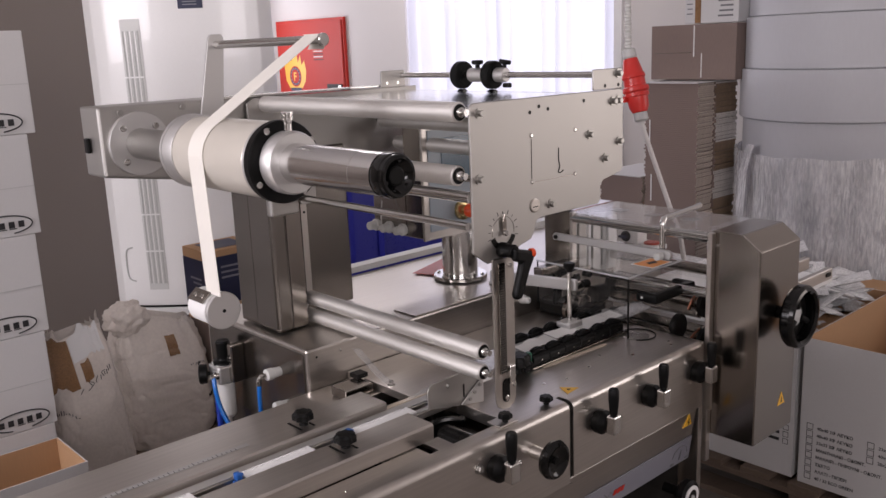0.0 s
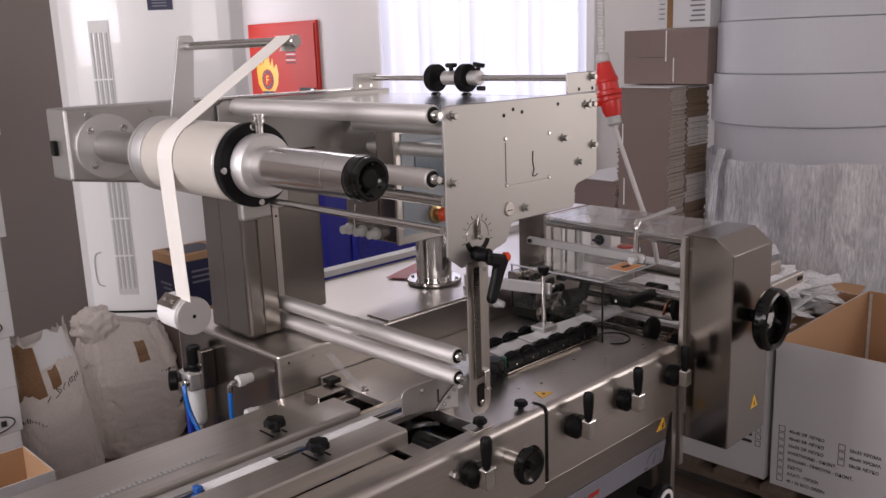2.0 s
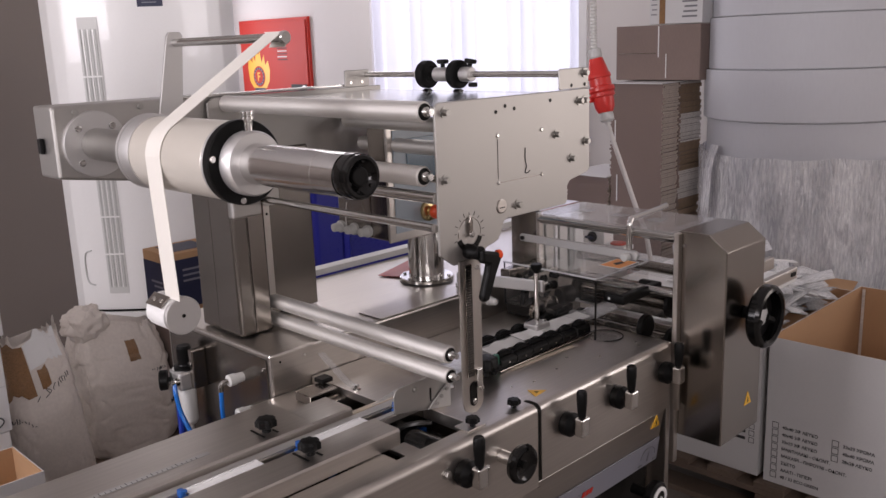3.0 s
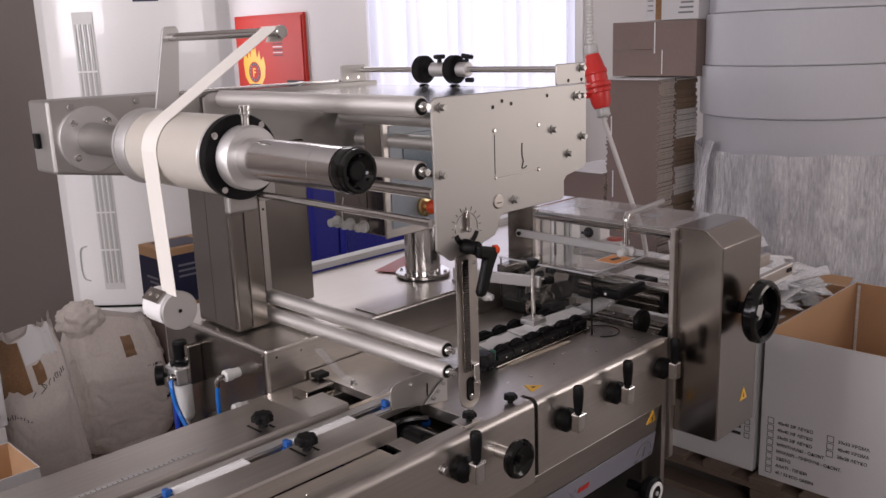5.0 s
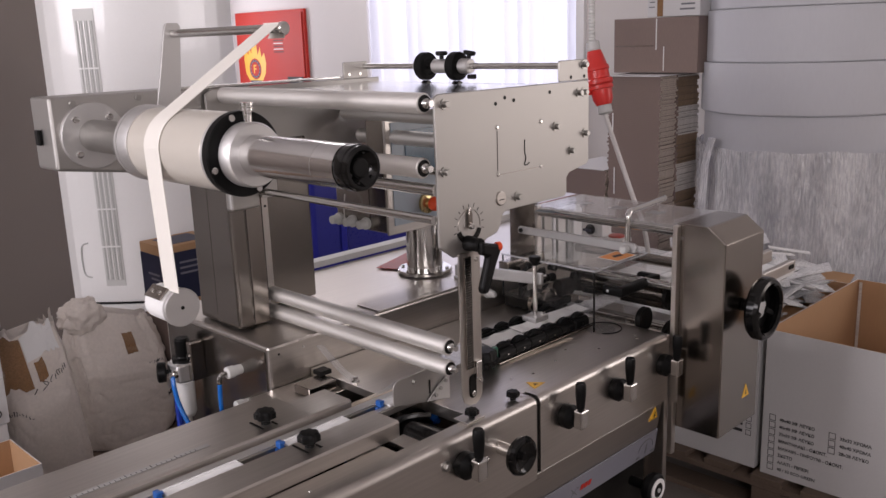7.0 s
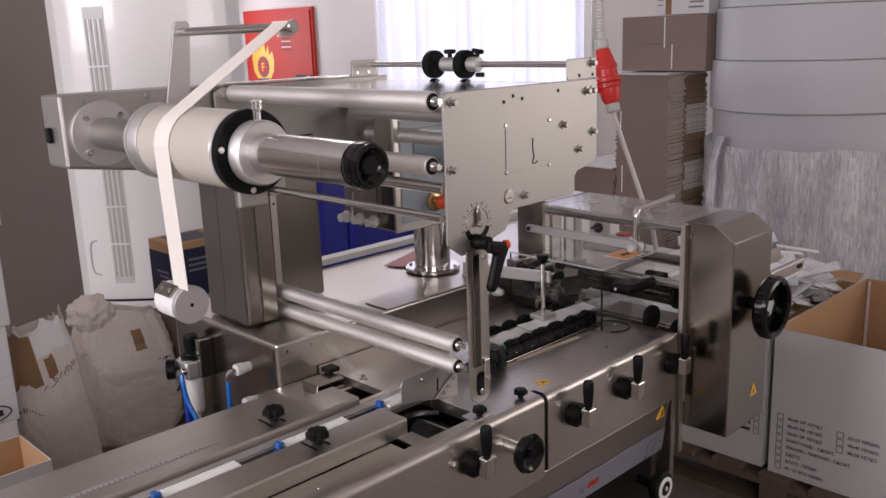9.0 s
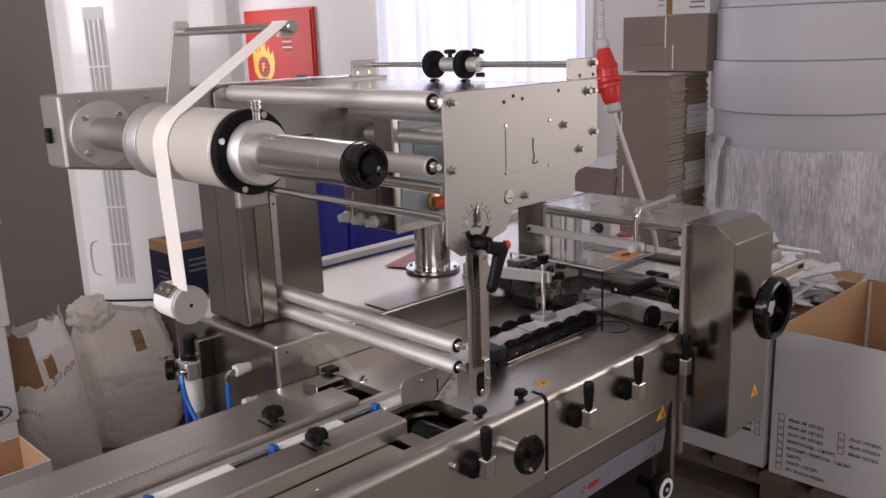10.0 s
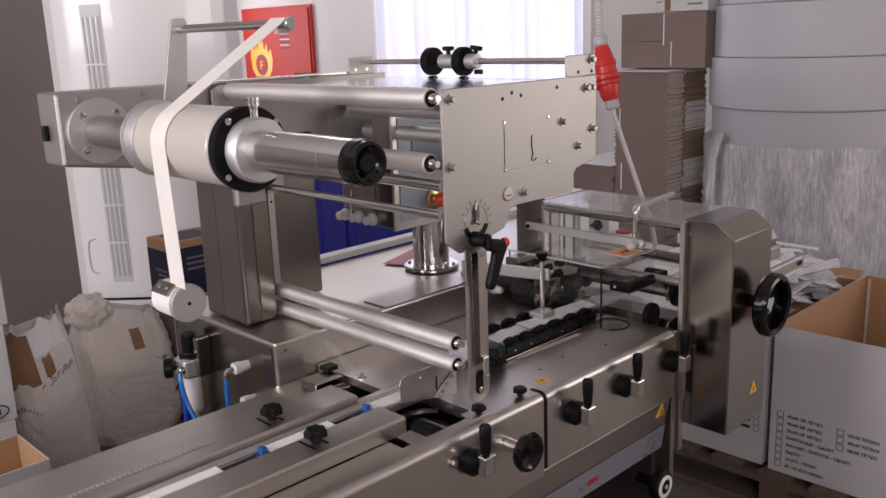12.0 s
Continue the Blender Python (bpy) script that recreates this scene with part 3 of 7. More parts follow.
def machine():
    r = root("packaging_machine", (1.0, 1.5, 0.0), "stainless steel flow packing machine with an infeed conveyor", "packaging machine")
    # lower body
    part("base_frame", box(-2.55, 2.0, 1.25, 1.62, 0.12, 0.715, 0.004), DARKSTEEL, r)
    # front skirt: two upper covers that bend over into the top, one sloping lower plate, one label strip
    for n, x0, x1 in (("front_cover", -2.55, 1.449), ("front_cover", 1.462, 1.998)):
        part(n, sweep_x([(YF, 0.660 if x0 < 0 else 0.672), *[(YF + 0.017 - 0.017 * math.cos(radians(q)), ZT - 0.017 + 0.017 * math.sin(radians(q))) for q in range(0, 91, 10)], (YF + 0.044, ZT), (YF + 0.044, ZT - 0.004),
                         (YF + 0.022, ZT - 0.006), (YF + 0.008, ZT - 0.018), (YF + 0.006, 0.660 if x0 < 0 else 0.672)], x0, x1), STEEL, r)
    part("joint_strip", sweep_x([(YF + 0.004, 0.655), (YF + 0.004, ZT - 0.020), (YF + 0.012, ZT - 0.010), (YF + 0.020, ZT - 0.006), (YF + 0.03, ZT - 0.005), (YF + 0.03, 0.655)], 1.4492, 1.4618), DARK, r, "dark joint strip")
    part("lower_panel", prism([(-2.55, YF + 0.0012, 0.671), (-2.55, YF + 0.030, 0.515), (-2.55, YF + 0.045, 0.515), (-2.55, YF + 0.017, 0.671)], (4.535, 0, 0), 0.001, 1), STEEL, r)
    for x, z in ((1.158, 0.806), (0.62, 0.806), (1.05, 0.70)):
        bolt(r, (x, YF, z), (0, -1, 0), 0.008, 0.008)
    s = part("label_strip", prism([(1.22, YF + 0.0135, 0.592), (1.980, YF + 0.0135, 0.592), (1.980, YF + 0.0240, 0.523), (1.22, YF + 0.0240, 0.523)], (0, -0.003, 0), 0, 1), SIGN, r, "pale blue-grey label strip")
    # plain marks on the strip: red bird-like figure with bars, and a dial with bars
    def on_strip(x, z, dy=0.0):
        return (x, YF + 0.0100 + (0.592 - z) * 0.153 - dy, z)
    part("grey_mark", ribbon([on_strip(1.596, 0.532), on_strip(1.604, 0.553), on_strip(1.612, 0.547), on_strip(1.618, 0.563), on_strip(1.626, 0.559)], (0.0022, 0, 0.0022), 0.001), GREYINK, s)
    part("grey_mark", ribbon([on_strip(1.598, 0.563), on_strip(1.608, 0.554), on_strip(1.622, 0.541)], (0.002, 0, 0.002), 0.001), GREYINK, s)
    for k in range(3):
        x = 1.632 + 0.0155 * k
        part("red_bar", prism([on_strip(x, 0.549, .001), on_strip(x + 0.012, 0.549, .001), on_strip(x + 0.016, 0.563, .001), on_strip(x + 0.004, 0.563, .001)], (0, -0.0008, 0)), REDPAINT, s)
    arc = [on_strip(1.930 + 0.034 * math.cos(radians(a)), 0.549 + 0.028 * math.sin(radians(a)), 0.0005) for a in range(0, 181, 15)]
    part("dial_arc", ribbon(arc, (0, 0.0, 0.002), 0.0012), GREYINK, s)
    part("dial_arrow", prism([on_strip(1.926, 0.536, .001), on_strip(1.934, 0.536, .001), on_strip(1.931, 0.566, .001)], (0, -0.0008, 0)), GREYINK, s)
    for x in (1.888, 1.958):
        part("dial_word_bar", prism([on_strip(x, 0.529, .001), on_strip(x + 0.016, 0.529, .001), on_strip(x + 0.016, 0.535, .001), on_strip(x, 0.535, .001)], (0, -0.0008, 0)), GREYINK, s)
    # under frame and feet
    part("under_tray", box(0.2, 1.98, 1.24, 1.60, 0.30, 0.50, 0.004), DARK, r)
    for x in (-1.6, 0.3, 1.9):
        for y in (1.30, 1.58):
            part("leg", box(x - 0.03, x + 0.03, y - 0.03, y + 0.03, 0.0, 0.50, 0.004), DARKSTEEL, r)
    # end upright at the far end of the front panel
    part("end_plate", box(2.002, 2.020, 1.195, 1.42, 0.40, 0.852, 0.002), STEEL_V, r)
    # hand wheel with a white position dial below the label
    hx, hz = 1.884, 0.470
    hw = part("dial_handwheel", lathe((hx, 1.22, hz), (0, -1, 0), [(0, 0.014), (0.05, 0.014), (0.052, 0.036), (0.060, 0.042), (0.076, 0.042), (0.082, 0.036), (0.081, 0.030)], 28), BLACK, r)
    part("white_dial", lathe((hx, 1.139, hz), (0, -1, 0), [(0, 0.031), (0.003, 0.031), (0.004, 0.029), (0.004, 0.021), (0.001, 0.020)], 28, None, False), WHITE, hw, "white dial ring")
    part("dial_face", lathe((hx, 1.1385, hz), (0, -1, 0), [(0, 0.0198), (0.002, 0.0198)], 24), DARK, hw)
    part("dial_hub", lathe((hx, 1.1362, hz), (0, -1, 0), [(0, 0.006), (0.003, 0.006)], 14), GREYPLASTIC, hw)
    # yellow warning triangle on the panel
    tri = part("warning_triangle", prism([(1.929, YF + 0.009, 0.631), (1.969, YF + 0.009, 0.631), (1.949, YF + 0.003, 0.667)], (0, -0.003, 0)), YELLOW, r, "yellow warning triangle")
    part("bolt_symbol", prism([(1.947, YF + 0.0040, 0.634), (1.953, YF + 0.0025, 0.643), (1.9485, YF + 0.0025, 0.644), (1.951, YF + 0.0005, 0.656), (1.944, YF + 0.0025, 0.643), (1.9485, YF + 0.0025, 0.642)], (0, -0.0008, 0)), INK, tri)
    # worktop right of the opening
    top = part("worktop", box(1.285, 1.998, YF + 0.0445, 1.716, ZT - 0.03, ZT - 0.001, 0.001), STEEL, r)
    part("worktop_strip", box(1.04, 1.284, 1.585, 1.716, ZT - 0.05, ZT - 0.012, 0.001), STEEL, r)
    for x, y in ((1.50, 1.31), (1.56, 1.29), (1.66, 1.30), (1.80, 1.27), (1.93, 1.24), (1.95, 1.26), (1.74, 1.33)):
        part("screw_head", lathe((x, y, ZT - 0.001), (0, 0, 1), [(0, 0.004), (0.001, 0.0035)], 10), DARKSTEEL, top)
    part("measuring_tape", prism([(1.575, 1.374, ZT), (1.582, 1.388, ZT), (1.823, 1.377, ZT), (1.816, 1.363, ZT)], (0, 0, 0.0008)), BEIGE, top, "strip of beige tape")
    tri = part("warning_triangle", prism([(1.506, 1.267, ZT), (1.534, 1.233, ZT), (1.487, 1.227, ZT)], (0, 0, 0.0008)), YELLOW, top, "yellow warning triangle")
    part("symbol", prism([(1.508, 1.248, ZT + 0.001), (1.515, 1.240, ZT + 0.001), (1.504, 1.239, ZT + 0.001)], (0, 0, 0.0005)), INK, tri)
    # round floor ring under the guard's corner
    part("ring_groove", tube([(1.94 + 0.048 * math.cos(radians(a)), 1.352 + 0.048 * math.sin(radians(a)), ZT + 0.0005) for a in range(-150, 120, 15)], 0.0016, 6), DARK, top)
    # front rail piece with two star knobs on it
    part("rail_bridge", box(1.245, 1.300, YF + 0.020, YF + 0.060, ZT + 0.0005, ZT + 0.005, 0.001), STEEL, r)
    for x, y, z in ((1.272, 1.222, ZT + 0.005), (1.410, 1.226, ZT)):
        star_knob(r, (x, y, z), 0.0145, 0.021)
    # opening with black drive parts over a near-black floor sheet
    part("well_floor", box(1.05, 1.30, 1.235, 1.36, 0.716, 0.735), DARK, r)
    part("well_plate", box(1.106, 1.148, 1.2365, 1.302, 0.836, 0.845, 0.001), STEEL, r)
    part("drive_roller", cyl((1.200, 1.24, 0.800), (1.200, 1.35, 0.800), 0.044, 28, 0.004), GLOSSBLACK, r)
    part("drive_roller", cyl((1.262, 1.24, 0.797), (1.262, 1.35, 0.797), 0.018, 24, 0.003), GLOSSBLACK, r)
    part("drive_bracket", box(1.075, 1.105, 1.25, 1.30, 0.72, 0.815, 0.004), DARK, r)
    part("drive_chain", tube([(1.09, 1.355, 0.825), (1.15, 1.352, 0.842), (1.2, 1.353, 0.848), (1.27, 1.352, 0.83)], 0.008, 8), GLOSSBLACK, r)
    # front low table left of the opening
    part("front_table", box(-2.55, 1.068, YF + 0.0445, 1.276, ZT - 0.02, ZT - 0.001, 0.001), STEEL, r)
    part("front_table_tab", box(1.00, 1.068, 1.2765, 1.36, ZT - 0.02, ZT - 0.003, 0.001), STEEL, r)
    part("screw_head", lathe((0.86, 1.238, ZT - 0.001), (0, 0, 1), [(0, 0.003), (0.001, 0.0025)], 10), CHROME, r)
    # infeed covers, folded down on both sides of the lane
    c = part("centre_cover", sweep_x([(1.279, ZT + 0.0005), (1.279, ZC - 0.004), (1.283, ZC), (1.359, ZC), (1.363, ZC - 0.004), (1.363, 0.845), (1.360, 0.845), (1.360, ZC - 0.006), (1.282, ZC - 0.006), (1.282, ZT + 0.0005)], -2.55, 1.117), STEEL, r)
    b = part("rear_cover", sweep_x([(1.437, 0.845), (1.437, ZC - 0.004), (1.441, ZC), (1.604, ZC), (1.608, ZC - 0.004), (1.608, 0.70), (1.605, 0.70), (1.605, ZC - 0.006), (1.440, ZC - 0.006), (1.440, 0.845)], -2.55, 1.02), STEEL, r)
    part("rear_cover_end", sweep_x([(1.437, 0.845), (1.437, ZC - 0.004), (1.441, ZC), (1.530, ZC), (1.534, ZC - 0.004), (1.534, 0.80), (1.440, 0.80)], 1.0203, 1.122), STEEL, r)
    part("ruler", prism([(0.15, 1.474, ZC + 0.0004), (0.80, 1.474, ZC + 0.0004), (0.80, 1.487, ZC + 0.0004), (0.15, 1.487, ZC + 0.0004)], (0, 0, 0.0006)), ALU, b, "engraved steel ruler")
    for k in range(60):
        x = 0.18 + k * 0.01
        part("ruler_mark", prism([(x, 1.475, ZC + 0.0012), (x + 0.0012, 1.475, ZC + 0.0012), (x + 0.0012, 1.486 if k % 5 == 0 else 1.481, ZC + 0.0012), (x, 1.486 if k % 5 == 0 else 1.481, ZC + 0.0012)], (0, 0, 0.0003)), INK, b)
    for x, y, cover in ((0.931, 1.478, b), (0.927, 1.325, c)):
        for dx in (-0.020, 0.012):
            part("slot", box(x + dx - 0.002, x + dx + 0.003, y - 0.022, y + 0.028 - (0.03 if dx > 0 else 0), ZC + 0.0003, ZC + 0.0012), DARK, cover)
        star_knob(r, (x, y, ZC), 0.021, 0.030)
    # lane floor with two slide strips
    part("lane_floor", box(-2.55, 1.335, 1.3635, 1.383, 0.862, 0.876, 0.001), STEEL, r)
    part("lane_floor", box(-2.55, 1.335, 1.401, 1.4365, 0.862, 0.876, 0.001), STEEL, r)
    part("lug_chain", box(-2.55, 1.30, 1.387, 1.397, 0.8055, 0.8625, 0.002), DARKSTEEL, r)
    part("slide_strip", box(-2.55, 1.335, 1.366, 1.380, 0.8762, 0.879, 0.001), ALU, r)
    part("slide_strip", box(-2.55, 1.335, 1.406, 1.430, 0.8762, 0.879, 0.001), ALU, r)
    part("wear_strip", box(1.10, 1.40, 1.4372, 1.452, 0.868, 0.877, 0.001), BEIGE, r, "pale brown wear strip")
    # rear low deck with its dark opening and small slide block
    part("rear_deck", box(1.2205, 1.44, 1.46, 1.716, ZT - 0.011, ZT + 0.008, 0.001), STEEL, r)
    # near-black sheet at the bottom of the rear opening
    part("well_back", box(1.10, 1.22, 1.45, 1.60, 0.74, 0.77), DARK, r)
    part("slide_rail", box(1.13, 1.21, 1.60, 1.66, ZT - 0.011, ZT + 0.012, 0.002), DARKSTEEL, r)
    part("slide_block", box(1.195, 1.228, 1.640, 1.672, ZT + 0.0125, ZT + 0.024, 0.002), DARK, r)
    part("slide_bolt", lathe((1.235, 1.56, ZT + 0.008), (0, 0, 1), [(0, 0.010), (0.003, 0.010), (0.004, 0.006), (0.012, 0.006)], 16), CHROME, r)
    # folded guide plate beside the opening
    out = [(1.142, 0.902), (1.141, 0.940), (1.145, 0.950), (1.155, 0.956), (1.248, 0.957), (1.302, 0.955), (1.302, 0.872), (1.228, 0.884)]
    g = part("guide_plate", prism([(x, 1.32, z) for x, z in out], (0, 0.003, 0), 0.0008, 1), PLATE, r)
    part("guide_gusset", prism([(1.232, 1.3185, 0.885), (1.302, 1.3185, 0.873), (1.302, 1.3185, 0.932), (1.268, 1.3185, 0.912)], (0, -0.004, 0), 0.0008, 1), ALU, r)
    part("guide_top", prism([(1.160, 1.3235, 0.9545), (1.30, 1.3235, 0.9535), (1.33, 1.41, 0.8935), (1.155, 1.41, 0.8935)], (0, 0, 0.002), 0, 1), CLEARFILM, r, "clear film former")
    bolt(g, (1.200, 1.320, 0.940), (0, -1, 0), 0.0045, 0.004)
    for x, z in ((1.258, 0.893), (1.272, 0.905), (1.288, 0.918)):
        bolt(g, (x, 1.3145, z), (0, -1, 0), 0.004, 0.004, washer=False)
    part("slot", box(1.244, 1.247, 1.3185, 1.3197, 0.900, 0.930), DARK, g)
    return r


def star_knob(parent, p, rad, h):
    """Black lobed knob on a short stem."""
    x, y, z = p
    bm = bmesh.new()
    lathe((x, y, z), (0, 0, 1), [(0, rad * 0.45), (h * 0.35, rad * 0.4)], 14, bm)
    seg = 42
    rings = []
    for dz, q in ((h * 0.35, 0.75), (h * 0.45, 1.0), (h * 0.82, 1.0), (h * 0.98, 0.8), (h, 0.4)):
        rings.append([bm.verts.new((x + rad * q * (1 + 0.10 * math.cos(7 * a)) * math.cos(a), y + rad * q * (1 + 0.10 * math.cos(7 * a)) * math.sin(a), z + dz)) for a in (2 * math.pi * i / seg for i in range(seg))])
    for a, b in zip(rings, rings[1:]):
        for i in range(seg):
            bm.faces.new((a[i], a[(i + 1) % seg], b[(i + 1) % seg], b[i]))
    bm.faces.new(rings[0][::-1])
    bm.faces.new(rings[-1])
    return part("star_knob", bm, BLACK, parent)


def clamp_crank(parent, x, z):
    """Black boss on the panel, chrome block and upright black grip."""
    boss = part("crank_boss", lathe((x, YF, z), (0, -1, 0), [(0, 0.027), (0.004, 0.029), (0.020, 0.029), (0.024, 0.024), (0.030, 0.014)], 26), BLACK, parent)
    bl = part("crank_block", box(x - 0.008, x + 0.020, YF - 0.054, YF - 0.0305, z - 0.022, z + 0.022, 0.003), CHROME, boss, "chrome block")
    part("crank_screw", lathe((x + 0.020, YF - 0.042, z + 0.012), (1, 0, 0), [(0, 0.004), (0.007, 0.004), (0.009, 0.006), (0.012, 0.005)], 10), CHROME, bl)
    part("crank_grip", lathe((x + 0.006, YF - 0.042, z + 0.0225), (0, 0, 1), [(0, 0.008), (0.004, 0.0095), (0.040, 0.0125), (0.060, 0.0125), (0.065, 0.010)], 20), BLACK, boss)


def front_controls(r):
    for x, z in ((1.206, 0.793), (1.550, 0.783), (1.752, 0.785), (1.972, 0.783)):
        clamp_crank(r, x, z)
    hx, hz = 1.322, 0.786
    hw = part("handwheel", lathe((hx, YF - 0.046, hz), (0, -1, 0), [(0, 0.012), (0.002, 0.026), (0.006, 0.040), (0.016, 0.043), (0.024, 0.040), (0.026, 0.033), (0.022, 0.028), (0.020, 0.010)], 32), GLOSSBLACK, r, "glossy black handwheel")
    part("stub_shaft", cyl((hx, YF, hz), (hx, YF - 0.046, hz), 0.0145, 20, 0.002), CHROME, r)
    part("hub_cap", lathe((hx, YF - 0.066, hz), (0, -1, 0), [(0, 0.009), (0.004, 0.008)], 16), BLACK, hw)
    part("crank_stud", lathe((hx + 0.012, YF - 0.064, hz + 0.036), (0, -1, 0), [(0, 0.007), (0.010, 0.006)], 12), BLACK, hw)


def housing(r):
    """Rear body with the raised top and its fittings."""
    YH, ZH = 1.72, 0.948
    part("rear_body", prism([(1.107, YH, 0.10), (1.107, YH, ZH), (1.107, 2.215, ZH), (1.107, 2.215, 0.10)], (1.50, 0, 0), 0.006, 2), STEEL, r, "brushed steel rear body")
    part("top_flange", box(1.457, 2.10, YH + 0.002, 1.813, ZH + 0.0005, ZH + 0.0035, 0.001), STEEL, r)
    part("side_cover", box(1.1035, 1.1065, YH + 0.012, 2.20, 0.12, ZH - 0.012, 0.001), SHADESTEEL, r)
    part("screw_hole", lathe((1.135, YH - 0.0002, 0.925), (0, -1, 0), [(0, 0.003), (0.0006, 0.003)], 10), DARK, r)
    part("screw_hole", lathe((1.205, YH - 0.0002, 0.925), (0, -1, 0), [(0, 0.0035), (0.003, 0.003)], 10), CHROME, r)
    part("back_ledge", box(1.30, 2.60, 2.216, 2.26, 0.952, 0.972, 0.002), LIGHTGREY, r)
    # grey cable gland on the trough wall
    g = part("cable_gland", lathe((1.874, YH, 0.905), (0, -1, 0), [(0, 0.014), (0.012, 0.014), (0.013, 0.011), (0.028, 0.010), (0.032, 0.006)], 16), LIGHTGREY, r, "grey plastic cable gland")
    # glands and hose fittings on the end face
    def fit(y, z, elbow):
        f = part("hose_fitting", lathe((1.1035, y, z), (-1, 0, 0), [(0, 0.012), (0.02, 0.013), (0.022, 0.015), (0.040, 0.015), (0.042, 0.010)], 12), LIGHTGREY, r, "grey screw fitting")
        if elbow:
            part("elbow", tube([(1.062, y, z), (1.050, y + 0.001, z - 0.001), (1.043, y + 0.002, z - 0.008), (1.042, y + 0.002, z - 0.022)], 0.0065, 10), CHROME, f)
            part("air_hose", tube([(1.042, y + 0.002, z - 0.021), (1.041, y + 0.003, z - 0.07), (1.045, y + 0.008, z - 0.13), (1.055, y + 0.01, z - 0.3)], 0.0055, 10), BLUETUBE, f)
    fit(1.842, 0.868, True)
    fit(1.812, 0.788, False)
    part("red_sheet", prism([(1.745, 2.065, 0.9525), (1.78, 1.985, 0.9525), (1.90, 1.96, 0.9525), (1.945, 2.135, 0.9525)], (0, 0, 0.0015)), REDFOIL, r, "red plastic foil lying on the top")


def air_regulator(r):
    """Filter and regulator with hoses on the end face."""
    x, y = 1.070, 2.066
    b = part("regulator_body", box(x - 0.035, x + 0.028, y - 0.030, y + 0.030, 0.795, 0.845, 0.006), ALU, r, "grey air regulator")
    part("regulator_cap", lathe((x, y, 0.848), (0, 0, 1), [(0, 0.030), (0.006, 0.030), (0.008, 0.021), (0.012, 0.019), (0.055, 0.0195), (0.060, 0.016)], 20), BLACK, b)
    part("clamp_ring", lathe((x, y, 0.8455), (0, 0, 1), [(0, 0.033), (0.002, 0.034), (0.0024, 0.030)], 20), CHROME, b)
    part("bracket", box(x - 0.006, x + 0.033, y - 0.052, y - 0.031, 0.800, 0.905, 0.003), DARKSTEEL, b)
    part("bracket_screw", lathe((x - 0.0065, y - 0.042, 0.868), (-1, 0, 0), [(0, 0.006), (0.005, 0.006)], 12), CHROME, b)
    part("gauge_port", lathe((x - 0.035, y - 0.020, 0.822), (-1, 0, 0), [(0, 0.012), (0.010, 0.012), (0.012, 0.007), (0.020, 0.007)], 16), CHROME, b)
    part("gauge", lathe((x - 0.030, y + 0.020, 0.818), (-0.85, 0.52, 0), [(0, 0.006), (0.010, 0.006), (0.012, 0.026), (0.030, 0.027), (0.033, 0.023)], 22), BLACK, b, "black round gauge")
    part("filter_bowl", lathe((x - 0.004, y - 0.004, 0.794), (0, 0, -1), [(0, 0.026), (0.006, 0.026), (0.007, 0.023), (0.09, 0.022), (0.10, 0.017), (0.105, 0.008), (0.12, 0.008)], 20), LIGHTGREY, b)
    part("brass_fitting", lathe((x - 0.010, y + 0.036, 0.800), (0, 0, -1), [(0, 0.011), (0.012, 0.011), (0.013, 0.008), (0.045, 0.008)], 6), BRASS, b)
    part("air_hose", tube([(x - 0.010, y + 0.036, 0.756), (x - 0.010, y + 0.034, 0.66), (x - 0.008, y + 0.05, 0.5), (x, y + 0.1, 0.2)], 0.0100, 10), DARKBLUETUBE, b)
    part("air_hose", tube([(x - 0.046, y - 0.022, 0.820), (x - 0.050, y - 0.030, 0.795), (x - 0.046, y - 0.044, 0.74), (x - 0.036, y - 0.085, 0.68), (x - 0.02, y - 0.16, 0.61)], 0.006, 10), BLUETUBE, b)


# ---------------------------------------------------------------- film unit on its column
def roller(parent, x, z, y0, y1, rad):
    ro = part("roller", lathe((x, y0, z), (0, 1, 0), [(0, rad - 0.002), (0.002, rad), (y1 - y0 - 0.002, rad), (y1 - y0, rad - 0.002)], 36), ROLLER, parent)
    part("bearing", lathe((x, y0 - 0.0005, z), (0, -1, 0), [(0, rad * 0.82), (0.001, rad * 0.80), (0.0012, rad * 0.5)], 28), DARK, ro, "dark bearing")
    part("shaft", cyl((x, y0 - 0.020, z), (x, y1 + 0.04, z), rad * 0.34, 16), CHROME, ro)
    part("collar", lathe((x, y0 - 0.0015, z), (0, -1, 0), [(0, rad * 0.55), (0.006, rad * 0.5), (0.008, rad * 0.36)], 20), CHROME, ro)
    return ro


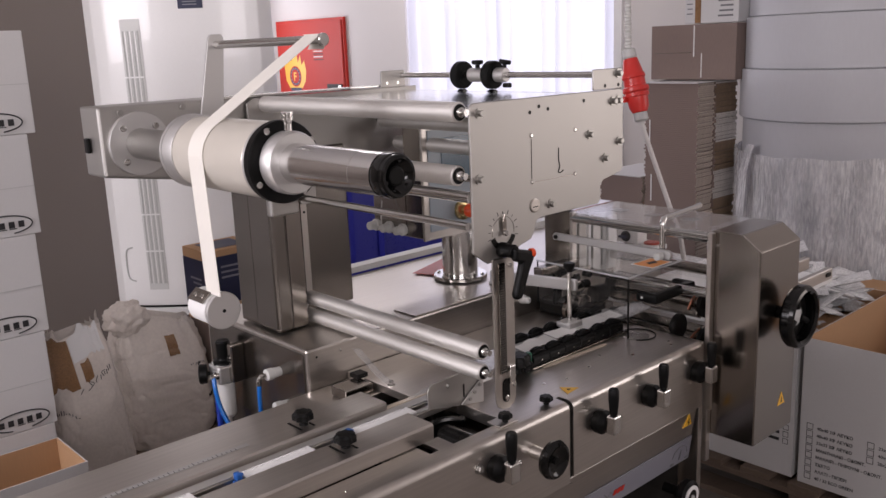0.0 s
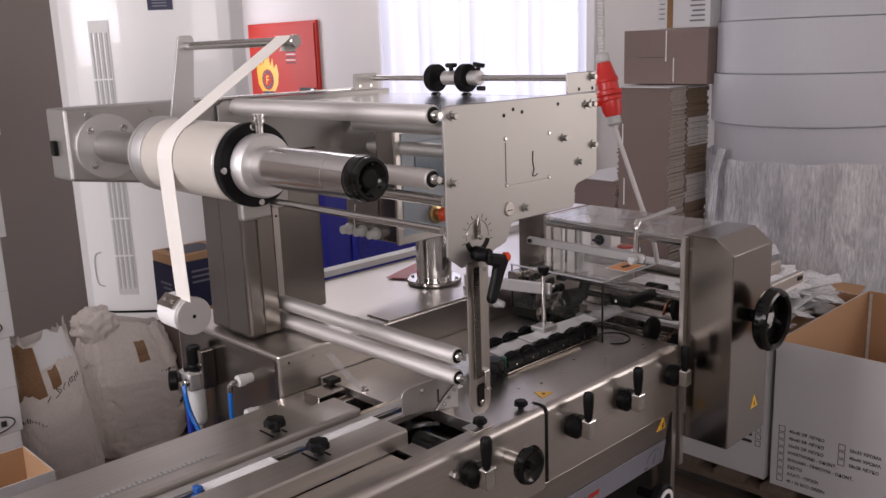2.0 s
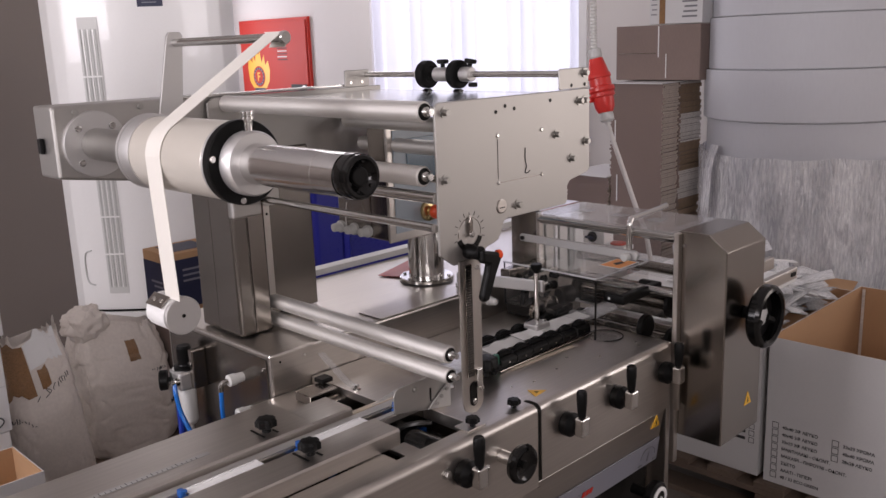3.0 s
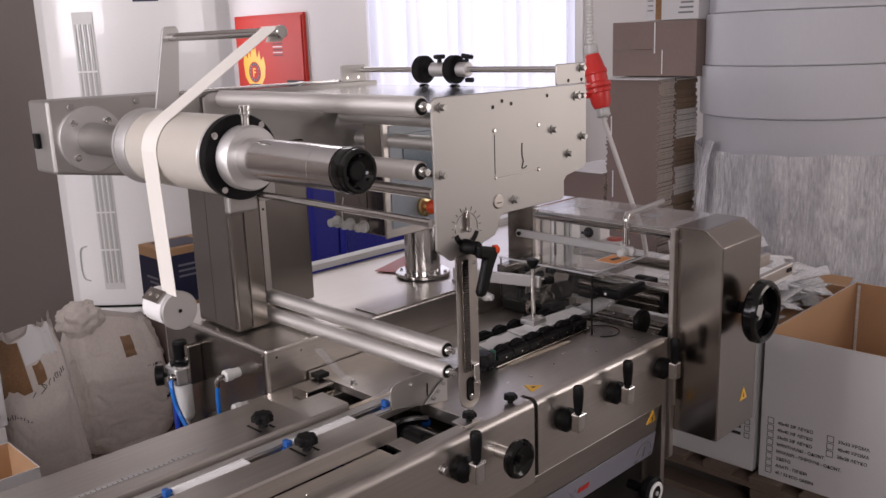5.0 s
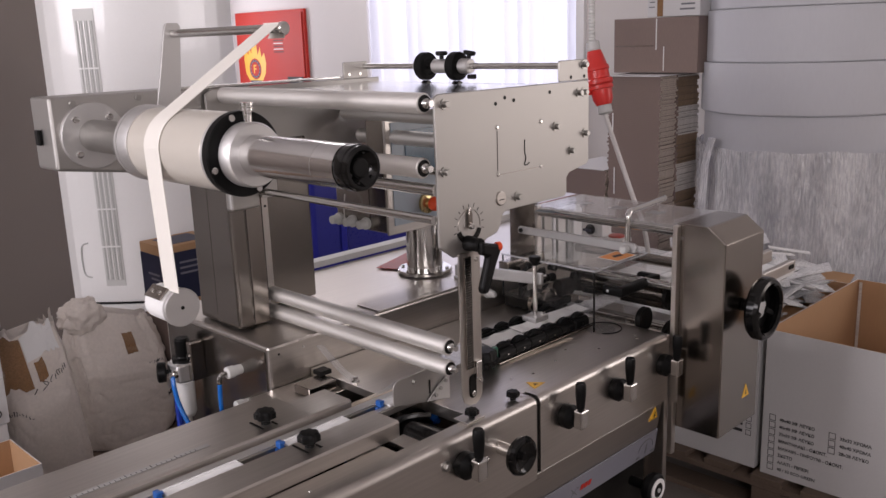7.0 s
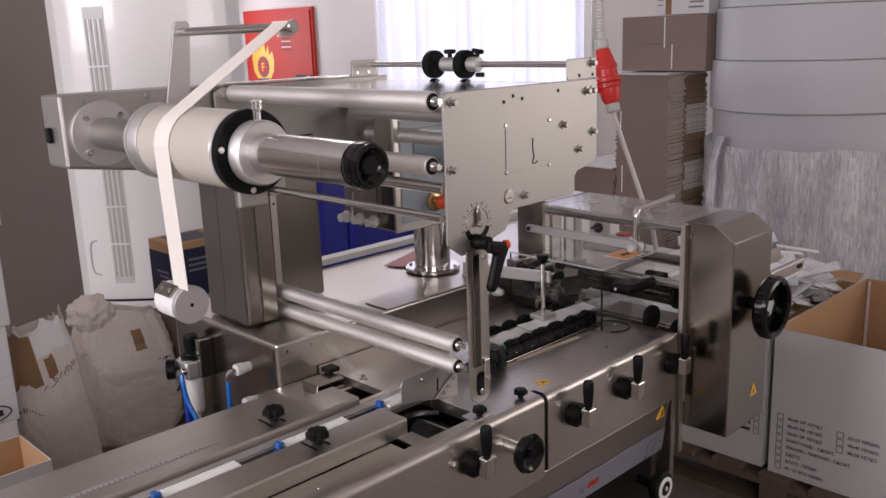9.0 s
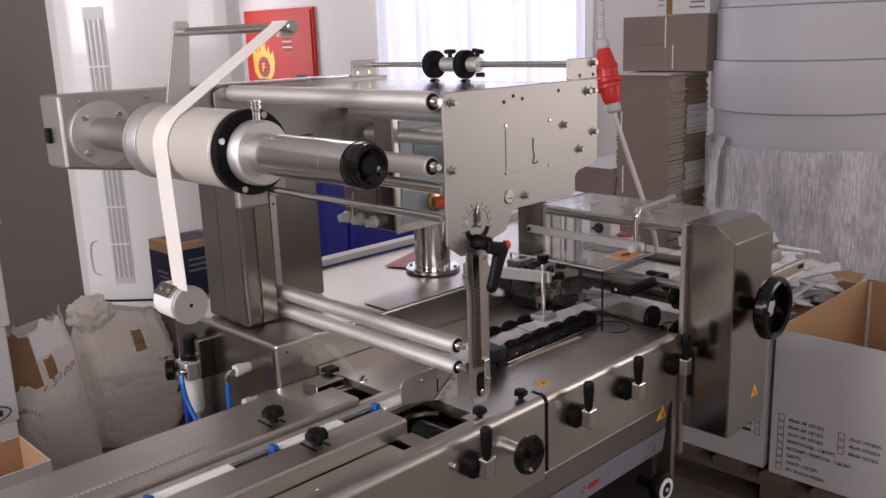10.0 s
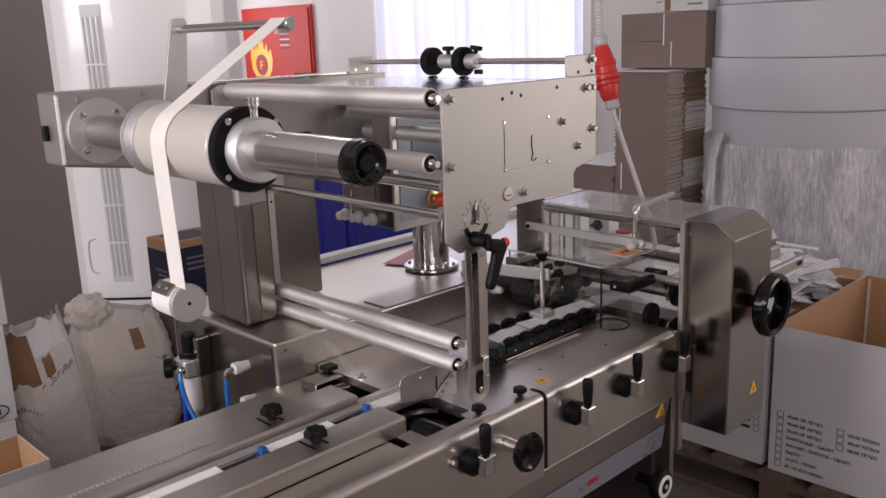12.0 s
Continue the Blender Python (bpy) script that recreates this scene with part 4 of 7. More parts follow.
def film_unit():
    r = root("film_stand", (1.29, 2.0, 0.948), "brushed steel film stand with aluminium guide rollers and a mandrel", "film stand")
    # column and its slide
    # brushed steel column, its dark reflections painted in by the darker copy
    part("column", box(1.135, 1.447, 1.978, 2.065, 0.952, 1.40, 0.005), SHADESTEEL, r)
    part("column_front", box(1.128, 1.176, 1.868, 1.9775, 0.952, 1.36, 0.010, 3), SHADESTEEL, r)
    part("slide_bar", box(1.180, 1.226, 1.880, 1.977, 0.952, 1.33, 0.003), DARKSTEEL, r)
    part("slide_head", box(1.118, 1.200, 1.842, 1.8675, 1.258, 1.345, 0.006), PLATE, r)
    part("rack", box(1.2265, 1.240, 1.90, 1.977, 1.00, 1.33, 0.001), DARK, r, "dark toothed rack")
    rc = part("rack_cover", box(1.2405, 1.262, 1.905, 1.977, 1.00, 1.335, 0.002), STEEL_V, r)
    part("screw_hole", lathe((1.252, 1.9048, 1.245), (0, -1, 0), [(0, 0.0035), (0.0006, 0.0035)], 10), DARK, rc)
    part("slide_clip", prism([(x, 1.872, z) for x, z in rounded(1.222, 1.272, 1.272, 1.325, 0.010)], (0, 0.007, 0), 0.001, 1), PLATE, r)
    bolt(r, (1.206, 1.880, 1.285), (0, -1, 0), 0.005, 0.004, washer=False)
    bolt(r, (1.206, 1.880, 1.262), (0, -1, 0), 0.005, 0.004, washer=False)
    rb = part("roller_bracket", box(1.228, 1.268, 1.936, 1.948, 0.955, 1.05, 0.003), CHROME, r)
    # mandrel arm block
    part("arm_block", prism([(0.787, 2.0, 1.386), (0.787, 2.0, 1.546), (1.30, 2.0, 1.546), (1.30, 2.0, 1.355), (1.02, 2.0, 1.352)], (0, 0.105, 0), 0.006, 2), PLATE, r)
    for x, z in ((0.838, 1.530), (0.993, 1.533), (0.84, 1.40)):
        bolt(r, (x, 2.0, z), (0, -1, 0), 0.0075, 0.004, "socket_screw", False)
    part("side_latch", box(0.776, 0.786, 2.055, 2.075, 1.44, 1.475, 0.003), BLACK, r)
    # back and front side plates
    part("back_plate", plate([(1.16, 1.285), (1.16, 1.528), (1.18, 1.540), (1.725, 1.540), (1.725, 1.345), (1.64, 1.33), (1.60, 1.285)], 1.985, 1.993), PLATE, r)
    bp = part("back_bracket", plate(rounded(1.596, 1.684, 1.5405, 1.586, 0.004), 1.985, 1.991), PLATE, r)
    for x in (1.615, 1.655):
        part("screw", lathe((x, 1.985, 1.552), (0, -1, 0), [(0, 0.004), (0.002, 0.004)], 10), CHROME, bp)
    out = [(1.222, 1.236), (1.221, 1.525)]
    out += [(1.235 + 0.014 * math.cos(radians(a)), 1.5255 + 0.014 * math.sin(radians(a))) for a in (150, 120, 90)]
    out += [(1.717, 1.5385), (1.7245, 1.531), (1.7245, 1.352), (1.717, 1.345), (1.65, 1.333), (1.6395, 1.322), (1.6395, 1.288), (1.631, 1.280), (1.43, 1.280)]
    out += [(1.418, 1.276), (1.411, 1.265), (1.408, 1.252), (1.398, 1.2385), (1.383, 1.2335), (1.365, 1.230), (1.330, 1.212), (1.315, 1.208), (1.262, 1.208), (1.242, 1.222)]
    fp = part("front_plate", plate(out, YP, YP + 0.006), PLATE, r)
    part("corner_bracket", plate(rounded(1.612, 1.720, 1.5395, 1.586, 0.005), YP, YP + 0.005), PLATE, r)
    for x, z in ((1.247, 1.519), (1.243, 1.387), (1.708, 1.418), (1.598, 1.4435), (1.655, 1.3835), (1.462, 1.305), (1.703, 1.512), (1.683, 1.512), (1.703, 1.574)):
        bolt(fp, (x, YP, z), (0, -1, 0), 0.0072, 0.010)
    for x, z in ((1.401, 1.460), (1.545, 1.361), (1.546, 1.459), (1.402, 1.361)):
        part("screw", lathe((x, YP, z), (0, -1, 0), [(0, 0.0045), (0.002, 0.0045), (0.003, 0.003)], 12), CHROME, fp)
    for x, z in ((1.398, 1.5085), (1.427, 1.519), (1.456, 1.5115), (1.578, 1.520), (1.655, 1.548), (1.705, 1.548)):
        part("hole", lathe((x, YP - 0.0003, z), (0, -1, 0), [(0, 0.0042), (0.0005, 0.0042)], 12), DARK, fp)
    # engraved outline of a small access cover, and a bent mark
    part("engraved_line", box(1.4005, 1.4020, YP - 0.0006, YP - 0.0001, 1.368, 1.452), DARK, fp)
    part("engraved_line", box(1.408, 1.540, YP - 0.0006, YP - 0.0001, 1.3595, 1.3605), DARKSTEEL, fp)
    part("bent_mark", tube([(1.490, YP - 0.0005, 1.425), (1.4895, YP - 0.0005, 1.40), (1.4935, YP - 0.0005, 1.385), (1.4885, YP - 0.0005, 1.372), (1.497, YP - 0.0005, 1.370), (1.505, YP - 0.0005, 1.374)], 0.0012, 6), DARK, fp)
    pg = part("round_plug", lathe((1.409, YP, 1.309), (0, -1, 0), [(0, 0.0155), (0.002, 0.0155), (0.003, 0.013)], 24), STEEL, fp)
    part("plug_groove", box(1.401, 1.417, YP - 0.0036, YP - 0.003, 1.3055, 1.3075), DARK, pg)
    # dial with ticks, pointer and arc slot
    cx, cz = 1.309, 1.268
    for k in range(11):
        a = radians(-105 + 21 * k)
        p0, p1 = 0.038, 0.044 if k % 2 else 0.047
        q = Vector((math.sin(a), 0, math.cos(a)))
        o = Vector((cx, YP - 0.0004, cz))
        part("dial_tick", ribbon([o + q * p0, o + q * p1], (math.cos(a) * 0.0012, 0, -math.sin(a) * 0.0012), 0.0006), INK, fp)
    ring = [(cx + 0.033 * math.sin(radians(a)), YP - 0.0005, cz + 0.033 * math.cos(radians(a))) for a in range(-100, 101, 10)]
    part("dial_ring", tube(ring, 0.0005, 5), DARKSTEEL, fp)
    part("pointer", prism([(cx - 0.0055, YP - 0.006, cz - 0.006), (cx - 0.006, YP - 0.006, cz + 0.024), (cx, YP - 0.006, cz + 0.040), (cx + 0.006, YP - 0.006, cz + 0.024), (cx + 0.0055, YP - 0.006, cz - 0.006)], (0, 0.003, 0), 0.0008, 1), DARKSTEEL, fp, "dark steel pointer")
    part("pointer_screw", lathe((cx, YP - 0.006, cz - 0.001), (0, -1, 0), [(0, 0.006), (0.004, 0.006), (0.005, 0.004)], 14), CHROME, fp)
    bm = bmesh.new()
    prev = None
    for a in range(-252, -107, 8):
        q = Vector((math.sin(radians(a)), 0, math.cos(radians(a))))
        row = [bm.verts.new(Vector((cx, YP - 0.0006, cz)) + q * rr) for rr in (0.026, 0.039)]
        if prev:
            bm.faces.new((prev[0], prev[1], row[1], row[0]))
        prev = row
    part("arc_slot", bm, DARK, fp, "dark curved slot")
    # clamping lever
    lv = part("lever_boss", lathe((1.302, YP, 1.232), (0, -1, 0), [(0, 0.016), (0.014, 0.016), (0.018, 0.014), (0.036, 0.015), (0.040, 0.012)], 20), BLACK, fp)
    part("lever_arm", prism([(1.294, 1.217, 1.241), (1.345, 1.217, 1.228), (1.352, 1.217, 1.214), (1.337, 1.217, 1.188), (1.318, 1.217, 1.145), (1.311, 1.217, 1.132), (1.297, 1.217, 1.130), (1.292, 1.217, 1.142),
                             (1.308, 1.217, 1.186), (1.314, 1.217, 1.208), (1.294, 1.217, 1.214)], (0, -0.018, 0), 0.0055, 3), BLACK, lv, "black lever")
    part("lever_button", lathe((1.345, 1.208, 1.222), (0.96, -0.28, 0), [(0, 0.010), (0.008, 0.010), (0.011, 0.007)], 18), ORANGE, lv, "orange button")
    # hanging bar with rack teeth and slot
    hb = part("hanging_bar", plate([(1.270, 0.905), (1.270, 1.215), (1.336, 1.215), (1.334, 0.895), (1.326, 0.881), (1.312, 0.874), (1.292, 0.876), (1.276, 0.887)], YP - 0.0045, YP - 0.0005), STEEL_V, r)
    part("rack_strip", box(1.284, 1.303, YP - 0.0085, YP - 0.005, 0.96, 1.205, 0.0005), DARKSTEEL, hb)
    for k in range(46):
        z = 0.963 + k * 0.0053
        part("rack_tooth", box(1.285, 1.302, YP - 0.0102, YP - 0.0086, z, z + 0.0024), DARK, hb)
    part("slot", plate(rounded(1.292, 1.312, 0.892, 0.945, 0.0095), YP - 0.0056, YP - 0.005), DARK, hb)
    part("screw", lathe((1.302, YP - 0.0057, 0.902), (0, -1, 0), [(0, 0.0065), (0.003, 0.0065), (0.004, 0.004)], 14), CHROME, hb)
    part("screw", lathe((1.328, YP - 0.0047, 0.925), (0, -1, 0), [(0, 0.005), (0.003, 0.005)], 14), CHROME, hb)
    part("screw", lathe((1.322, YP - 0.0047, 1.195), (0, -1, 0), [(0, 0.005), (0.003, 0.005)], 14), CHROME, hb)
    part("side_clip", box(1.306, 1.322, YP - 0.016, YP - 0.0047, 0.935, 0.975, 0.002), CHROME, hb)
    # guide rollers between the plates
    roller(r, 1.212, 1.523, 1.268, 1.985, 0.0205)
    roller(r, 1.204, 1.398, 1.268, 1.985, 0.0205)
    roller(r, 1.252, 1.017, 1.262, 1.925, 0.0185)
    roller(r, 1.252, 0.969, 1.262, 1.925, 0.0175)
    roller(r, 1.575, 1.452, 1.29, 1.965, 0.0185)
    roller(r, 1.628, 1.385, 1.29, 1.965, 0.0195)
    part("cross_bar", cyl((1.215, YP + 0.006, 1.294), (1.215, 1.985, 1.294), 0.0085, 16), CHROME, r)
    part("cross_bar", cyl((1.225, YP + 0.006, 1.352), (1.225, 1.985, 1.352), 0.012, 18), CHROME, r)
    part("cross_bar", cyl((1.60, YP + 0.006, 1.31), (1.60, 1.985, 1.31), 0.010, 16), CHROME, r)
    # top film table and side rail
    part("top_sheet", box(1.25, 1.70, 1.258, 1.984, 1.5255, 1.5295, 0.001), CHROME, r, "polished top sheet")
    part("side_rail", box(1.10, 1.60, 1.9935, 2.001, 1.541, 1.549, 0.002), CHROME, r)
    # rod with two pressure wheels over a driven rubber roller
    part("wheel_rod", cyl((1.672, YP + 0.005, 1.572), (1.672, 1.985, 1.572), 0.0075, 16), CHROME, r)
    part("drive_shaft", cyl((1.672, YP + 0.007, 1.522), (1.672, 1.984, 1.522), 0.008, 16), DARKSTEEL, r)
    for y in (1.735, 1.622):
        w = part("pressure_wheel", lathe((1.672, y + 0.013, 1.572), (0, -1, 0), [(0, 0.030), (0.002, 0.0345), (0.005, 0.036), (0.022, 0.036), (0.026, 0.033), (0.027, 0.022), (0.025, 0.020)], 36), RUBBER, r, "black rubber pressure wheel")
        part("wheel_screw", lathe((1.672, y - 0.012, 1.572), (0, -1, 0), [(0, 0.0075), (0.003, 0.0075), (0.004, 0.005)], 16), CHROME, w)
        part("lower_wheel", lathe((1.672, y + 0.011, 1.522), (0, -1, 0), [(0, 0.012), (0.002, 0.0135), (0.020, 0.0135), (0.022, 0.012)], 24), GLOSSBLACK, r)
    for y0, y1 in ((1.750, 1.768), (1.640, 1.700), (1.572, 1.606)):
        part("clamp_collar", lathe((1.672, y1, 1.572), (0, -1, 0), [(0, 0.017), (0.002, 0.0185), (y1 - y0 - 0.002, 0.0185), (y1 - y0, 0.017)], 20), ALU, r)
    for y, dx in ((1.675, 0.0), (1.588, 0.02)):
        k = part("clamp_knob", lathe((1.672 + dx * 0.4, y, 1.588), (dx * 8, -dx * 6, 1), [(0, 0.006), (0.010, 0.006), (0.011, 0.013), (0.014, 0.016), (0.020, 0.016), (0.022, 0.013)], 18), BLACK, r)
    part("clamp_lever", box(1.668, 1.680, 1.560, 1.584, 1.540, 1.552, 0.003), DARK, r)
    # mandrel with flange, stop disc, collar and end knob
    mx, mz = 0.876, 1.457
    fl = part("mandrel_flange", lathe((mx, 2.0, mz), (0, -1, 0), [(0, 0.0745), (0.009, 0.0745), (0.0105, 0.073)], 40), ALU, r, "round aluminium flange")
    for a in (45, 135, 225, 315):
        part("socket_screw", lathe((mx + 0.055 * math.cos(radians(a)), 1.9893, mz + 0.055 * math.sin(radians(a))), (0, -1, 0), [(0, 0.008), (0.004, 0.008), (0.005, 0.007), (0.0045, 0.004)], 16), CHROME, fl)
    part("mandrel_shaft", lathe((mx, 1.989, mz), (0, -1, 0), [(0, 0.0355), (0.62, 0.0355), (0.62, 0.030), (0.88, 0.030)], 40), BOLT, r, "turned steel shaft")
    part("shaft_sleeve", lathe((mx, 1.368, mz), (0, -1, 0), [(0, 0.0362), (0.222, 0.0362), (0.2222, 0.0357), (0.278, 0.0357)], 40), MANDREL, r)
    kn = part("end_knob", lathe((mx, 1.090, mz), (0, -1, 0), [(0, 0.030), (0.003, 0.0355), (0.008, 0.0372), (0.022, 0.0365), (0.024, 0.0350), (0.031, 0.0350), (0.034, 0.0325), (0.034, 0.028), (0.026, 0.022), (0.022, 0.016), (0.022, 0.004)], 40), GLOSSBLACK, r, "glossy black end knob")
    part("knob_cap", lathe((mx, 1.068, mz), (0, -1, 0), [(0, 0.0155), (0.005, 0.0155), (0.006, 0.013)], 24), BLACK, kn)
    for a in (200, 250, 320, 80):
        part("knob_pin", lathe((mx + 0.025 * math.cos(radians(a)), 1.066, mz + 0.025 * math.sin(radians(a))), (0, -1, 0), [(0, 0.0035), (0.006, 0.0035)], 8), GLOSSBLACK, kn)
    part("locking_collar", lathe((mx, 1.3785, mz), (0, -1, 0), [(0, 0.055), (0.003, 0.0575), (0.027, 0.0575), (0.033, 0.054), (0.034, 0.0365)], 44), ALU, r, "aluminium locking collar")
    part("collar_pin", lathe((mx, 1.364, mz + 0.056), (0, 0, 1), [(0, 0.008), (0.014, 0.008), (0.016, 0.0085), (0.020, 0.0085), (0.021, 0.0115), (0.026, 0.0115), (0.027, 0.0095), (0.029, 0.0095), (0.030, 0.0115), (0.035, 0.0115)], 18), CHROME, r)
    part("stop_disc", lathe((mx, 1.736, mz), (0, -1, 0), [(0, 0.074), (0.003, 0.077), (0.012, 0.077), (0.0125, 0.0735), (0.014, 0.0735), (0.0145, 0.0765), (0.040, 0.0755), (0.050, 0.0735)], 48), ALU, r, "aluminium stop disc")
    # brake arm and its rod
    part("brake_arm", prism([(1.035, 1.992, 1.505), (1.098, 1.992, 1.505), (1.116, 1.992, 1.690), (1.110, 1.992, 1.699), (1.080, 1.992, 1.699), (1.074, 1.992, 1.690)], (0, 0.007, 0), 0.0015, 1), ALU, r, "upright grey arm")
    part("brake_rod", cyl((1.094, 1.992, 1.674), (1.094, 1.548, 1.674), 0.0095, 18, 0.001), CHROME, r)
    part("rod_cap", lathe((1.094, 1.548, 1.674), (0, -1, 0), [(0, 0.0135), (0.006, 0.0135), (0.008, 0.011)], 18), CHROME, r)
    # brake strap: from the rod end over the reel and straight down to the weight
    ys, ye, R = 1.580, 1.582, 0.0745
    pts = []
    for k in range(9):
        q = k / 8
        pts.append((1.094 + (mx + R * math.cos(radians(122)) - 1.094) * q, ys + (ye - ys) * q, 1.685 + (mz + R * math.sin(radians(122)) - 1.685) * q))
    for a in range(128, 181, 6):
        pts.append((mx + R * math.cos(radians(a)), ye, mz + R * math.sin(radians(a))))
    for k in range(1, 7):
        pts.append((mx - R + 0.020 * k / 6, ye + 0.02 * k / 6, mz - (mz - 1.176) * k / 6))
    part("brake_strap", ribbon(pts, (0.0, 0.057, 0.0), 0.0012), STRAP, r, "cream brake strap")
    part("strap_hook", ribbon([(1.092, 1.585, 1.6855), (1.102, 1.585, 1.6845), (1.108, 1.584, 1.676), (1.106, 1.583, 1.664), (1.100, 1.583, 1.655)], (0, 0.057, 0), 0.001), STRAP, r)
    w = part("brake_weight", lathe((0.836, 1.680, 1.140), (0, -1, 0), [(0, 0.036), (0.075, 0.036), (0.0755, 0.0375)], 36), PAPER, r, "white covered weight")
    part("weight_end", lathe((0.836, 1.604, 1.140), (0, -1, 0), [(0, 0.0375), (0.002, 0.039), (0.010, 0.039), (0.012, 0.037)], 36), ALU, w, "aluminium end")
    part("weight_hole", lathe((0.836, 1.5918, 1.140), (0, -1, 0), [(0, 0.004), (0.0004, 0.004)], 12), DARK, w)
    part("strap_plate", prism([(0.800, 1.612, 1.1585), (0.800, 1.674, 1.1585), (0.822, 1.674, 1.1775), (0.822, 1.612, 1.1775)], (-0.0025, 0, 0.003), 0.0008, 1), DARKSTEEL, w)
    for y in (1.628, 1.656):
        part("screw", lathe((0.8085, y, 1.1710), (-0.65, 0, 0.76), [(0, 0.005), (0.0025, 0.0045)], 12), CHROME, w)
    # clear film dropping from the lower roller to the worktop
    part("clear_film", ribbon([(1.262, 1.80, 0.955), (1.255, 1.72, 0.915), (1.245, 1.62, 0.875), (1.24, 1.575, 0.867)], (0.022, 0.006, 0.0), 0.0006), CLEARFILM, r, "clear film strip")
    return r


def film_reel():
    mx, mz = 0.876, 1.457
    r = root("film_reel", (mx, 1.62, mz), "cream film reel with a black clamping ring on the mandrel", "film reel")
    part("film_roll", lathe((mx, 1.6855, mz), (0, -1, 0), [(0, 0.036), (0, 0.0715), (0.002, 0.0725), (0.272, 0.0725), (0.274, 0.0715)], 56), FILMROLL, r, "cream wound film")
    part("hub", lathe((mx, 1.4110, mz), (0, -1, 0), [(0, 0.0715), (0.001, 0.0735), (0.009, 0.0735), (0.010, 0.072)], 48), ALU, r, "aluminium hub")
    ring = part("clamping_ring", lathe((mx, 1.4005, mz), (0, -1, 0), [(0, 0.074), (0.003, 0.0765), (0.018, 0.0765), (0.0205, 0.0745), (0.021, 0.040)], 56), BLACK, r, "black clamping ring")
    for k in range(4):
        a = radians(59 + 90 * k)
        part("ring_screw", lathe((mx + 0.0685 * math.sin(a), 1.3793, mz + 0.0685 * math.cos(a)), (0, -1, 0), [(0, 0.0062), (0.002, 0.0062), (0.0025, 0.005)], 14), CHROME, ring)
    return r


# ---------------------------------------------------------------- operator terminal
def terminal():
    r = root("control_terminal", (1.82, 1.925, 0.952), "grey steel control terminal with red stop button on a post", "control panel")
    part("post_flange", lathe((1.82, 1.925, 0.9525), (0, 0, 1), [(0, 0.083), (0.008, 0.083), (0.010, 0.080)], 40), CHROME, r)
    for a in range(0, 360, 60):
        part("flange_bolt", lathe((1.82 + 0.070 * math.cos(radians(a)), 1.925 + 0.070 * math.sin(radians(a)), 0.9627), (0, 0, 1), [(0, 0.006), (0.005, 0.006)], 6), CHROME, r)
    part("post", lathe((1.82, 1.925, 0.963), (0, 0, 1), [(0, 0.054), (0.155, 0.054)], 40), CHROME, r, "polished steel post")
    b = part("terminal_box", box(1.595, 1.96, 1.832, 1.905, 1.119, 1.445, 0.004), DARKSTEEL, r)
    part("rear_box", box(1.595, 1.955, 1.9055, 2.052, 1.119, 1.292, 0.004), DARKSTEEL, r)
    f = part("front_frame", box(1.592, 1.963, 1.822, 1.8315, 1.115, 1.449, 0.003), STEEL, b)
    fo = part("panel_foil", box(1.613, 1.945, 1.8185, 1.8215, 1.140, 1.425, 0.001), SCREENFACE, b, "pale blue panel foil")
    part("screen", box(1.66, 1.86, 1.8155, 1.818, 1.27, 1.40, 0.001), SCREEN, b, "dark touch screen")
    part("stop_collar", lathe((1.735, 1.8183, 1.188), (0, -1, 0), [(0, 0.030), (0.008, 0.030), (0.010, 0.026), (0.012, 0.014), (0.022, 0.013)], 30), BRASS, b, "yellow brass collar")
    part("stop_button", lathe((1.735, 1.796, 1.188), (0, -1, 0), [(0, 0.012), (0.004, 0.019), (0.010, 0.021), (0.024, 0.019), (0.030, 0.014), (0.031, 0.004)], 28), ORANGE, b, "red mushroom stop button")
    for y in (2.035, 1.975, 1.915):
        g = part("cable_gland", lathe((1.594, y, 1.140), (-1, 0, 0), [(0, 0.017), (0.010, 0.018), (0.011, 0.014), (0.020, 0.013), (0.034, 0.012), (0.036, 0.006)], 14), LIGHTGREY, b, "grey cable gland")
    part("thin_wire", tube([(1.57, 1.98, 1.22), (1.56, 1.975, 1.18), (1.562, 1.976, 1.15)], 0.002, 6), CABLE, b)
    return r


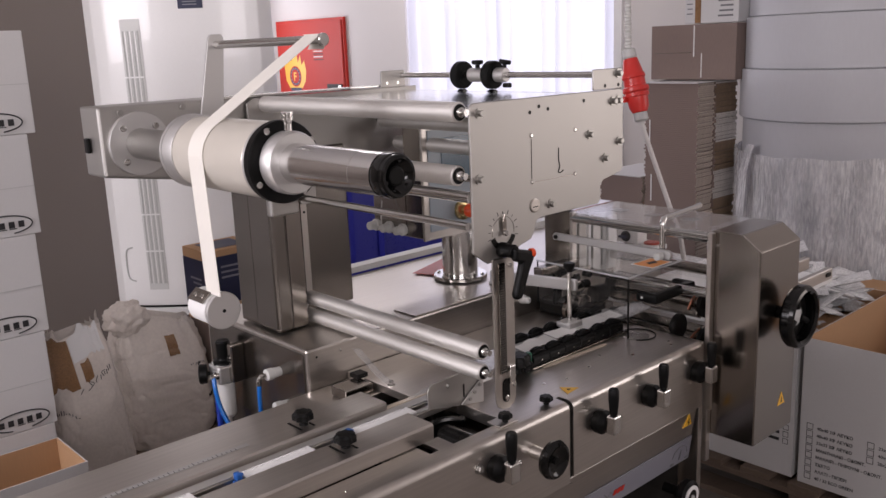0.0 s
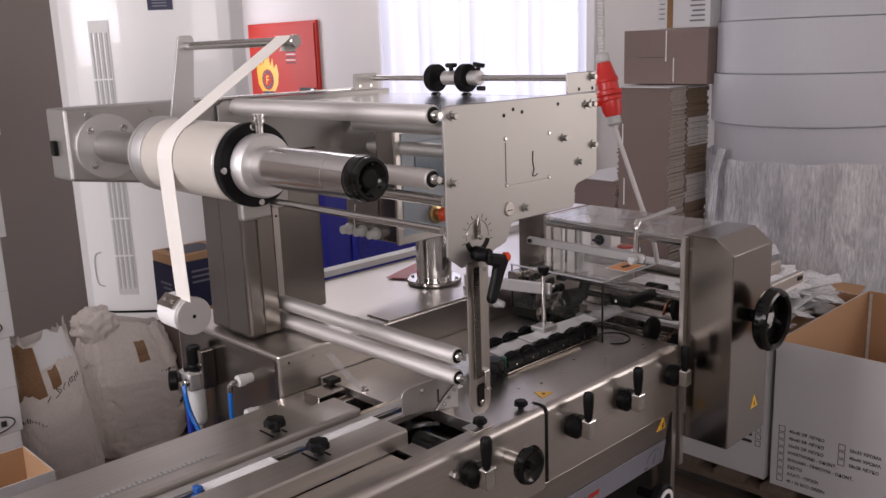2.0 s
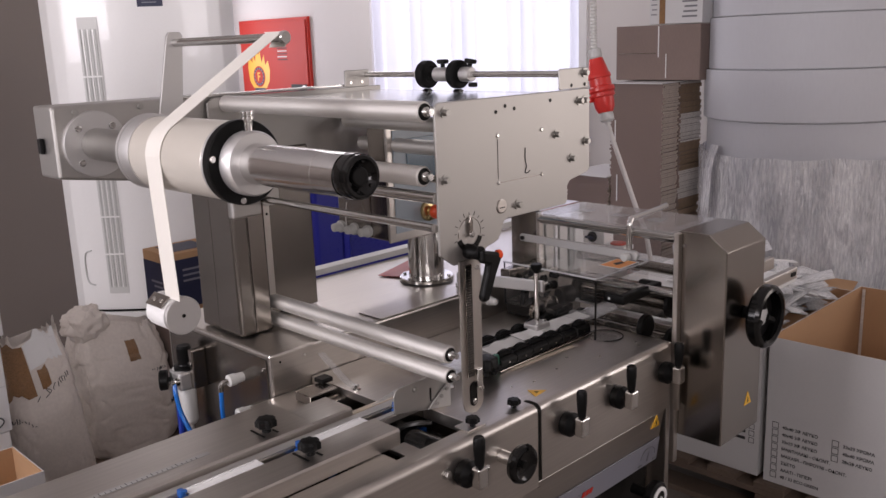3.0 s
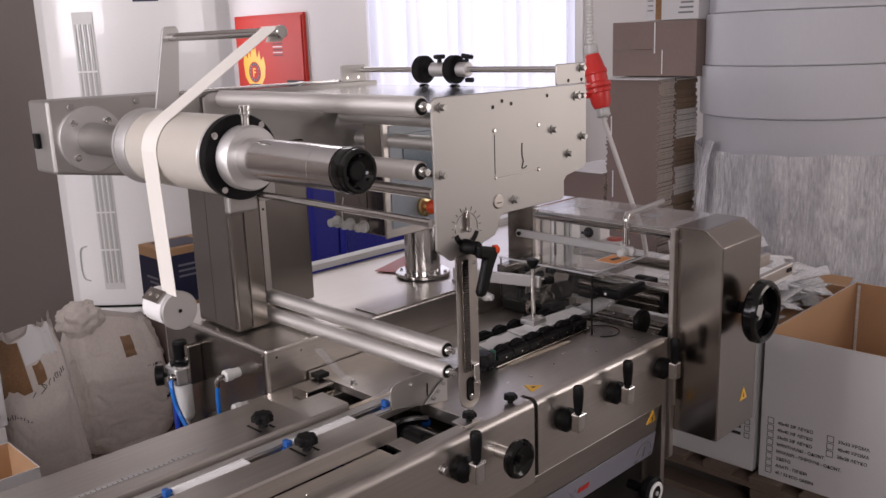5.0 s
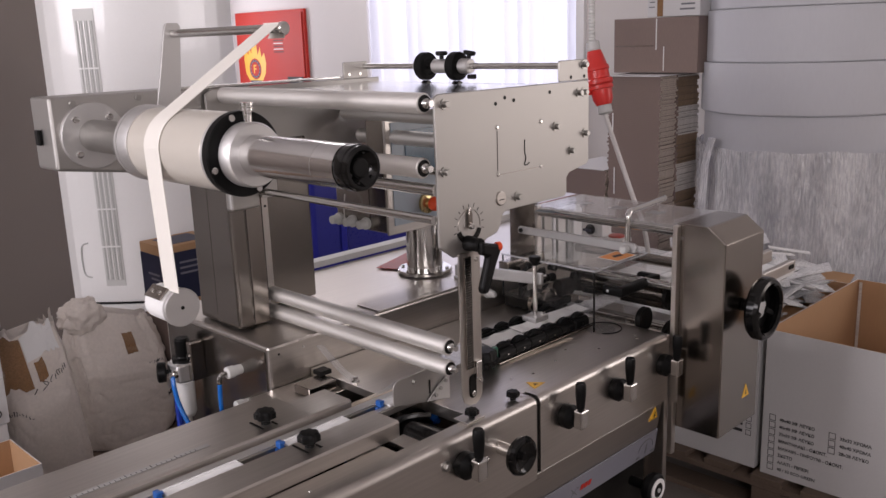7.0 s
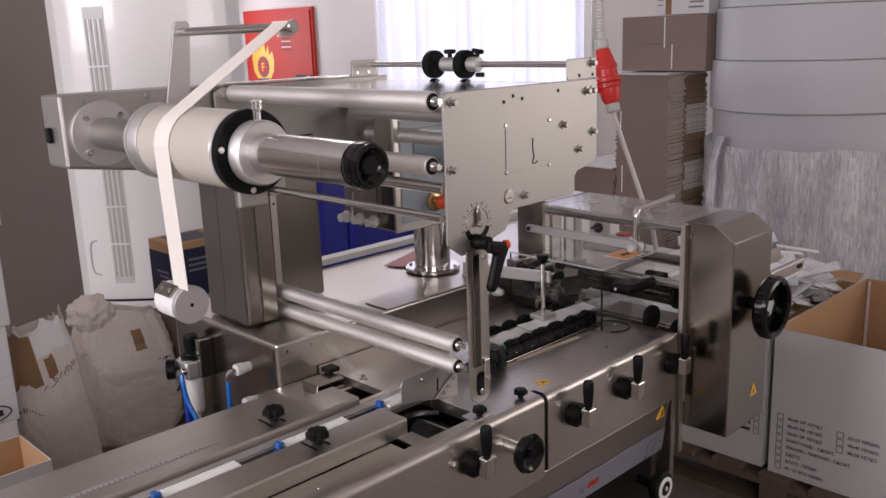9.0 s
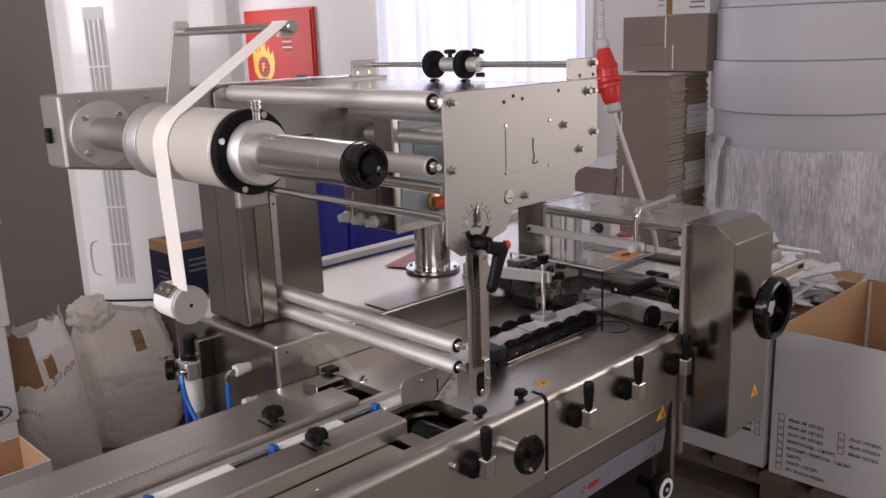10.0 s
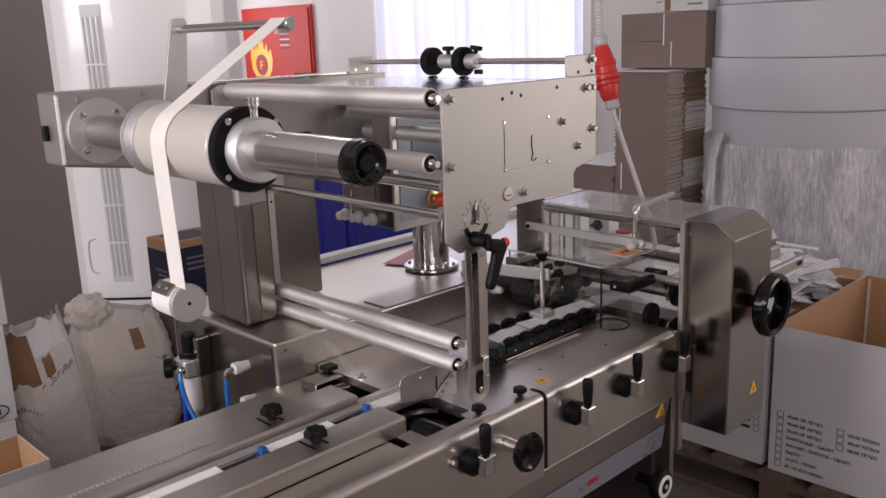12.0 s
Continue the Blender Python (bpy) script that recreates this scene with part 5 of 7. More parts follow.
# ---------------------------------------------------------------- belt presser, guards, sealing unit
def presser(r):
    """Row of black pads on a bar over the film, with its post and arm."""
    part("presser_bar", box(1.50, 1.930, 1.4245, 1.430, 0.862, 0.880, 0.002), BLACK, r)
    part("presser_bar", box(1.60, 1.985, 1.498, 1.504, 0.862, 0.880, 0.002), BLACK, r)
    part("lower_lip", box(1.545, 1.935, 1.383, 1.3925, 0.858, 0.863, 0.001), DARKSTEEL, r)

    def pad(x, y, side):
        """A chamfered block with a low rounded hump behind its edge."""
        prof = [(y - side * 0.003, 0.862), (y - side * 0.003, 0.879), (y + side * 0.005, 0.888), (y + side * 0.026, 0.888), (y + side * 0.027, 0.862)]
        pd = part("presser_pad", prism([(x, a, z) for a, z in prof], (0.0595, 0, 0), 0.0016, 1), BLACK, r, "black rubber pad")
        hump = [(x + 0.030 + 0.0245 * math.cos(radians(a)), 0.8882 + 0.0125 * math.sin(radians(a))) for a in range(0, 181, 20)]
        part("pad_hump", prism([(a, y + side * 0.008, z) for a, z in hump], (0, side * 0.016, 0), 0.002, 1), RUBBER, pd)
        if side > 0:
            part("pad_screw", lathe((x + 0.030, y - 0.003, 0.872), (0, -1, 0), [(0, 0.0022), (0.001, 0.002)], 8), CHROME, pd)
        return pd
    for k in range(6):
        pad(1.560 + 0.0622 * k, 1.396, 1)
    for k in range(6):
        pad(1.612 + 0.0622 * k, 1.532, -1)
    for x0, x1, lift in ((1.580, 1.705, 0.0), (1.700, 1.805, 0.0035), (1.800, 1.985, 0.001)):
        pts = [(x0 + (x1 - x0) * k / 8, 1.461 + 0.003 * math.sin(k * 1.7 + x0 * 9), 0.8865 + lift + 0.0025 * math.sin(k * 1.1 + x0 * 30)) for k in range(9)]
        part("film_web", ribbon(pts, (0.004, 0.050, 0.003), 0.0010), PAPER, r, "white film web")
    part("presser_head", box(1.512, 1.545, 1.386, 1.432, 0.866, 0.902, 0.008), BLACK, r)
    part("green_cap", lathe((1.551, 1.405, 0.866), (0, 0, 1), [(0, 0.009), (0.030, 0.009), (0.034, 0.006)], 14), GREEN, r)
    star_knob(r, (1.490, 1.388, 0.868), 0.029, 0.046)
    star_knob(r, (1.515, 1.378, 0.866), 0.016, 0.024)
    part("post_foot", box(1.772, 1.828, 1.453, 1.501, 0.8905, 0.906, 0.003), ALU, r)
    part("foot_screw", lathe((1.818, 1.465, 0.906), (0, 0, 1), [(0, 0.006), (0.005, 0.006), (0.006, 0.004)], 12), CHROME, r)
    part("post", cyl((1.800, 1.477, 0.906), (1.800, 1.477, 1.046), 0.0062, 16), CHROME, r)
    part("post_knob", lathe((1.800, 1.477, 1.044), (0, 0, 1), [(0, 0.008), (0.005, 0.009), (0.014, 0.016), (0.022, 0.0165), (0.025, 0.014)], 18), BLACK, r)
    part("post_arm", prism([(1.807, 1.462, 0.989), (1.807, 1.462, 1.021), (1.807, 1.785, 0.996), (1.807, 1.785, 0.962)], (0.012, 0, 0), 0.003, 2), ALU, r, "flat grey arm")
    part("arm_foot", box(1.8065, 1.850, 1.750, 1.790, 0.9518, 0.9615, 0.002), ALU, r)
    part("arm_bolt", lathe((1.8195, 1.474, 1.005), (1, 0, 0), [(0, 0.009), (0.004, 0.009), (0.005, 0.006), (0.022, 0.006)], 12), CHROME, r)
    part("spring_valve", lathe((1.842, 1.474, 1.000), (1, -0.1, -0.1), [(0, 0.008), (0.006, 0.011), (0.014, 0.008), (0.020, 0.012), (0.030, 0.012), (0.034, 0.008)], 16), BLACK, r)
    # film path and sealing wheels behind the presser
    part("film_path", ribbon([(1.42, 1.45, 0.8845), (1.55, 1.488, 0.8800), (2.02, 1.490, 0.8800)], (0, 0.075, 0), 0.001), MILKFILM, r, "clear film web")
    part("sealing_block", box(1.93, 2.02, 1.52, 1.70, 0.858, 0.90, 0.003), DARK, r)
    for k in range(3):
        x = 1.90 + 0.055 * k
        part("sealing_wheel", lathe((x, 1.565, 0.90), (0, -1, 0), [(0, 0.026), (0.003, 0.030), (0.014, 0.030), (0.017, 0.026)], 26), DARKSTEEL, r)
        part("sealing_lever", prism([(x - 0.012, 1.60, 0.905), (x + 0.018, 1.60, 0.925), (x + 0.030, 1.60, 0.985), (x + 0.012, 1.60, 0.992), (x - 0.005, 1.60, 0.94)], (0, 0.016, 0), 0.003, 1), DARK, r)
        part("lever_knob", lathe((x + 0.016, 1.60, 0.972), (0, -1, 0), [(0, 0.010), (0.016, 0.010), (0.02, 0.007)], 16), BLACK, r)
    bk = part("bracket_plate", plate([(1.915, 0.925), (1.915, 0.985), (2.045, 0.995), (2.045, 0.925)], 1.596, 1.602), STEEL, r, "steel bracket with holes")
    for x, z in ((1.955, 0.968), (1.985, 0.972), (2.012, 0.975), (1.99, 0.945)):
        part("hole", lathe((x, 1.5955, z), (0, -1, 0), [(0, 0.009 if z > 0.95 else 0.014), (0.0008, 0.009 if z > 0.95 else 0.014)], 14), BLACK, bk)
    for y, z, q in ((1.545, 0.925, 0.026),):
        part("guide_drum", lathe((1.985, y, z), (1, -0.2, 0), [(0, q * 0.8), (0.004, q), (0.045, q), (0.05, q * 0.8)], 22), BLACK, r)
    # sealed film tube running to the jaws
    rnd = random.Random(12)
    bm = bmesh.new()
    rows = []
    for i in range(22):
        x = 2.0 + 0.19 * i / 21
        rows.append([bm.verts.new((x, 1.46 + 0.028 * math.cos(a) + rnd.uniform(-0.003, 0.003), 0.879 + 0.012 * math.sin(a) + rnd.uniform(-0.003, 0.003))) for a in [2 * math.pi * q / 14 for q in range(14)]])
    for a, b in zip(rows, rows[1:]):
        for q in range(14):
            bm.faces.new((a[q], a[(q + 1) % 14], b[(q + 1) % 14], b[q]))
    part("film_tube", bm, MILKFILM, r, "crumpled milky film tube")
    part("sealing_beam", box(1.86, 2.03, 1.625, 1.66, 0.975, 1.015, 0.004), DARKSTEEL, r)
    part("hose_connector", lathe((1.862, 1.60, 0.975), (0, -1, 0), [(0, 0.009), (0.02, 0.009), (0.022, 0.006), (0.04, 0.006)], 12), CHROME, r)
    part("spring", tube([(1.87 + 0.02 * k / 20, 1.585 + 0.006 * math.cos(k), 0.955 + 0.006 * math.sin(k)) for k in range(28)], 0.0016, 5), BLACK, r)


def guard():
    X, Y, Z = 1.894, 1.351, 1.026
    r = root("safety_guard", (X, Y, ZT), "clear plastic safety guard with a black handle over the sealing station", "safety guard")
    x1, y1 = 2.035, 1.676
    t = 0.004
    part("top_sheet", box(X, x1 + 0.115, Y, y1, Z - t, Z, 0.001), PLEXI, r, "clear plastic sheet")
    part("end_sheet", box(X, X + t, Y, y1, ZT + 0.045, Z - t - 0.0005, 0.001), PLEXI, r, "clear plastic sheet")
    part("side_sheet", box(X + t + 0.0005, x1 + 0.115, Y, Y + t, ZT + 0.004, Z - t - 0.0005, 0.001), PLEXI, r, "clear plastic sheet")
    for n, a, b in (("edge_strip", (X, Y, Z), (X, y1, Z)), ("edge_strip", (X, Y, Z), (x1 + 0.115, Y, Z)), ("edge_strip", (x1 + 0.115, Y, Z), (x1 + 0.115, y1, Z))):
        part(n, cyl(a, b, 0.0026, 8), EDGE, r)
    part("corner_post", cyl((X + 0.002, Y + 0.002, ZT), (X + 0.002, Y + 0.002, Z), 0.0028, 8), DARK, r)
    part("corner_post", cyl((X + 0.002, y1 - 0.002, 0.90), (X + 0.002, y1 - 0.002, Z), 0.0022, 8), DARK, r)
    part("round_foot", lathe((1.925, 1.352, ZT + 0.0002), (0, 0, 1), [(0, 0.040), (0.0015, 0.040)], 30), PLEXI, r)
    bm = bmesh.new()
    u = [(1.926, Y - 0.0005), (1.926, Y - 0.066), (2.118, Y - 0.066), (2.118, Y - 0.0005), (2.094, Y - 0.0005), (2.094, Y - 0.042), (1.950, Y - 0.042), (1.950, Y - 0.0005)]
    prism([(x, y, 0.957) for x, y in u], (0, 0, 0.026), 0.006, 3, bm)
    hd = part("handle", bm, BLACK, r, "black bow handle")
    part("handle_screw", lathe((1.9258, Y - 0.020, 0.970), (-1, 0, 0), [(0, 0.004), (0.001, 0.003)], 10), GREYPLASTIC, hd)
    lb = part("warning_label", box(2.028, 2.112, Y + 0.016, Y + 0.080, Z + 0.0005, Z + 0.0012), ORANGELAB, r, "orange warning label")
    part("label_border", box(2.022, 2.118, Y + 0.011, Y + 0.085, Z + 0.0001, Z + 0.0004), PAPER, r)
    part("hand_symbol", prism([(2.050, Y + 0.042, Z + 0.0014), (2.083, Y + 0.037, Z + 0.0014), (2.093, Y + 0.052, Z + 0.0014), (2.060, Y + 0.059, Z + 0.0014)], (0, 0, 0.0003)), INK, lb)
    return r


def sealing_unit():
    r = root("sealing_unit", (2.16, 1.3, 0.0), "brushed steel jaw housing with chamfered top and black handwheel", "sealing unit")
    x0, x1, y0, y1, zb, zt = 2.05, 2.262, 1.060, 1.198, 0.578, 1.150
    prof = [(y0, zb + 0.0), (y0, 1.110), (1.112, zt), (y1, zt), (y1, zb)]
    # regular steel; its darker tint has the dark reflections put in
    part("housing", prism([(x0, y, z) for y, z in prof], (x1 - x0, 0, 0), 0.003, 2), DARKSTEEL, r, "brushed steel housing")
    part("inner_flange", box(2.030, 2.049, 1.187, 1.202, 0.50, 1.146, 0.002), STEEL_V, r)
    part("screw", lathe((2.0498, 1.182, 1.112), (-1, 0, 0), [(0, 0.005), (0.003, 0.005)], 12), CHROME, r)
    part("hinge_plate", box(2.022, 2.030, 1.172, 1.19, 0.66, 0.80, 0.002), STEEL_V, r)
    part("support_leg", box(2.08, 2.14, 1.50, 1.56, 0.0, 0.80, 0.004), SHADESTEEL, r)
    tri = part("warning_triangle", prism([(2.175, y0 - 0.0003, 0.655), (2.215, y0 - 0.0003, 0.655), (2.195, y0 - 0.0003, 0.692)], (0, -0.0008, 0)), YELLOW, r, "yellow warning triangle")
    part("symbol", prism([(2.191, y0 - 0.0013, 0.661), (2.199, y0 - 0.0013, 0.661), (2.195, y0 - 0.0013, 0.678)], (0, -0.0005, 0)), INK, tri)
    # handwheel
    cx, cz = 2.158, 0.928
    part("wheel_shaft", cyl((cx, y0, cz), (cx, 1.012, cz), 0.017, 20, 0.002), BLACK, r)
    hw = part("handwheel", lathe((cx, 1.020, cz), (0, -1, 0), [(0, 0.064), (0.0, 0.078), (0.008, 0.084), (0.026, 0.084), (0.034, 0.078), (0.036, 0.070), (0.030, 0.064), (0.006, 0.060), (0, 0.062)], 44, None, False), GLOSSBLACK, r, "glossy black handwheel")
    part("hub", lathe((cx, 1.022, cz), (0, -1, 0), [(0, 0.026), (0.012, 0.026), (0.014, 0.016), (0.015, 0.008)], 24), GREYPLASTIC, hw)
    part("web", lathe((cx, 1.019, cz), (0, -1, 0), [(0, 0.066), (0.004, 0.066)], 36), BLACK, hw)
    for a in (95, 215, 335):
        q = Vector((math.cos(radians(a)), 0, math.sin(radians(a))))
        o = Vector((cx, 1.010, cz))
        part("spoke", cyl(o + q * 0.02, o + q * 0.066, 0.009, 12), BLACK, hw)
    # far side housing and crossing bars
    part("far_housing", box(2.05, 2.25, 1.662, 1.78, 0.70, 1.152, 0.004), DARKSTEEL, r)
    part("far_flange", box(2.030, 2.049, 1.652, 1.664, 0.75, 1.150, 0.002), STEEL_V, r)
    part("crossing_bar", cyl((2.042, 1.199, 1.131), (2.042, 1.660, 1.131), 0.013, 18), CHROME, r)
    part("crossing_bar", cyl((2.058, 1.203, 0.972), (2.058, 1.660, 0.972), 0.012, 18), CHROME, r)
    part("crossing_bar", cyl((2.235, 1.199, 0.985), (2.235, 1.660, 0.985), 0.016, 18), DARKSTEEL, r)
    part("flat_arm", prism([(2.012, 1.712, 1.062), (2.012, 1.716, 1.072), (2.012, 1.710, 1.084), (2.012, 1.306, 1.086), (2.012, 1.298, 1.074), (2.012, 1.304, 1.060)], (0.010, 0, 0), 0.002, 1), ALU, r, "flat grey arm")
    part("arm_knob", lathe((2.011, 1.328, 1.070), (-1, 0, 0), [(0, 0.006), (0.004, 0.011), (0.022, 0.011), (0.025, 0.008)], 18), LIGHTGREY, r)
    part("arm_bolt", lathe((2.011, 1.700, 1.073), (-1, 0, 0), [(0, 0.007), (0.006, 0.007)], 6), DARK, r)
    part("bent_tube", tube([(2.03, 1.338, 1.075), (2.03, 1.338, 1.120), (2.03, 1.338, 1.150), (2.036, 1.339, 1.163), (2.052, 1.341, 1.167), (2.15, 1.352, 1.167), (2.26, 1.365, 1.168)], 0.0085, 12), CHROME, r)
    part("top_guard", box(2.030, 2.258, 1.200, 1.66, 1.146, 1.150, 0.001), COVER, r, "clear plastic cover")
    part("rear_guard", box(2.254, 2.258, 1.200, 1.66, 0.95, 1.1455, 0.001), PLEXI, r, "clear plastic cover")
    for y in (1.30, 1.42, 1.54):
        part("guard_slot", box(2.12, 2.16, y, y + 0.045, 1.1503, 1.1509), EDGE, r)
    # switch box and motor seen under the cover
    ip = part("inner_panel", box(2.052, 2.249, 1.656, 1.6615, 0.94, 1.125, 0.001), LIGHTGREY, r, "pale grey inner panel")
    for x0, x1, z0, m in ((2.056, 2.092, 1.00, PLATE), (2.100, 2.112, 0.96, WHITE), (2.122, 2.160, 0.99, ALU), (2.172, 2.186, 0.96, GREYPLASTIC), (2.200, 2.243, 1.00, WHITE)):
        part("upright_strip", box(x0, x1, 1.646, 1.6555, z0, 1.112, 0.002), m, ip)
    part("switch_arm", box(2.2505, 2.40, 1.690, 1.720, 0.972, 0.984, 0.001), STEEL, r)
    sb = part("switch_box", box(2.385, 2.440, 1.668, 1.752, 0.9845, 1.032, 0.003), WHITE, r, "white switch box")
    part("switch_knob", lathe((2.3845, 1.712, 1.008), (-1, 0, 0), [(0, 0.017), (0.006, 0.018), (0.014, 0.013)], 18), BLACK, sb)
    part("switch_grip", box(2.362, 2.370, 1.700, 1.730, 1.004, 1.012, 0.002), NAVY, sb)
    bb = part("button_box", box(2.385, 2.440, 1.590, 1.667, 0.9725, 0.988, 0.002), WHITE, r, "white button box")
    part("red_button", lathe((2.412, 1.630, 0.9882), (0, 0, 1), [(0, 0.026), (0.003, 0.027), (0.006, 0.024), (0.007, 0.014)], 22), REDFOIL, bb, "red push button")
    # discharge belt and its side rail
    part("discharge_belt", box(2.20, 2.84, 1.215, 1.66, 0.838, 0.858, 0.004), PAPER, r, "white discharge belt")
    part("drive_pulley", lathe((2.062, 1.312, 0.862), (0, -1, 0), [(0, 0.032), (0.003, 0.035), (0.016, 0.035), (0.019, 0.030)], 30), DARK, r, "black drive pulley")
    part("belt_rail", box(2.265, 2.62, 1.195, 1.213, 0.93, 0.968, 0.003), STEEL, r)
    part("belt_rail_arm", box(2.265, 2.47, 1.058, 1.075, 0.955, 0.988, 0.003), STEEL, r)
    part("rail_slot", plate(rounded(2.425, 2.455, 0.966, 0.978, 0.005), 1.0565, 1.0572), DARK, r)
    return r


def jaw(z):
    """One turning crimp jaw head."""
    j = root("sealing_jaw", (2.135, 1.42, z), "dark rotating sealing jaw with bare steel bars", "sealing jaw")
    part("jaw_core", cyl((2.135, 1.25, z), (2.135, 1.59, z), 0.020, 20), DARKSTEEL, j)
    for s in (1, -1):
        part("jaw_bar", box(2.120, 2.150, 1.27, 1.57, z + (0.018 if s > 0 else -0.043), z + (0.043 if s > 0 else -0.018), 0.003), DARKSTEEL, j)
    for y in (1.262, 1.578):
        part("jaw_disc", lathe((2.135, y + 0.006, z), (0, -1, 0), [(0, 0.040), (0.012, 0.040)], 24), DARK, j)
    part("jaw_wire", tube([(2.118, 1.28, z + 0.03), (2.108, 1.29, z), (2.118, 1.30, z - 0.03)], 0.003, 6), COPPER, j)
    return j


# ---------------------------------------------------------------- round about
def plug():
    r = root("power_plug", (2.6, 1.84, 1.37), "red industrial power plug hanging on a grey corrugated hose", "power plug")
    a, d = Vector((2.6, 1.862, 1.60)), Vector((0, -0.055, -0.23)).normalized()
    part("upper_gland", lathe(a - d * 0.012, d, [(0, 0.019), (0.004, 0.023), (0.028, 0.024), (0.034, 0.020)], 14), GREYPLASTIC, r, "grey gland")
    part("connector", lathe(a + d * 0.022, d, [(0, 0.024), (0.015, 0.028), (0.05, 0.036), (0.055, 0.040), (0.066, 0.041), (0.070, 0.037), (0.095, 0.038), (0.100, 0.045), (0.112, 0.046), (0.118, 0.040)], 26), REDPLUG, r, "red socket half")
    part("plug_body", lathe(a + d * 0.141, d, [(0, 0.042), (0.012, 0.043), (0.016, 0.037), (0.05, 0.034), (0.068, 0.026)], 26), REDPLUG, r, "red plug half")
    part("flap", box(2.548, 2.575, 1.84, 1.88, 1.432, 1.452, 0.004), REDPLUG, r)
    part("lower_gland", lathe(a + d * 0.210, d, [(0, 0.024), (0.026, 0.025), (0.032, 0.016)], 14), GREYPLASTIC, r, "grey gland")
    top = Vector((2.6, 1.895, TOP - 0.01))
    n = 260
    prof = [(0.0 + (top - (a - d * 0.012)).length * k / n, 0.0125 if k % 2 else 0.0090) for k in range(n + 1)]
    part("hose", lathe(a - d * 0.012, top - (a - d * 0.012), prof, 12), LIGHTGREY, r, "grey corrugated hose")
    part("cable", tube([a + d * 0.24, (2.6, 1.795, 1.33), (2.6, 1.688, 1.079), (2.6, 1.64, 0.966), (2.6, 1.63, 0.80), (2.60, 1.70, 0.3), (2.86, 1.75, 0.02)], 0.0085, 10), CABLE, r, "white cable")


def carton_walls(r, x0, x1, y0, y1, z0, z1):
    """Four walls, each white outside with its brown liner."""
    t = 0.003
    for a, b, c, d, e, f, g, h in ((x0, x0 + t, y0, y1, x0 + t, x0 + 2 * t, y0 + 2 * t, y1 - 2 * t), (x1 - t, x1, y0, y1, x1 - 2 * t, x1 - t, y0 + 2 * t, y1 - 2 * t),
                                   (x0 + t, x1 - t, y0, y0 + t, x0 + t, x1 - t, y0 + t, y0 + 2 * t), (x0 + t, x1 - t, y1 - t, y1, x0 + t, x1 - t, y1 - 2 * t, y1 - t)):
        w = part("wall", box(a, b, c, d, z0, z1), CARDWHITE, r, "white cardboard wall")
        part("liner", box(e, f, g, h, z0 + 0.002, z1 - 0.0004), CARD, w, "brown cardboard inside")


def white_carton(x0, x1, y0, y1, z0, z1, label):
    """White-faced carton with a brown inside."""
    r = root("carton", ((x0 + x1) / 2, (y0 + y1) / 2, z0), label, "carton", "open cartons on pallets")
    carton_walls(r, x0, x1, y0, y1, z0, z1)
    part("bottom", box(x0 + 0.0065, x1 - 0.0065, y0 + 0.0065, y1 - 0.0065, z0 + 0.001, z0 + 0.007), CARD, r)
    return r


# print runs along -y on a face that looks along -x
FACE_W = Matrix(((0, 0, -1, 0), (-1, 0, 0, 0), (0, 1, 0, 0), (0, 0, 0, 1)))


def tick_box(parent, x, y, z, s=0.022, w=0.0018):
    bm = box(x - 0.0006, x, y - s, y, z, z + w)
    box(x - 0.0006, x, y - s, y, z + s - w, z + s, bm=bm)
    box(x - 0.0006, x, y - s, y - s + w, z + w, z + s - w, bm=bm)
    box(x - 0.0006, x, y - w, y, z + w, z + s - w, bm=bm)
    part("tick_box", bm, INK, parent)


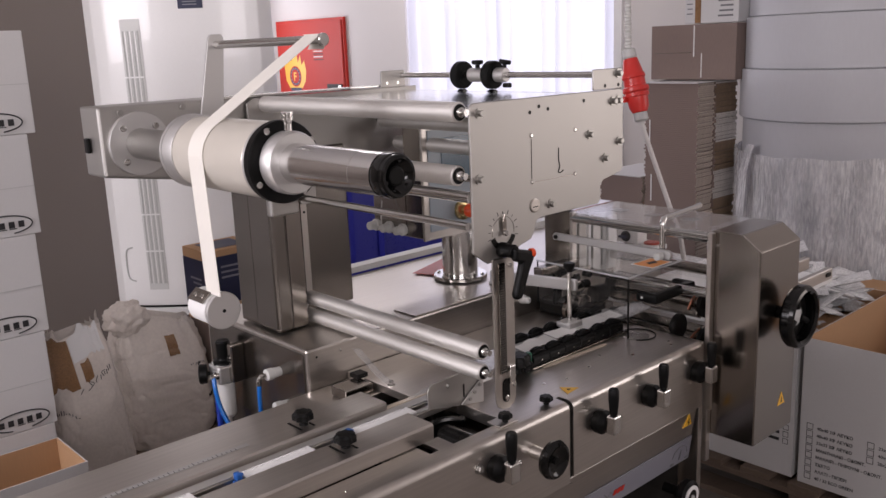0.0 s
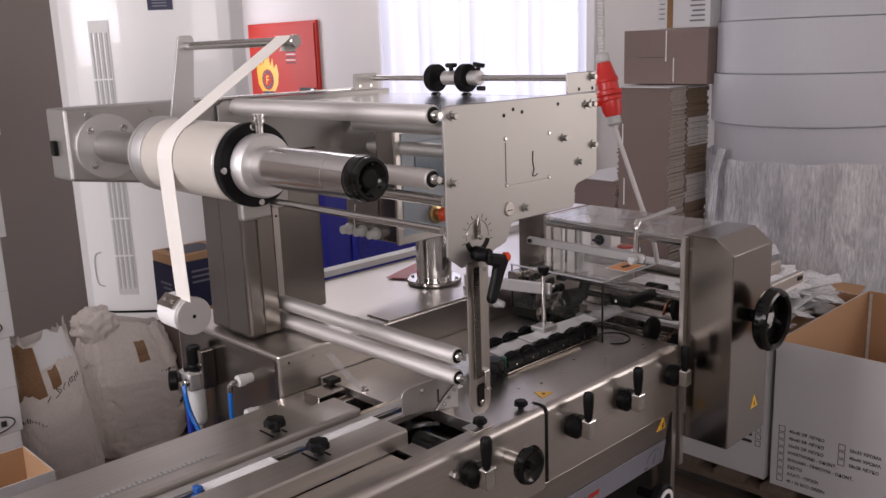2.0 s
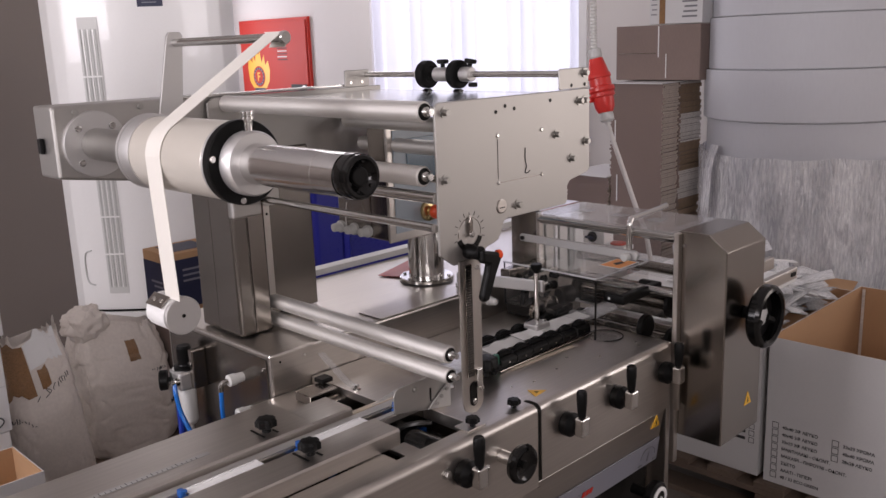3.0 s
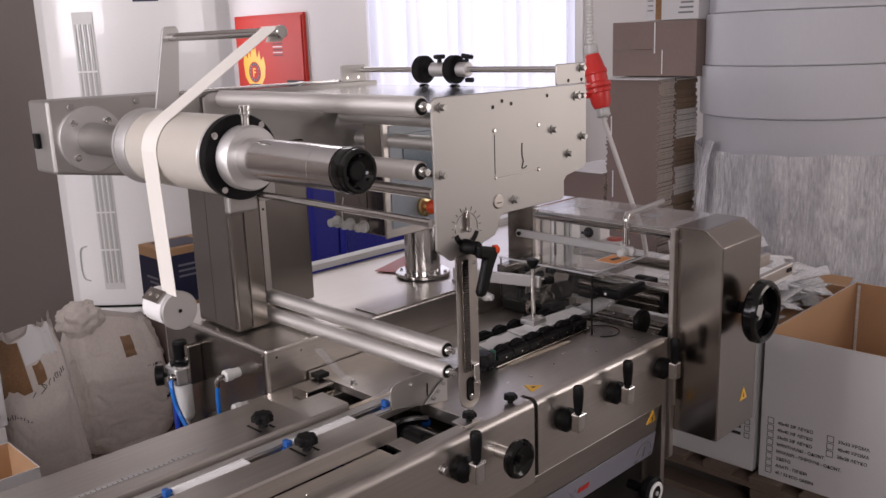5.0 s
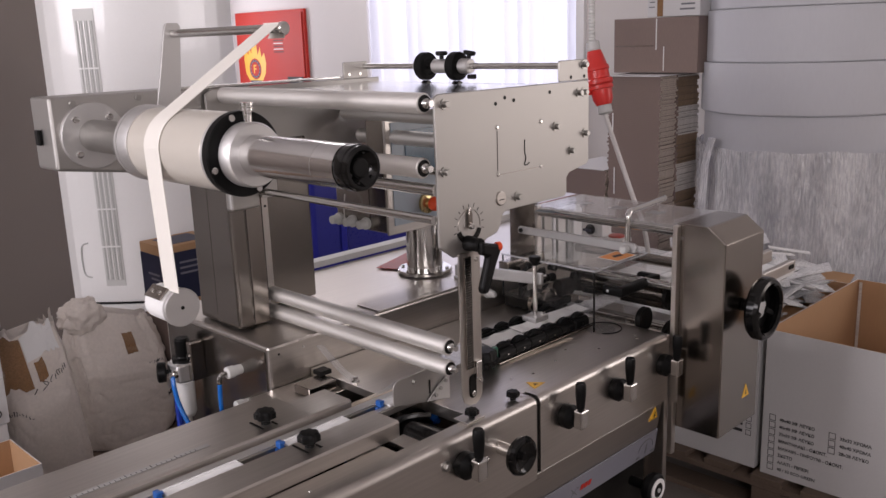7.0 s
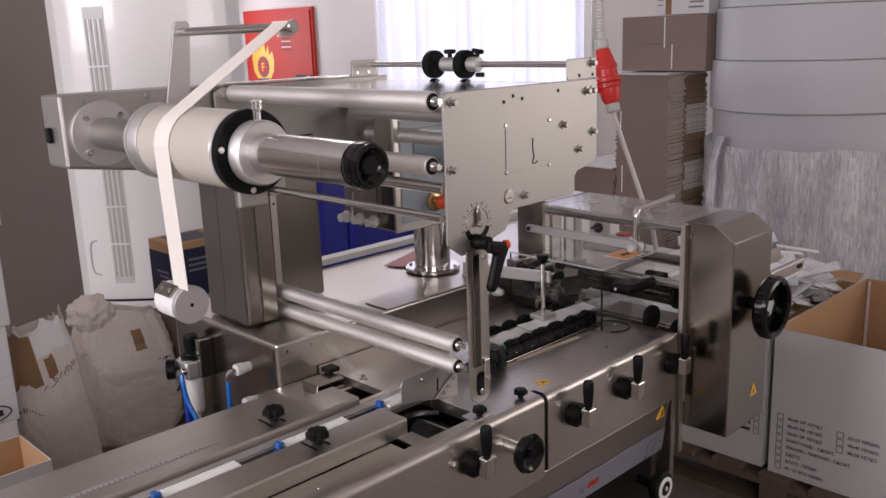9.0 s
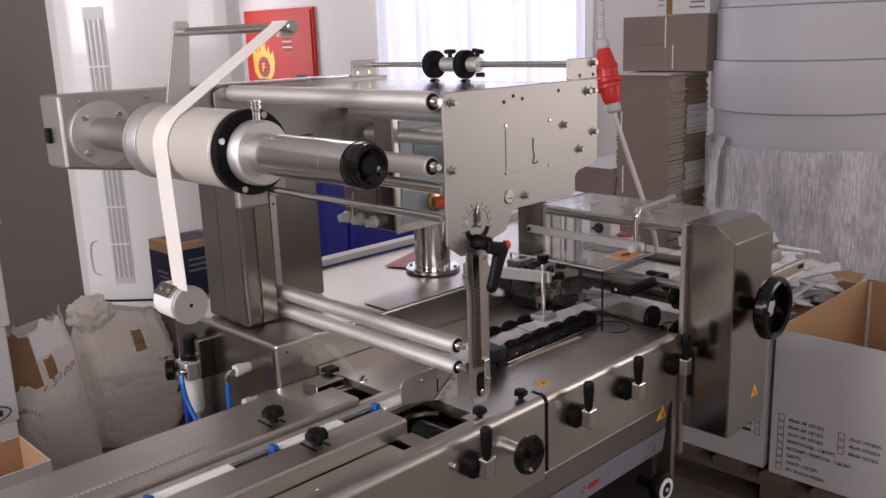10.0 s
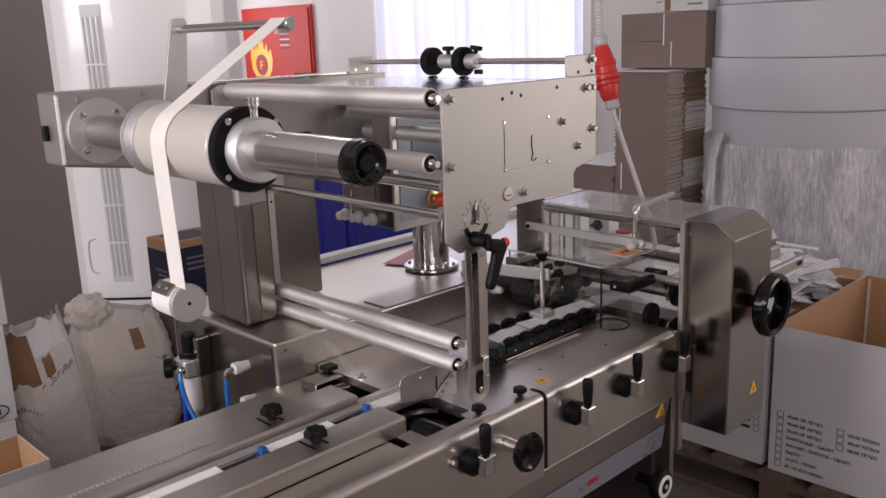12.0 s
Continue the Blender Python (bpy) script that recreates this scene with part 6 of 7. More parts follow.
def cartons():
    X = 2.738
    r = white_carton(X, 3.52, 0.62, 1.250, 0.146, 0.664, "large open white carton with printed tick boxes on a pallet")
    # pale strip stands in for light coming through the corner gap
    part("corner_light_strip", box(3.5085, 3.5125, 1.228, 1.238, 0.30, 0.655), CARDPALE, r, "pale strip painted for light through the corner gap")
    rows = ["40x40 2Φ ΛΕΥΚΟ", "40x40 3Φ ΛΕΥΚΟ", "33x33 2Φ ΛΕΥΚΟ", "ΜΑΝΤΗΛΑΚΙ - ΟΔΟΝΤ.", "ΜΑΧΑΙΡΙ - ΠΗΡΟΥΝΙ - ΟΔΟΝΤ.", "ΣΚΕΤΟ", "ΑΛΑΤΙ - ΠΙΠΕΡΙ", "40 / 33 ECO GREEN"]
    for k, s in enumerate(rows):
        z = 0.347 - 0.0258 * k
        tick_box(r, X - 0.0002, 1.227, z, 0.022)
        lettering("print", s, Matrix.Translation((X - 0.0006, 1.192, z + 0.004)) @ FACE_W, 0.0152, INK, r)
    for k, s in enumerate(["33x33 ΧΡΩΜΑ", "40x40 ΧΡΩΜΑ", "28x28 ΛΕΥΚΟ"]):
        z = 0.340 - 0.0258 * k
        tick_box(r, X - 0.0002, 1.028, z, 0.022)
        lettering("print", s, Matrix.Translation((X - 0.0006, 0.993, z + 0.004)) @ FACE_W, 0.0152, INK, r)
    q = white_carton(X + 0.008, 3.52, 1.276, 1.90, 0.146, 0.640, "open white carton filled with clear wrapped packs on a pallet")
    for k in range(3):
        tick_box(q, X + 0.0078, 1.313, 0.262 + 0.0258 * k, 0.020)
        part("word_bar", box(X + 0.0072, X + 0.0078, 1.325, 1.385 - 0.012 * k, 0.268 + 0.0258 * k, 0.279 + 0.0258 * k), INK, q)
    rnd = random.Random(4)
    # open flaps behind
    part("flap", prism([(3.517, 1.28, 0.638), (3.517, 1.58, 0.638), (3.60, 1.56, 0.655), (3.60, 1.29, 0.655)], (0.004, 0, 0.002), 0, 1), CARD, q, "brown flap")
    # heap of wrapped packs
    base = None
    for k in range(100):
        x, y = rnd.uniform(2.82, 3.44), rnd.uniform(1.32, 1.85)
        layer = k // 20
        z = 0.590 + 0.036 * layer + rnd.uniform(-0.01, 0.02) + 0.05 * (1 - abs(x - 3.1) / 0.35)
        m = Matrix.Translation((x, y, z)) @ Euler((rnd.uniform(-0.35, 0.35), rnd.uniform(-0.4, 0.4), rnd.uniform(0, 3.1))).to_matrix().to_4x4()
        if base is None:
            base = pack_thing("wrapped_pack", "cutlery pack in crinkled clear film lying in a carton", "packs in the carton")
            base.matrix_basis = m
        else:
            copy_thing(base, m)
    pallet(2.70, 3.58, 0.45, 1.98)
    part("filling", box(X + 0.02, 3.50, 1.285, 1.885, 0.16, 0.585, 0.01), CARD, q)


def pack_thing(name, label, group):
    """A white napkin with cutlery in clear film; its own origin at its middle."""
    r = root(name, (0, 0, 0), label, "cutlery pack", group)
    part("napkin", box(-0.075, 0.075, -0.024, 0.024, -0.005, 0.005, 0.003), PAPER, r, "folded white napkin")
    bm = bmesh.new()
    rnd = random.Random(9)
    n = 12
    for s in (1, -1):
        g = [[bm.verts.new((-0.105 + 0.21 * i / n, -0.036 + 0.072 * j / 5, s * ((0.0075 if 1 < i < n - 1 and 0 < j < 5 else 0.001) + rnd.uniform(0, 0.0025)))) for j in range(6)] for i in range(n + 1)]
        for i in range(n):
            for j in range(5):
                bm.faces.new((g[i][j], g[i + 1][j], g[i + 1][j + 1], g[i][j + 1]))
    part("wrapper", bm, PACKFILM, r, "crinkled clear film")
    return r


def napkin_pack():
    """Folded white napkin round its cutlery, not yet wrapped."""
    r = root("cutlery_pack", (0, 0, 0), "folded white napkin with cutlery lying on the conveyor", "cutlery pack", "packs on the conveyor")
    part("napkin", box(-0.078, 0.078, -0.018, 0.018, -0.0035, 0.001, 0.0012), PAPER, r, "folded white napkin")
    part("top_fold", box(-0.076, 0.074, -0.016, 0.006, 0.0011, 0.0019, 0.0003, 1), PAPER, r)
    part("cutlery_handle", tube([(-0.07, 0.011, 0.0014), (0.0, 0.010, 0.0018), (0.068, 0.012, 0.0014)], 0.0022, 8), CLEARFILM, r, "clear plastic handle")
    return r


def pallet(x0, x1, y0, y1):
    r = root("pallet", ((x0 + x1) / 2, (y0 + y1) / 2, 0), "worn grey-brown wooden pallet on the floor", "pallet", "pallets")
    n = max(3, int((y1 - y0) / 0.16))
    for k in range(n):
        y = y0 + (y1 - y0 - 0.11) * k / (n - 1)
        part("board", box(x0 + 0.006 * (k % 3), x1 - 0.005 * (k % 2), y, y + 0.11, 0.122, 0.144, 0.002, 1), WOOD, r)
    for x in (x0 + 0.01, (x0 + x1) / 2 - 0.05, x1 - 0.11):
        part("stringer", box(x, x + 0.10, y0, y1, 0.100, 0.1218, 0.002, 1), WOOD, r)
        for y in (y0 + 0.01, (y0 + y1) / 2 - 0.05, y1 - 0.11):
            part("block", box(x, x + 0.10, y, y + 0.10, 0.022, 0.0998, 0.002, 1), WOOD, r)
        part("bottom_board", box(x, x + 0.10, y0, y1, 0.0, 0.0218, 0.002, 1), WOOD, r)


def flat_stack(x0, x1, y0, y1, z0, z1, seed, label):
    """Flat cartons lying on one another, each a little out of line."""
    rnd = random.Random(seed)
    r = root("cardboard_stack", ((x0 + x1) / 2, (y0 + y1) / 2, z0), label, "cardboard stack", "stacks of flat cartons")
    t = 0.009
    xm = x0 + 0.135
    kinds = []
    for xa, xb, edge in ((x0, xm, CARDEDGE), (xm + 0.005, x1, CARDPALE), (xm + 0.005, x1, CARDBROWN)):
        me = mesh_of("flat_carton", box(xa, xb, y0, y1, z0, z0 + t - 0.0005), CARDGREY, (xa, y0, z0))
        me.materials.append(edge)
        for f in me.polygons:
            f.material_index = 1 if abs(f.normal.y) > 0.5 else 0
        kinds.append((me, xa))
    n = int((z1 - z0) / t)
    drift = 0.0
    for k in range(n):
        if k % 22 == 0:
            drift = rnd.uniform(-0.008, 0.008)
        for me, xa in (kinds[0], kinds[1 + ((k + 8) // 15) % 2]):
            ob = new("flat_carton", me)
            ob.parent = r
            ob.location = Vector((xa + (0.4 * drift if xa == x0 else 0) + rnd.uniform(-0.0004, 0.0004), y0 + (drift if xa == x0 else -drift) + rnd.uniform(-0.007, 0.007), z0 + k * t)) - ROOTS[r]
    zt = z0 + n * t
    part("top_sheet", prism([(x0 - 0.03, y0 - 0.01, zt + 0.001), (x1 + 0.01, y0 - 0.02, zt + 0.006), (x1 + 0.02, y1 + 0.01, zt + 0.004), (x0 - 0.02, y1 + 0.02, zt + 0.001)], (0, 0, 0.004)), CARDWHITE, r, "pale loose top sheet")
    for y, z in ((y0 + (y1 - y0) * 0.90, zt - 0.30), (y0 + (y1 - y0) * 0.86, zt - 0.56)):
        part("strap", box(x0 - 0.006, x0 - 0.0045, y, y + 0.006, z, z + 0.13), PAPER, r)
    return zt


def stacks():
    pallet(3.55, 4.02, 2.18, 2.78)
    zt = flat_stack(3.60, 3.93, 2.195, 2.476, 0.146, 1.435, 3, "tall stack of flat grey-brown cartons on a pallet")
    flat_stack(3.60, 3.93, 2.495, 2.745, 0.146, 0.985, 5, "lower stack of flat grey-brown cartons on a pallet")
    r = root("carton", (3.85, 2.31, zt), "closed grey-brown carton standing on flat cartons", "carton")
    z0 = zt + 0.012
    part("body", box(3.70, 3.92, 2.075, 2.52, z0, 1.695, 0.003), CARDGREY, r)
    part("flap_seam", box(3.6975, 3.6995, 2.285, 2.290, 1.55, 1.69), PAPER, r)
    part("flap_line", box(3.6975, 3.6995, 2.30, 2.505, 1.567, 1.570), DARKSTEEL, r)
    part("flap_line", box(3.6975, 3.6995, 2.245, 2.249, z0 + 0.01, 1.565), PAPER, r)
    w = root("carton", (3.85, 2.21, 1.696), "white carton with brown tape and grey print", "carton")
    part("body", box(3.71, 3.92, 2.075, 2.345, 1.698, 2.0, 0.003), CARDWHITE, w)
    part("tape", box(3.7080, 3.7095, 2.262, 2.292, 1.70, 1.998), TAPE, w, "brown tape")
    for k in range(5):
        part("print_bar", box(3.7082, 3.7094, 2.10, 2.175 - 0.006 * (k % 3), 1.725 + 0.022 * k, 1.733 + 0.022 * k), GREYINK, w)
        part("print_bar", box(3.7082, 3.7094, 2.305, 2.335 - 0.004 * (k % 2), 1.74 + 0.022 * k, 1.745 + 0.022 * k), GREYINK, w)


def paper_roll(bm, x, y, z, h):
    r = root("paper_roll", (x, y, z), "large pale grey paper roll lying flat in a stack", "paper roll", "stack of paper rolls")
    part("paper", bm, PAPERROLL, r)
    part("core", lathe((x, y, z + 0.001), (0, 0, 1), [(0, 0.038), (0, 0.0495), (h - 0.003, 0.0495), (h - 0.003, 0.038)], 24), CARD, r, "brown cardboard core")


def roll_stack():
    cx, cy = 4.05, 1.71
    z = 0.146
    heights = [0.24, 0.24, 0.24, 0.24, 0.171, 0.217, 0.223, 0.23, 0.23]
    rad = [0.455, 0.455, 0.452, 0.456, 0.448, 0.458, 0.452, 0.447, 0.450]
    for k, (h, q) in enumerate(zip(heights, rad)):
        ox, oy = 0.006 * math.sin(k * 2.1), 0.006 * math.cos(k * 1.3)
        paper_roll(lathe((cx + ox, cy + oy, z), (0, 0, 1), [(0, 0.05), (0, q - 0.004), (0.004, q), (h - 0.006, q), (h - 0.002, q - 0.004), (h - 0.002, 0.05)], 96), cx + ox, cy + oy, z, h)
        z += h
    pallet(3.62, 4.5, 1.26, 2.14)
    # crumpled stretch film round the lower rolls
    bm = bmesh.new()
    seg, n = 200, 70
    rows = []
    for j in range(n + 1):
        zz = 0.15 + (1.131 - 0.15) * j / n
        row = []
        for i in range(seg):
            a = 2 * math.pi * i / seg
            p = Vector((math.cos(a) * 2.2, math.sin(a) * 2.2, zz * 2.6))
            d = 0.010 + 0.016 * abs(noise.noise(p * 2.2)) + 0.010 * abs(noise.noise(Vector((p.x * 7, p.y * 7, p.z * 3)))) + 0.004 * noise.noise(Vector((p.x * 20, p.y * 20, p.z * 6)))
            edge = 0.020 * noise.noise(Vector((math.cos(a) * 3, math.sin(a) * 3, 7))) if j == n else 0
            row.append(bm.verts.new((cx + (0.462 + d) * math.cos(a), cy + (0.462 + d) * math.sin(a), zz + edge)))
        rows.append(row)
    for a, b in zip(rows, rows[1:]):
        for i in range(seg):
            bm.faces.new((a[i], a[(i + 1) % seg], b[(i + 1) % seg], b[i]))
    w = thing("stretch_film", bm, WRAPFILM, "crumpled clear stretch film wrapped round paper rolls", "stretch film", "", "", (cx, cy, 0.15))
    # loose upper edge folded off at one side
    bm = ribbon([(cx - 0.43, cy + 0.235, 1.17), (cx - 0.44, cy + 0.245, 1.12), (cx - 0.46, cy + 0.25, 1.05), (cx - 0.50, cy + 0.24, 0.8)], (0.03, 0.05, 0), 0.001)
    part("loose_fold", bm, WRAPFILM, w)


def sack(x, y, w, d, h, seed, label, lean=0.0, neck=0.4, fall=0.0, ragged=0.02, z0=0.144):
    """Filled sack: soft box with wrinkles, a narrowing top and an uneven upper edge. Returns it with its surface."""
    def skin(a, q, out=0.0):
        if q < 0.08:
            k = 0.86 + 0.14 * (q / 0.08) ** 0.5
        elif q < 0.70:
            k = 1.0 + 0.03 * math.sin(q * 7)
        else:
            k = 1.0 - neck * ((q - 0.70) / 0.30) ** 1.4
        flat = 1.0 if q < 0.55 else 1 - 0.80 * ((q - 0.55) / 0.45) ** 1.2
        c, s = math.cos(a), math.sin(a)
        px, py = math.copysign(abs(c) ** 0.5, c), math.copysign(abs(s) ** 0.5, s)
        p = Vector((c * 1.5 + seed, s * 1.5, q * 3))
        nz = 0.06 * noise.noise(p * 1.3) + 0.035 * abs(noise.noise(Vector((p.x * 2.5 + p.z, p.y * 2.5, p.z * 4)))) + 0.018 * abs(noise.noise(Vector((p.x * 5 - p.z * 3, p.y * 5, p.z * 6)))) + 0.004 * noise.noise(p * 14)
        nz -= 0.022 * max(0, 1 - abs(noise.noise(Vector((p.x * 1.6 + 1.2 * p.z, p.y * 1.6, p.z * 2.2 + seed)))) * 9)
        if q > 0.75:
            nz += 0.10 * (q - 0.75) / 0.25 * noise.noise(Vector((c * 6 + seed, s * 6, q * 4)))
        tear = ragged * (noise.noise(Vector((c * 7 + seed, s * 2, 2))) + 0.6 * noise.noise(Vector((c * 19 + seed, s * 2, 5)))) if q > 0.97 else 0
        sx, sy = w / 2 * k * (1 + nz) + out, d / 2 * flat * (1 + nz) + out
        return Vector((x + px * sx + lean * q, y + py * sy, z0 + h * q * (1 - fall * px) + 0.05 * noise.noise(Vector((c * 3 + seed, s * 3, 2))) * q + tear))
    seg, n = 130, 100
    bm = bmesh.new()
    rows = [[bm.verts.new(skin(2 * math.pi * i / seg, j / n)) for i in range(seg)] for j in range(n + 1)]
    for a, b in zip(rows, rows[1:]):
        for i in range(seg):
            bm.faces.new((a[i], a[(i + 1) % seg], b[(i + 1) % seg], b[i]))
    bm.faces.new(rows[0][::-1])
    bm.faces.new(rows[-1])
    r = root("sack", (x, y, z0), label, "sack", "filled sacks")
    part("bag", bm, SACK, r)
    return r, skin


def patch(parent, skin, name, mat, label, a0, a1, q0, q1, slant=0.0, jag=0.0, seed=0):
    """A thin piece stuck on a sack, between two angles and two heights."""
    rnd = random.Random(seed)
    bm = bmesh.new()
    n = 14
    low, high = [rnd.uniform(-jag, jag) for _ in range(n + 1)], [rnd.uniform(-jag, jag) for _ in range(n + 1)]
    g = []
    for i in range(n + 1):
        qa, qb = q0 + slant * i / n + low[i], q1 + slant * i / n + high[i]
        g.append([[bm.verts.new(skin(radians(a0 + (a1 - a0) * i / n), qa + (qb - qa) * j / n, o)) for j in range(n + 1)] for o in (0.0015, 0.0030)])
    for i in range(n):
        for j in range(n):
            bm.faces.new((g[i][1][j], g[i + 1][1][j], g[i + 1][1][j + 1], g[i][1][j + 1]))
            bm.faces.new((g[i][0][j], g[i][0][j + 1], g[i + 1][0][j + 1], g[i + 1][0][j]))
    for j in range(n):
        for i in (0, n):
            bm.faces.new((g[i][0][j], g[i][1][j], g[i][1][j + 1], g[i][0][j + 1]))
    for i in range(n):
        for j in (0, n):
            bm.faces.new((g[i][0][j], g[i + 1][0][j], g[i + 1][1][j], g[i][1][j]))
    return part(name, bm, mat, parent, label)


def scribble(parent, skin, a0, a1, q0, rise, tall, seed):
    """Unreadable pen marks along a rising line."""
    rnd = random.Random(seed)
    n = 9
    for i in range(n):
        a, q = a0 + (a1 - a0) * i / n, q0 + rise * i / n
        pts = [skin(radians(a + rnd.uniform(-2.2, 2.2)), q + tall * f + rnd.uniform(-0.006, 0.006), 0.0014) for f in (0, 0.6, 1.0, 0.3)[:rnd.choice((2, 3, 4))]]
        part("pen_stroke", tube(pts, 0.0013, 5, None, 3), INK, parent)


def sacks():
    pallet(0.92, 1.66, 2.90, 3.50)
    s, skin = sack(1.035, 3.04, 0.26, 0.20, 0.600, 1.7, "dusty white woven sack with brown tape, standing filled", -0.045, 0.10, 0.0, 0.035)
    patch(s, skin, "tape_patch", TAPE, "glossy brown tape patch", 182, 269.3, 0.70, 0.985, 0.0, 0.012, 1)
    patch(s, skin, "tape_patch", TAPE, "glossy brown tape patch", 270.2, 275, 0.72, 0.83, 0.01, 0.004, 2)
    patch(s, skin, "torn_flap", PAPER, "torn white paper edge", 269.6, 306, 0.85, 1.0, 0.0, 0.012, 3)
    scribble(s, skin, 268, 305, 0.67, 0.07, 0.035, 3)
    scribble(s, skin, 225, 268, 0.58, -0.06, 0.022, 6)
    s, skin = sack(1.415, 3.275, 0.365, 0.24, 0.505, 4.2, "dusty white woven sack with a bunched neck, standing filled", -0.01, 0.16, 0.10, 0.012)
    patch(s, skin, "tape_patch", TAPE, "brown tape patch", 270.1, 274.2, 0.70, 0.85, 0.01, 0.003, 4)
    scribble(s, skin, 285, 310, 0.62, -0.01, 0.02, 8)
    scribble(s, skin, 292, 312, 0.44, 0.02, 0.03, 9)
    scribble(s, skin, 300, 318, 0.30, 0.04, 0.03, 11)
    bm = bmesh.new()
    bmesh.ops.create_icosphere(bm, subdivisions=5, radius=1)
    for v in bm.verts:
        n = noise.noise(v.co * 2.4) * 0.28 + abs(noise.noise(v.co * 5)) * 0.12 + noise.noise(v.co * 12) * 0.02
        v.co = Vector((1.285 + v.co.x * 0.080 * (1 + n), 3.24 + v.co.y * 0.05 * (1 + n), 0.672 + v.co.z * 0.066 * (1 + n)))
    part("bunched_neck", bm, SACK, s)


def mark(parent, x, y, z, w):
    """Oval mark with plain bars in it, on a face that looks along -y."""
    pts = [(x + w / 2 * math.cos(radians(a)), y, z + w * 0.17 * math.sin(radians(a)) + 0.0) for a in range(-70, 251, 10)]
    part("oval_mark", tube(pts, 0.0022, 6), INK, parent)
    for k in range(5):
        part("mark_bar", box(x - w * 0.40 + k * w * 0.165, x - w * 0.40 + k * w * 0.165 + w * 0.10, y - 0.001, y, z - w * 0.06, z + w * 0.055), INK, parent)
        if k in (2, 3):
            part("mark_bar", box(x - w * 0.40 + k * w * 0.165, x - w * 0.40 + k * w * 0.165 + w * 0.13, y - 0.001, y, z - w * 0.085, z - w * 0.07), INK, parent)


def box_stack():
    tops = [0.0, 0.248, 0.546, 0.845, 1.148, 1.445, 1.74]
    right = [0.822, 0.826, 0.835, 0.850, 0.868, 0.893]
    rnd = random.Random(2)
    for k in range(6):
        x1, z0, z1 = right[k], tops[k] + 0.001, tops[k + 1]
        r = root("carton", (x1 - 0.3, 2.95, z0), "closed white carton with an oval black mark in a stack", "carton", "stack of white cartons")
        part("body", box(x1 - 0.60, x1, 2.75, 3.15, z0, z1, 0.003), CARDWHITE, r)
        part("flap_seam", box(x1 - 0.60, x1 - 0.002, 2.7485, 2.7495, z0 + 0.142, z0 + 0.1445), GREYPLASTIC, r)
        part("side_tape", box(x1 + 0.0002, x1 + 0.0012, 2.80, 2.86, z0 + 0.01, z1 - 0.01), TAPE, r, "brown tape")
        mark(r, x1 - 0.105 - 0.012 * (k % 2), 2.748, z0 + 0.036, 0.165)
    r = root("carton", (0.56, 2.86, 0), "open white carton with a brown inside on the floor", "carton")
    carton_walls(r, 0.30, 0.825, 2.50, 2.742, 0, 0.498)
    part("bottom", box(0.308, 0.817, 2.508, 2.734, 0.001, 0.008), CARD, r)


def more_goods():
    # navy and brown printed carton on a plain carton
    thing("carton", box(1.60, 1.88, 3.14, 3.40, 0, 0.578, 0.004), CARDGREY, "plain brown carton on the floor", "carton", "", "", (1.7, 3.27, 0))
    r = root("carton", (1.70, 3.26, 0.58), "small navy blue and brown printed carton", "carton")
    part("body", box(1.60, 1.84, 3.16, 3.36, 0.58, 0.885, 0.003), CARD, r)
    part("navy_face", box(1.603, 1.838, 3.1575, 3.1595, 0.66, 0.858, 0.0005), NAVY, r, "navy printed face")
    part("navy_side", box(1.5975, 1.5995, 3.165, 3.355, 0.60, 0.845, 0.0005), NAVY, r, "navy printed face")
    part("top_print", box(1.64, 1.80, 3.19, 3.33, 0.8855, 0.8865), NAVY, r)
    for k in range(3):
        part("word_bar", box(1.66, 1.80 - 0.02 * k, 3.1565, 3.1573, 0.81 - 0.022 * k, 0.818 - 0.022 * k), SIGN, r)
        part("word_bar", box(1.5965, 1.5973, 3.21, 3.30 - 0.02 * k, 0.76 - 0.02 * k, 0.768 - 0.02 * k), SIGN, r)
    # blue sheet-covered bin behind the machine
    r = root("blue_bin", (2.5, 3.2, 0), "deep blue plastic bin behind the machine", "bin")
    part("body", prism([(2.20, 3.0, 0), (2.78, 2.99, 0), (2.80, 3.45, 0), (2.20, 3.46, 0)], (0, 0, 1.13), 0.02, 3), BLUE, r)
    part("rim", tube([(2.19, 2.99, 1.135), (2.79, 2.98, 1.135), (2.81, 3.46, 1.135), (2.19, 3.47, 1.135), (2.19, 2.99, 1.135)], 0.014, 8, None, 1), BLUE, r)
    part("fold", prism([(2.335, 2.99, 0.2), (2.355, 2.975, 0.2), (2.37, 2.99, 0.2)], (0.01, 0, 0.92)), BLUE, r)


# ---------------------------------------------------------------- moving goods
SPEED, PITCH, LUG0 = 0.2467, 0.258, 0.724
LANE_Y = 1.387


def lug():
    r = root("lug", (0, 0, 0), "small bright blue plastic conveyor lug", "conveyor lug", "lugs on the infeed chain")
    part("finger", box(-0.007, 0.004, -0.008, 0.008, 0.0, 0.014, 0.002), BLUELUG, r)
    part("foot", box(-0.012, 0.010, -0.005, 0.005, -0.016, -0.0005, 0.002), BLUELUG, r)
    part("tip", box(0.0045, 0.009, -0.004, 0.004, 0.005, 0.011, 0.0015), BLUELUG, r)
    return r


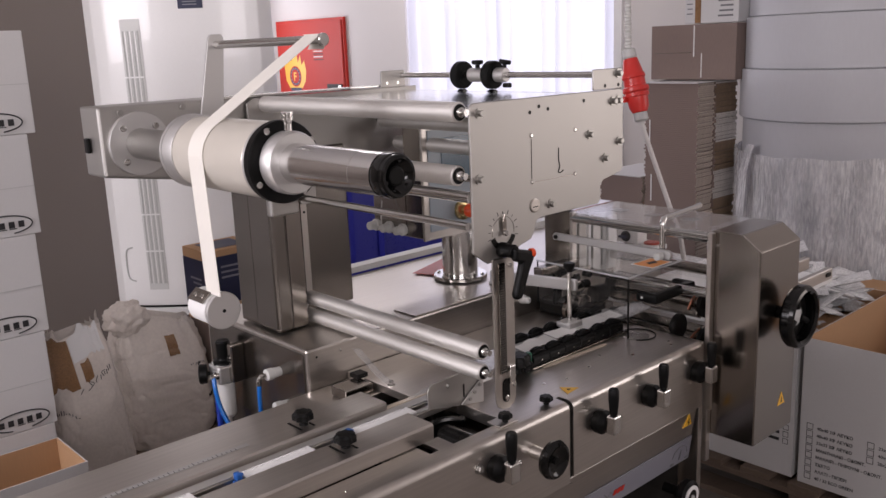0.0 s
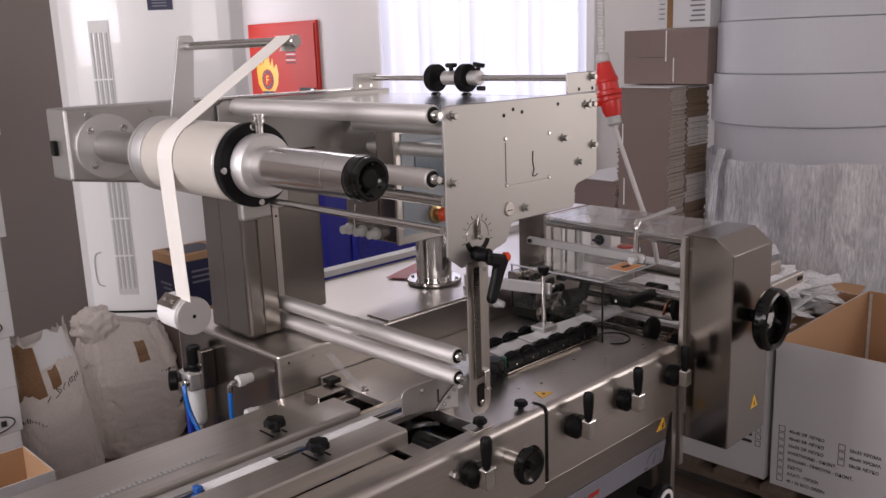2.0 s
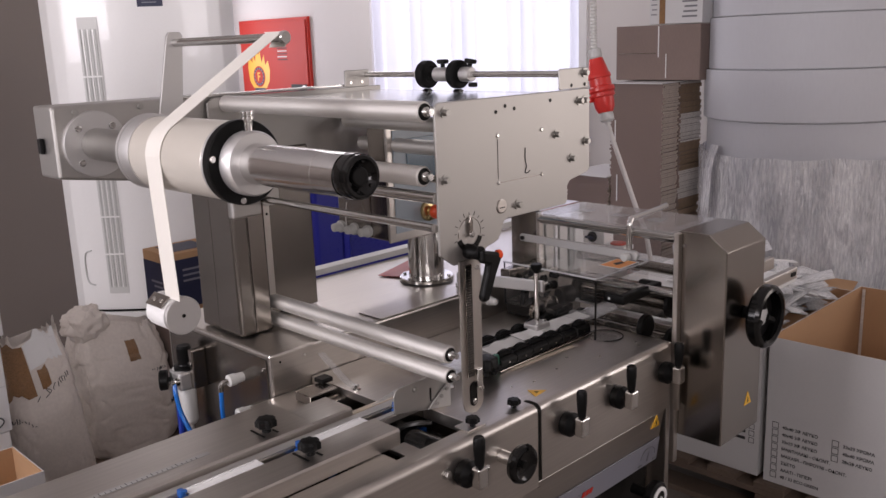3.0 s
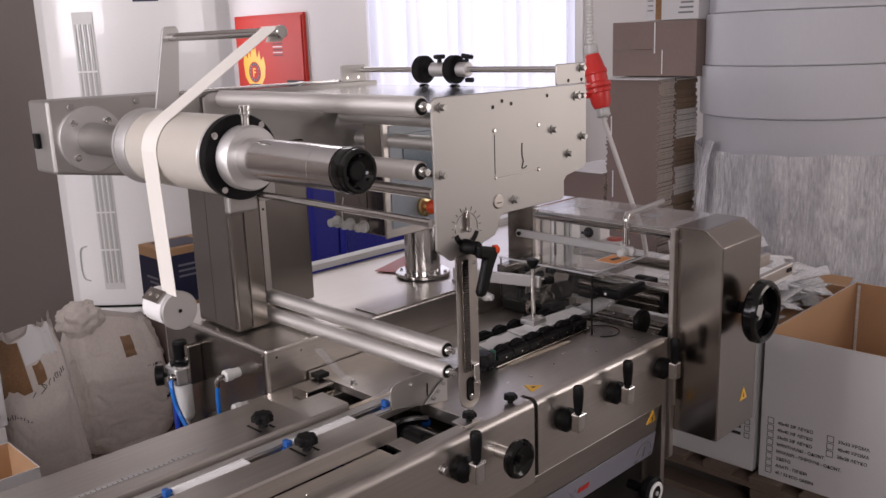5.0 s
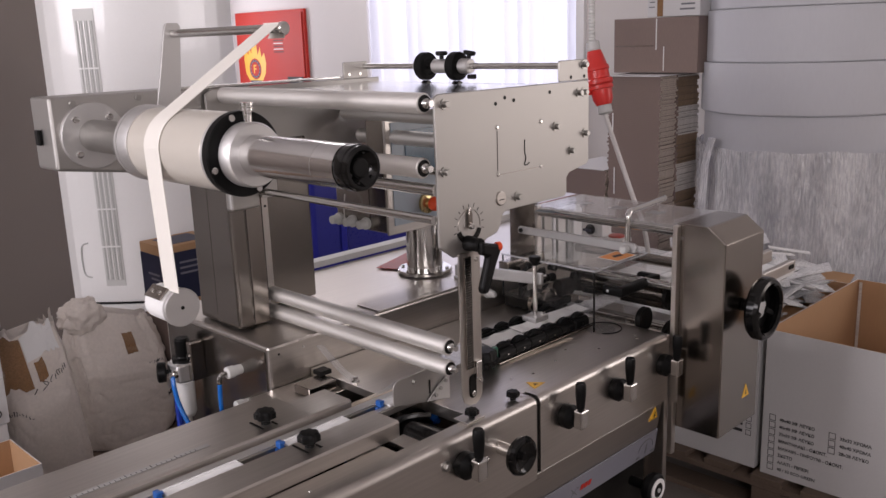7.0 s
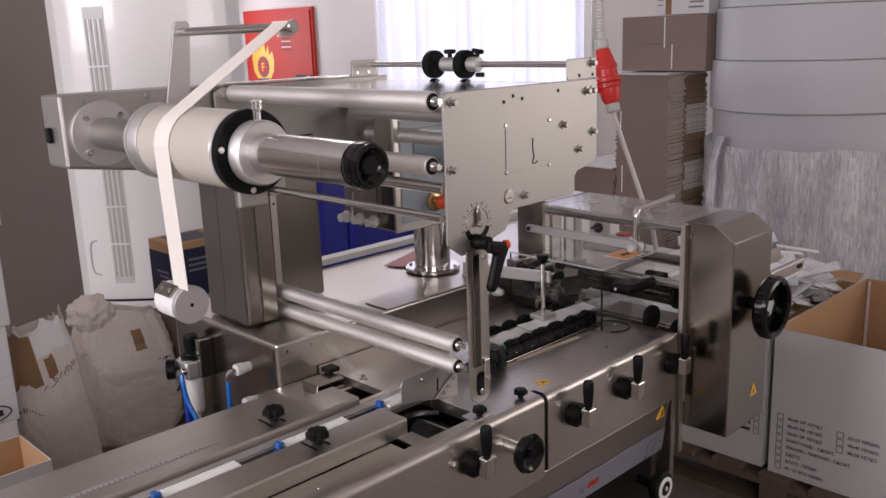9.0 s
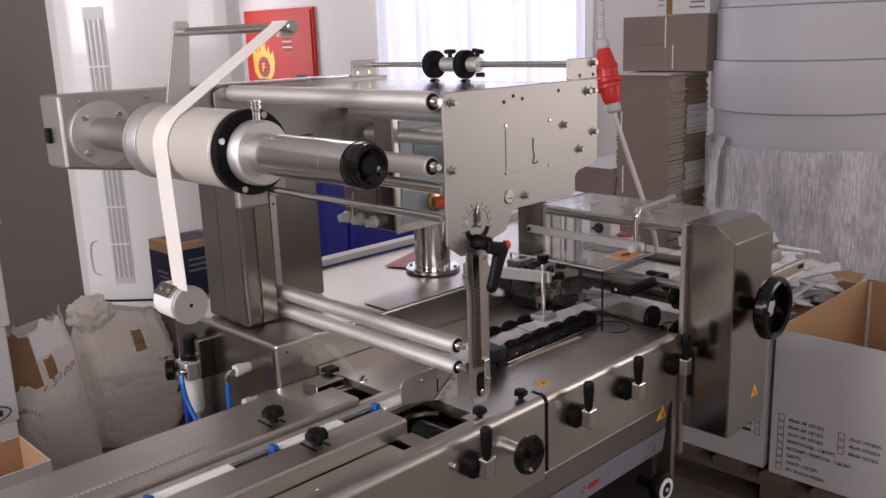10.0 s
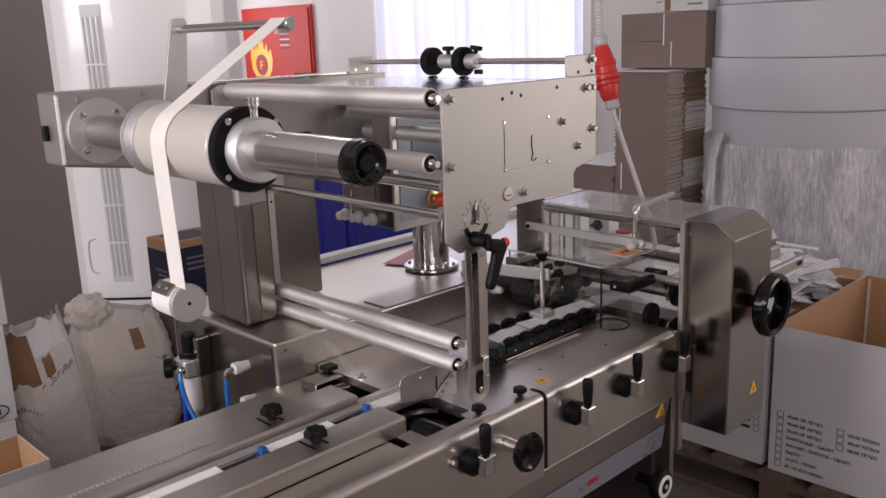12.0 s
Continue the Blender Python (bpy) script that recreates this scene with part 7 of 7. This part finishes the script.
def lug_rows(x0):
    """Along the lane, round the end of the chain and back below."""
    turn = 1.300
    tt = (turn - x0) / SPEED
    def p(t):
        if t < tt:
            return pose(x0 + SPEED * t, LANE_Y, 0.879)
        u = (t - tt) * SPEED
        a = min(u / 0.045, math.pi)
        if a < math.pi:
            return pose(turn + 0.045 * math.sin(a), LANE_Y, 0.834 + 0.045 * math.cos(a), 0, math.degrees(a), 0)
        return pose(turn - (u - 0.045 * math.pi), LANE_Y, 0.789, 0, 180, 0)
    times = [0.5 * q for q in range(24)]
    if 0 < tt < 12:
        ends = [tt + 0.045 * math.pi / SPEED * k / 4 for k in range(5)]
        times += [q for q in ends if 0 < q < 12] 
    times += [12.0]
    return [(t, p(t)) for t in sorted({round(q, 2) for q in times})]


def pack_rows(x0, k):
    """With the lug, over the worktop, through the jaws and into the carton."""
    rnd = random.Random(k)
    end = (rnd.uniform(2.96, 3.35), rnd.uniform(1.40, 1.75), 0.79, rnd.uniform(-60, 60))
    knots = [(-9, LANE_Y - 0.002, 0.8828), (1.28, LANE_Y - 0.002, 0.8828), (1.50, 1.488, 0.8665), (2.86, 1.488, 0.8665)]
    def p(t):
        x = x0 + SPEED * t
        if x < 2.86:
            for (xa, ya, za), (xb, yb, zb) in zip(knots, knots[1:]):
                if x <= xb:
                    q = (x - xa) / (xb - xa)
                    return pose(x, ya + (yb - ya) * q, za + (zb - za) * q)
        q = min((x - 2.86) / 0.12, 1)
        return pose(2.86 + (end[0] - 2.86) * q, 1.488 + (end[1] - 1.488) * q, 0.8665 + 0.05 * math.sin(q * 2.2) + (end[2] - 0.8665) * q - 0.05 * math.sin(2.2) * q, 0, 8 * q, end[3] * q)
    times = [0.5 * q for q in range(25)] + [(xx - x0) / SPEED for xx in (1.16, 1.28, 1.39, 1.50, 1.62, 2.78, 2.86, 2.90, 2.94, 2.98, 3.04)]
    return [(t, p(t)) for t in sorted({round(q, 2) for q in times if 0 <= q <= 12})]


def film_rows():
    w = 194.3
    return [(t, pose(0.876, 1.62, 1.457, 0, w * t, 0)) for t in [round(0.4 * k, 2) for k in range(31)]]


def jaw_rows(z, sign):
    w = 360 * SPEED / PITCH / 2
    return [(t, pose(2.135, 1.42, z, 0, sign * w * t + 30, 0)) for t in [round(0.4 * k, 2) for k in range(31)]]


room()
fire_cabinet()
air_conditioner()
M = machine()
front_controls(M)
housing(M)
air_regulator(M)
presser(M)
film_unit()
REEL = film_reel()
terminal()
guard()
sealing_unit()
JAWS = [jaw(0.918), jaw(0.806)]
plug()
cartons()
stacks()
roll_stack()
sacks()
box_stack()
more_goods()
LUGS, PACKS = [], []
first_lug, first_pack = lug(), napkin_pack()
for k in range(-13, 3):
    ob = first_lug if k == -13 else copy_thing(first_lug, Matrix())
    LUGS.append((ob, LUG0 + k * PITCH))
for k in range(-13, 8):
    ob = first_pack if k == -13 else copy_thing(first_pack, Matrix())
    PACKS.append((ob, LUG0 + k * PITCH + 0.088, k))


def motions():
    walk(REEL, film_rows())
    walk(JAWS[0], jaw_rows(0.918, 1))
    walk(JAWS[1], jaw_rows(0.806, -1))
    for ob, x0 in LUGS:
        walk(ob, lug_rows(x0))
    for ob, x0, k in PACKS:
        walk(ob, pack_rows(x0, k + 20))


motions()
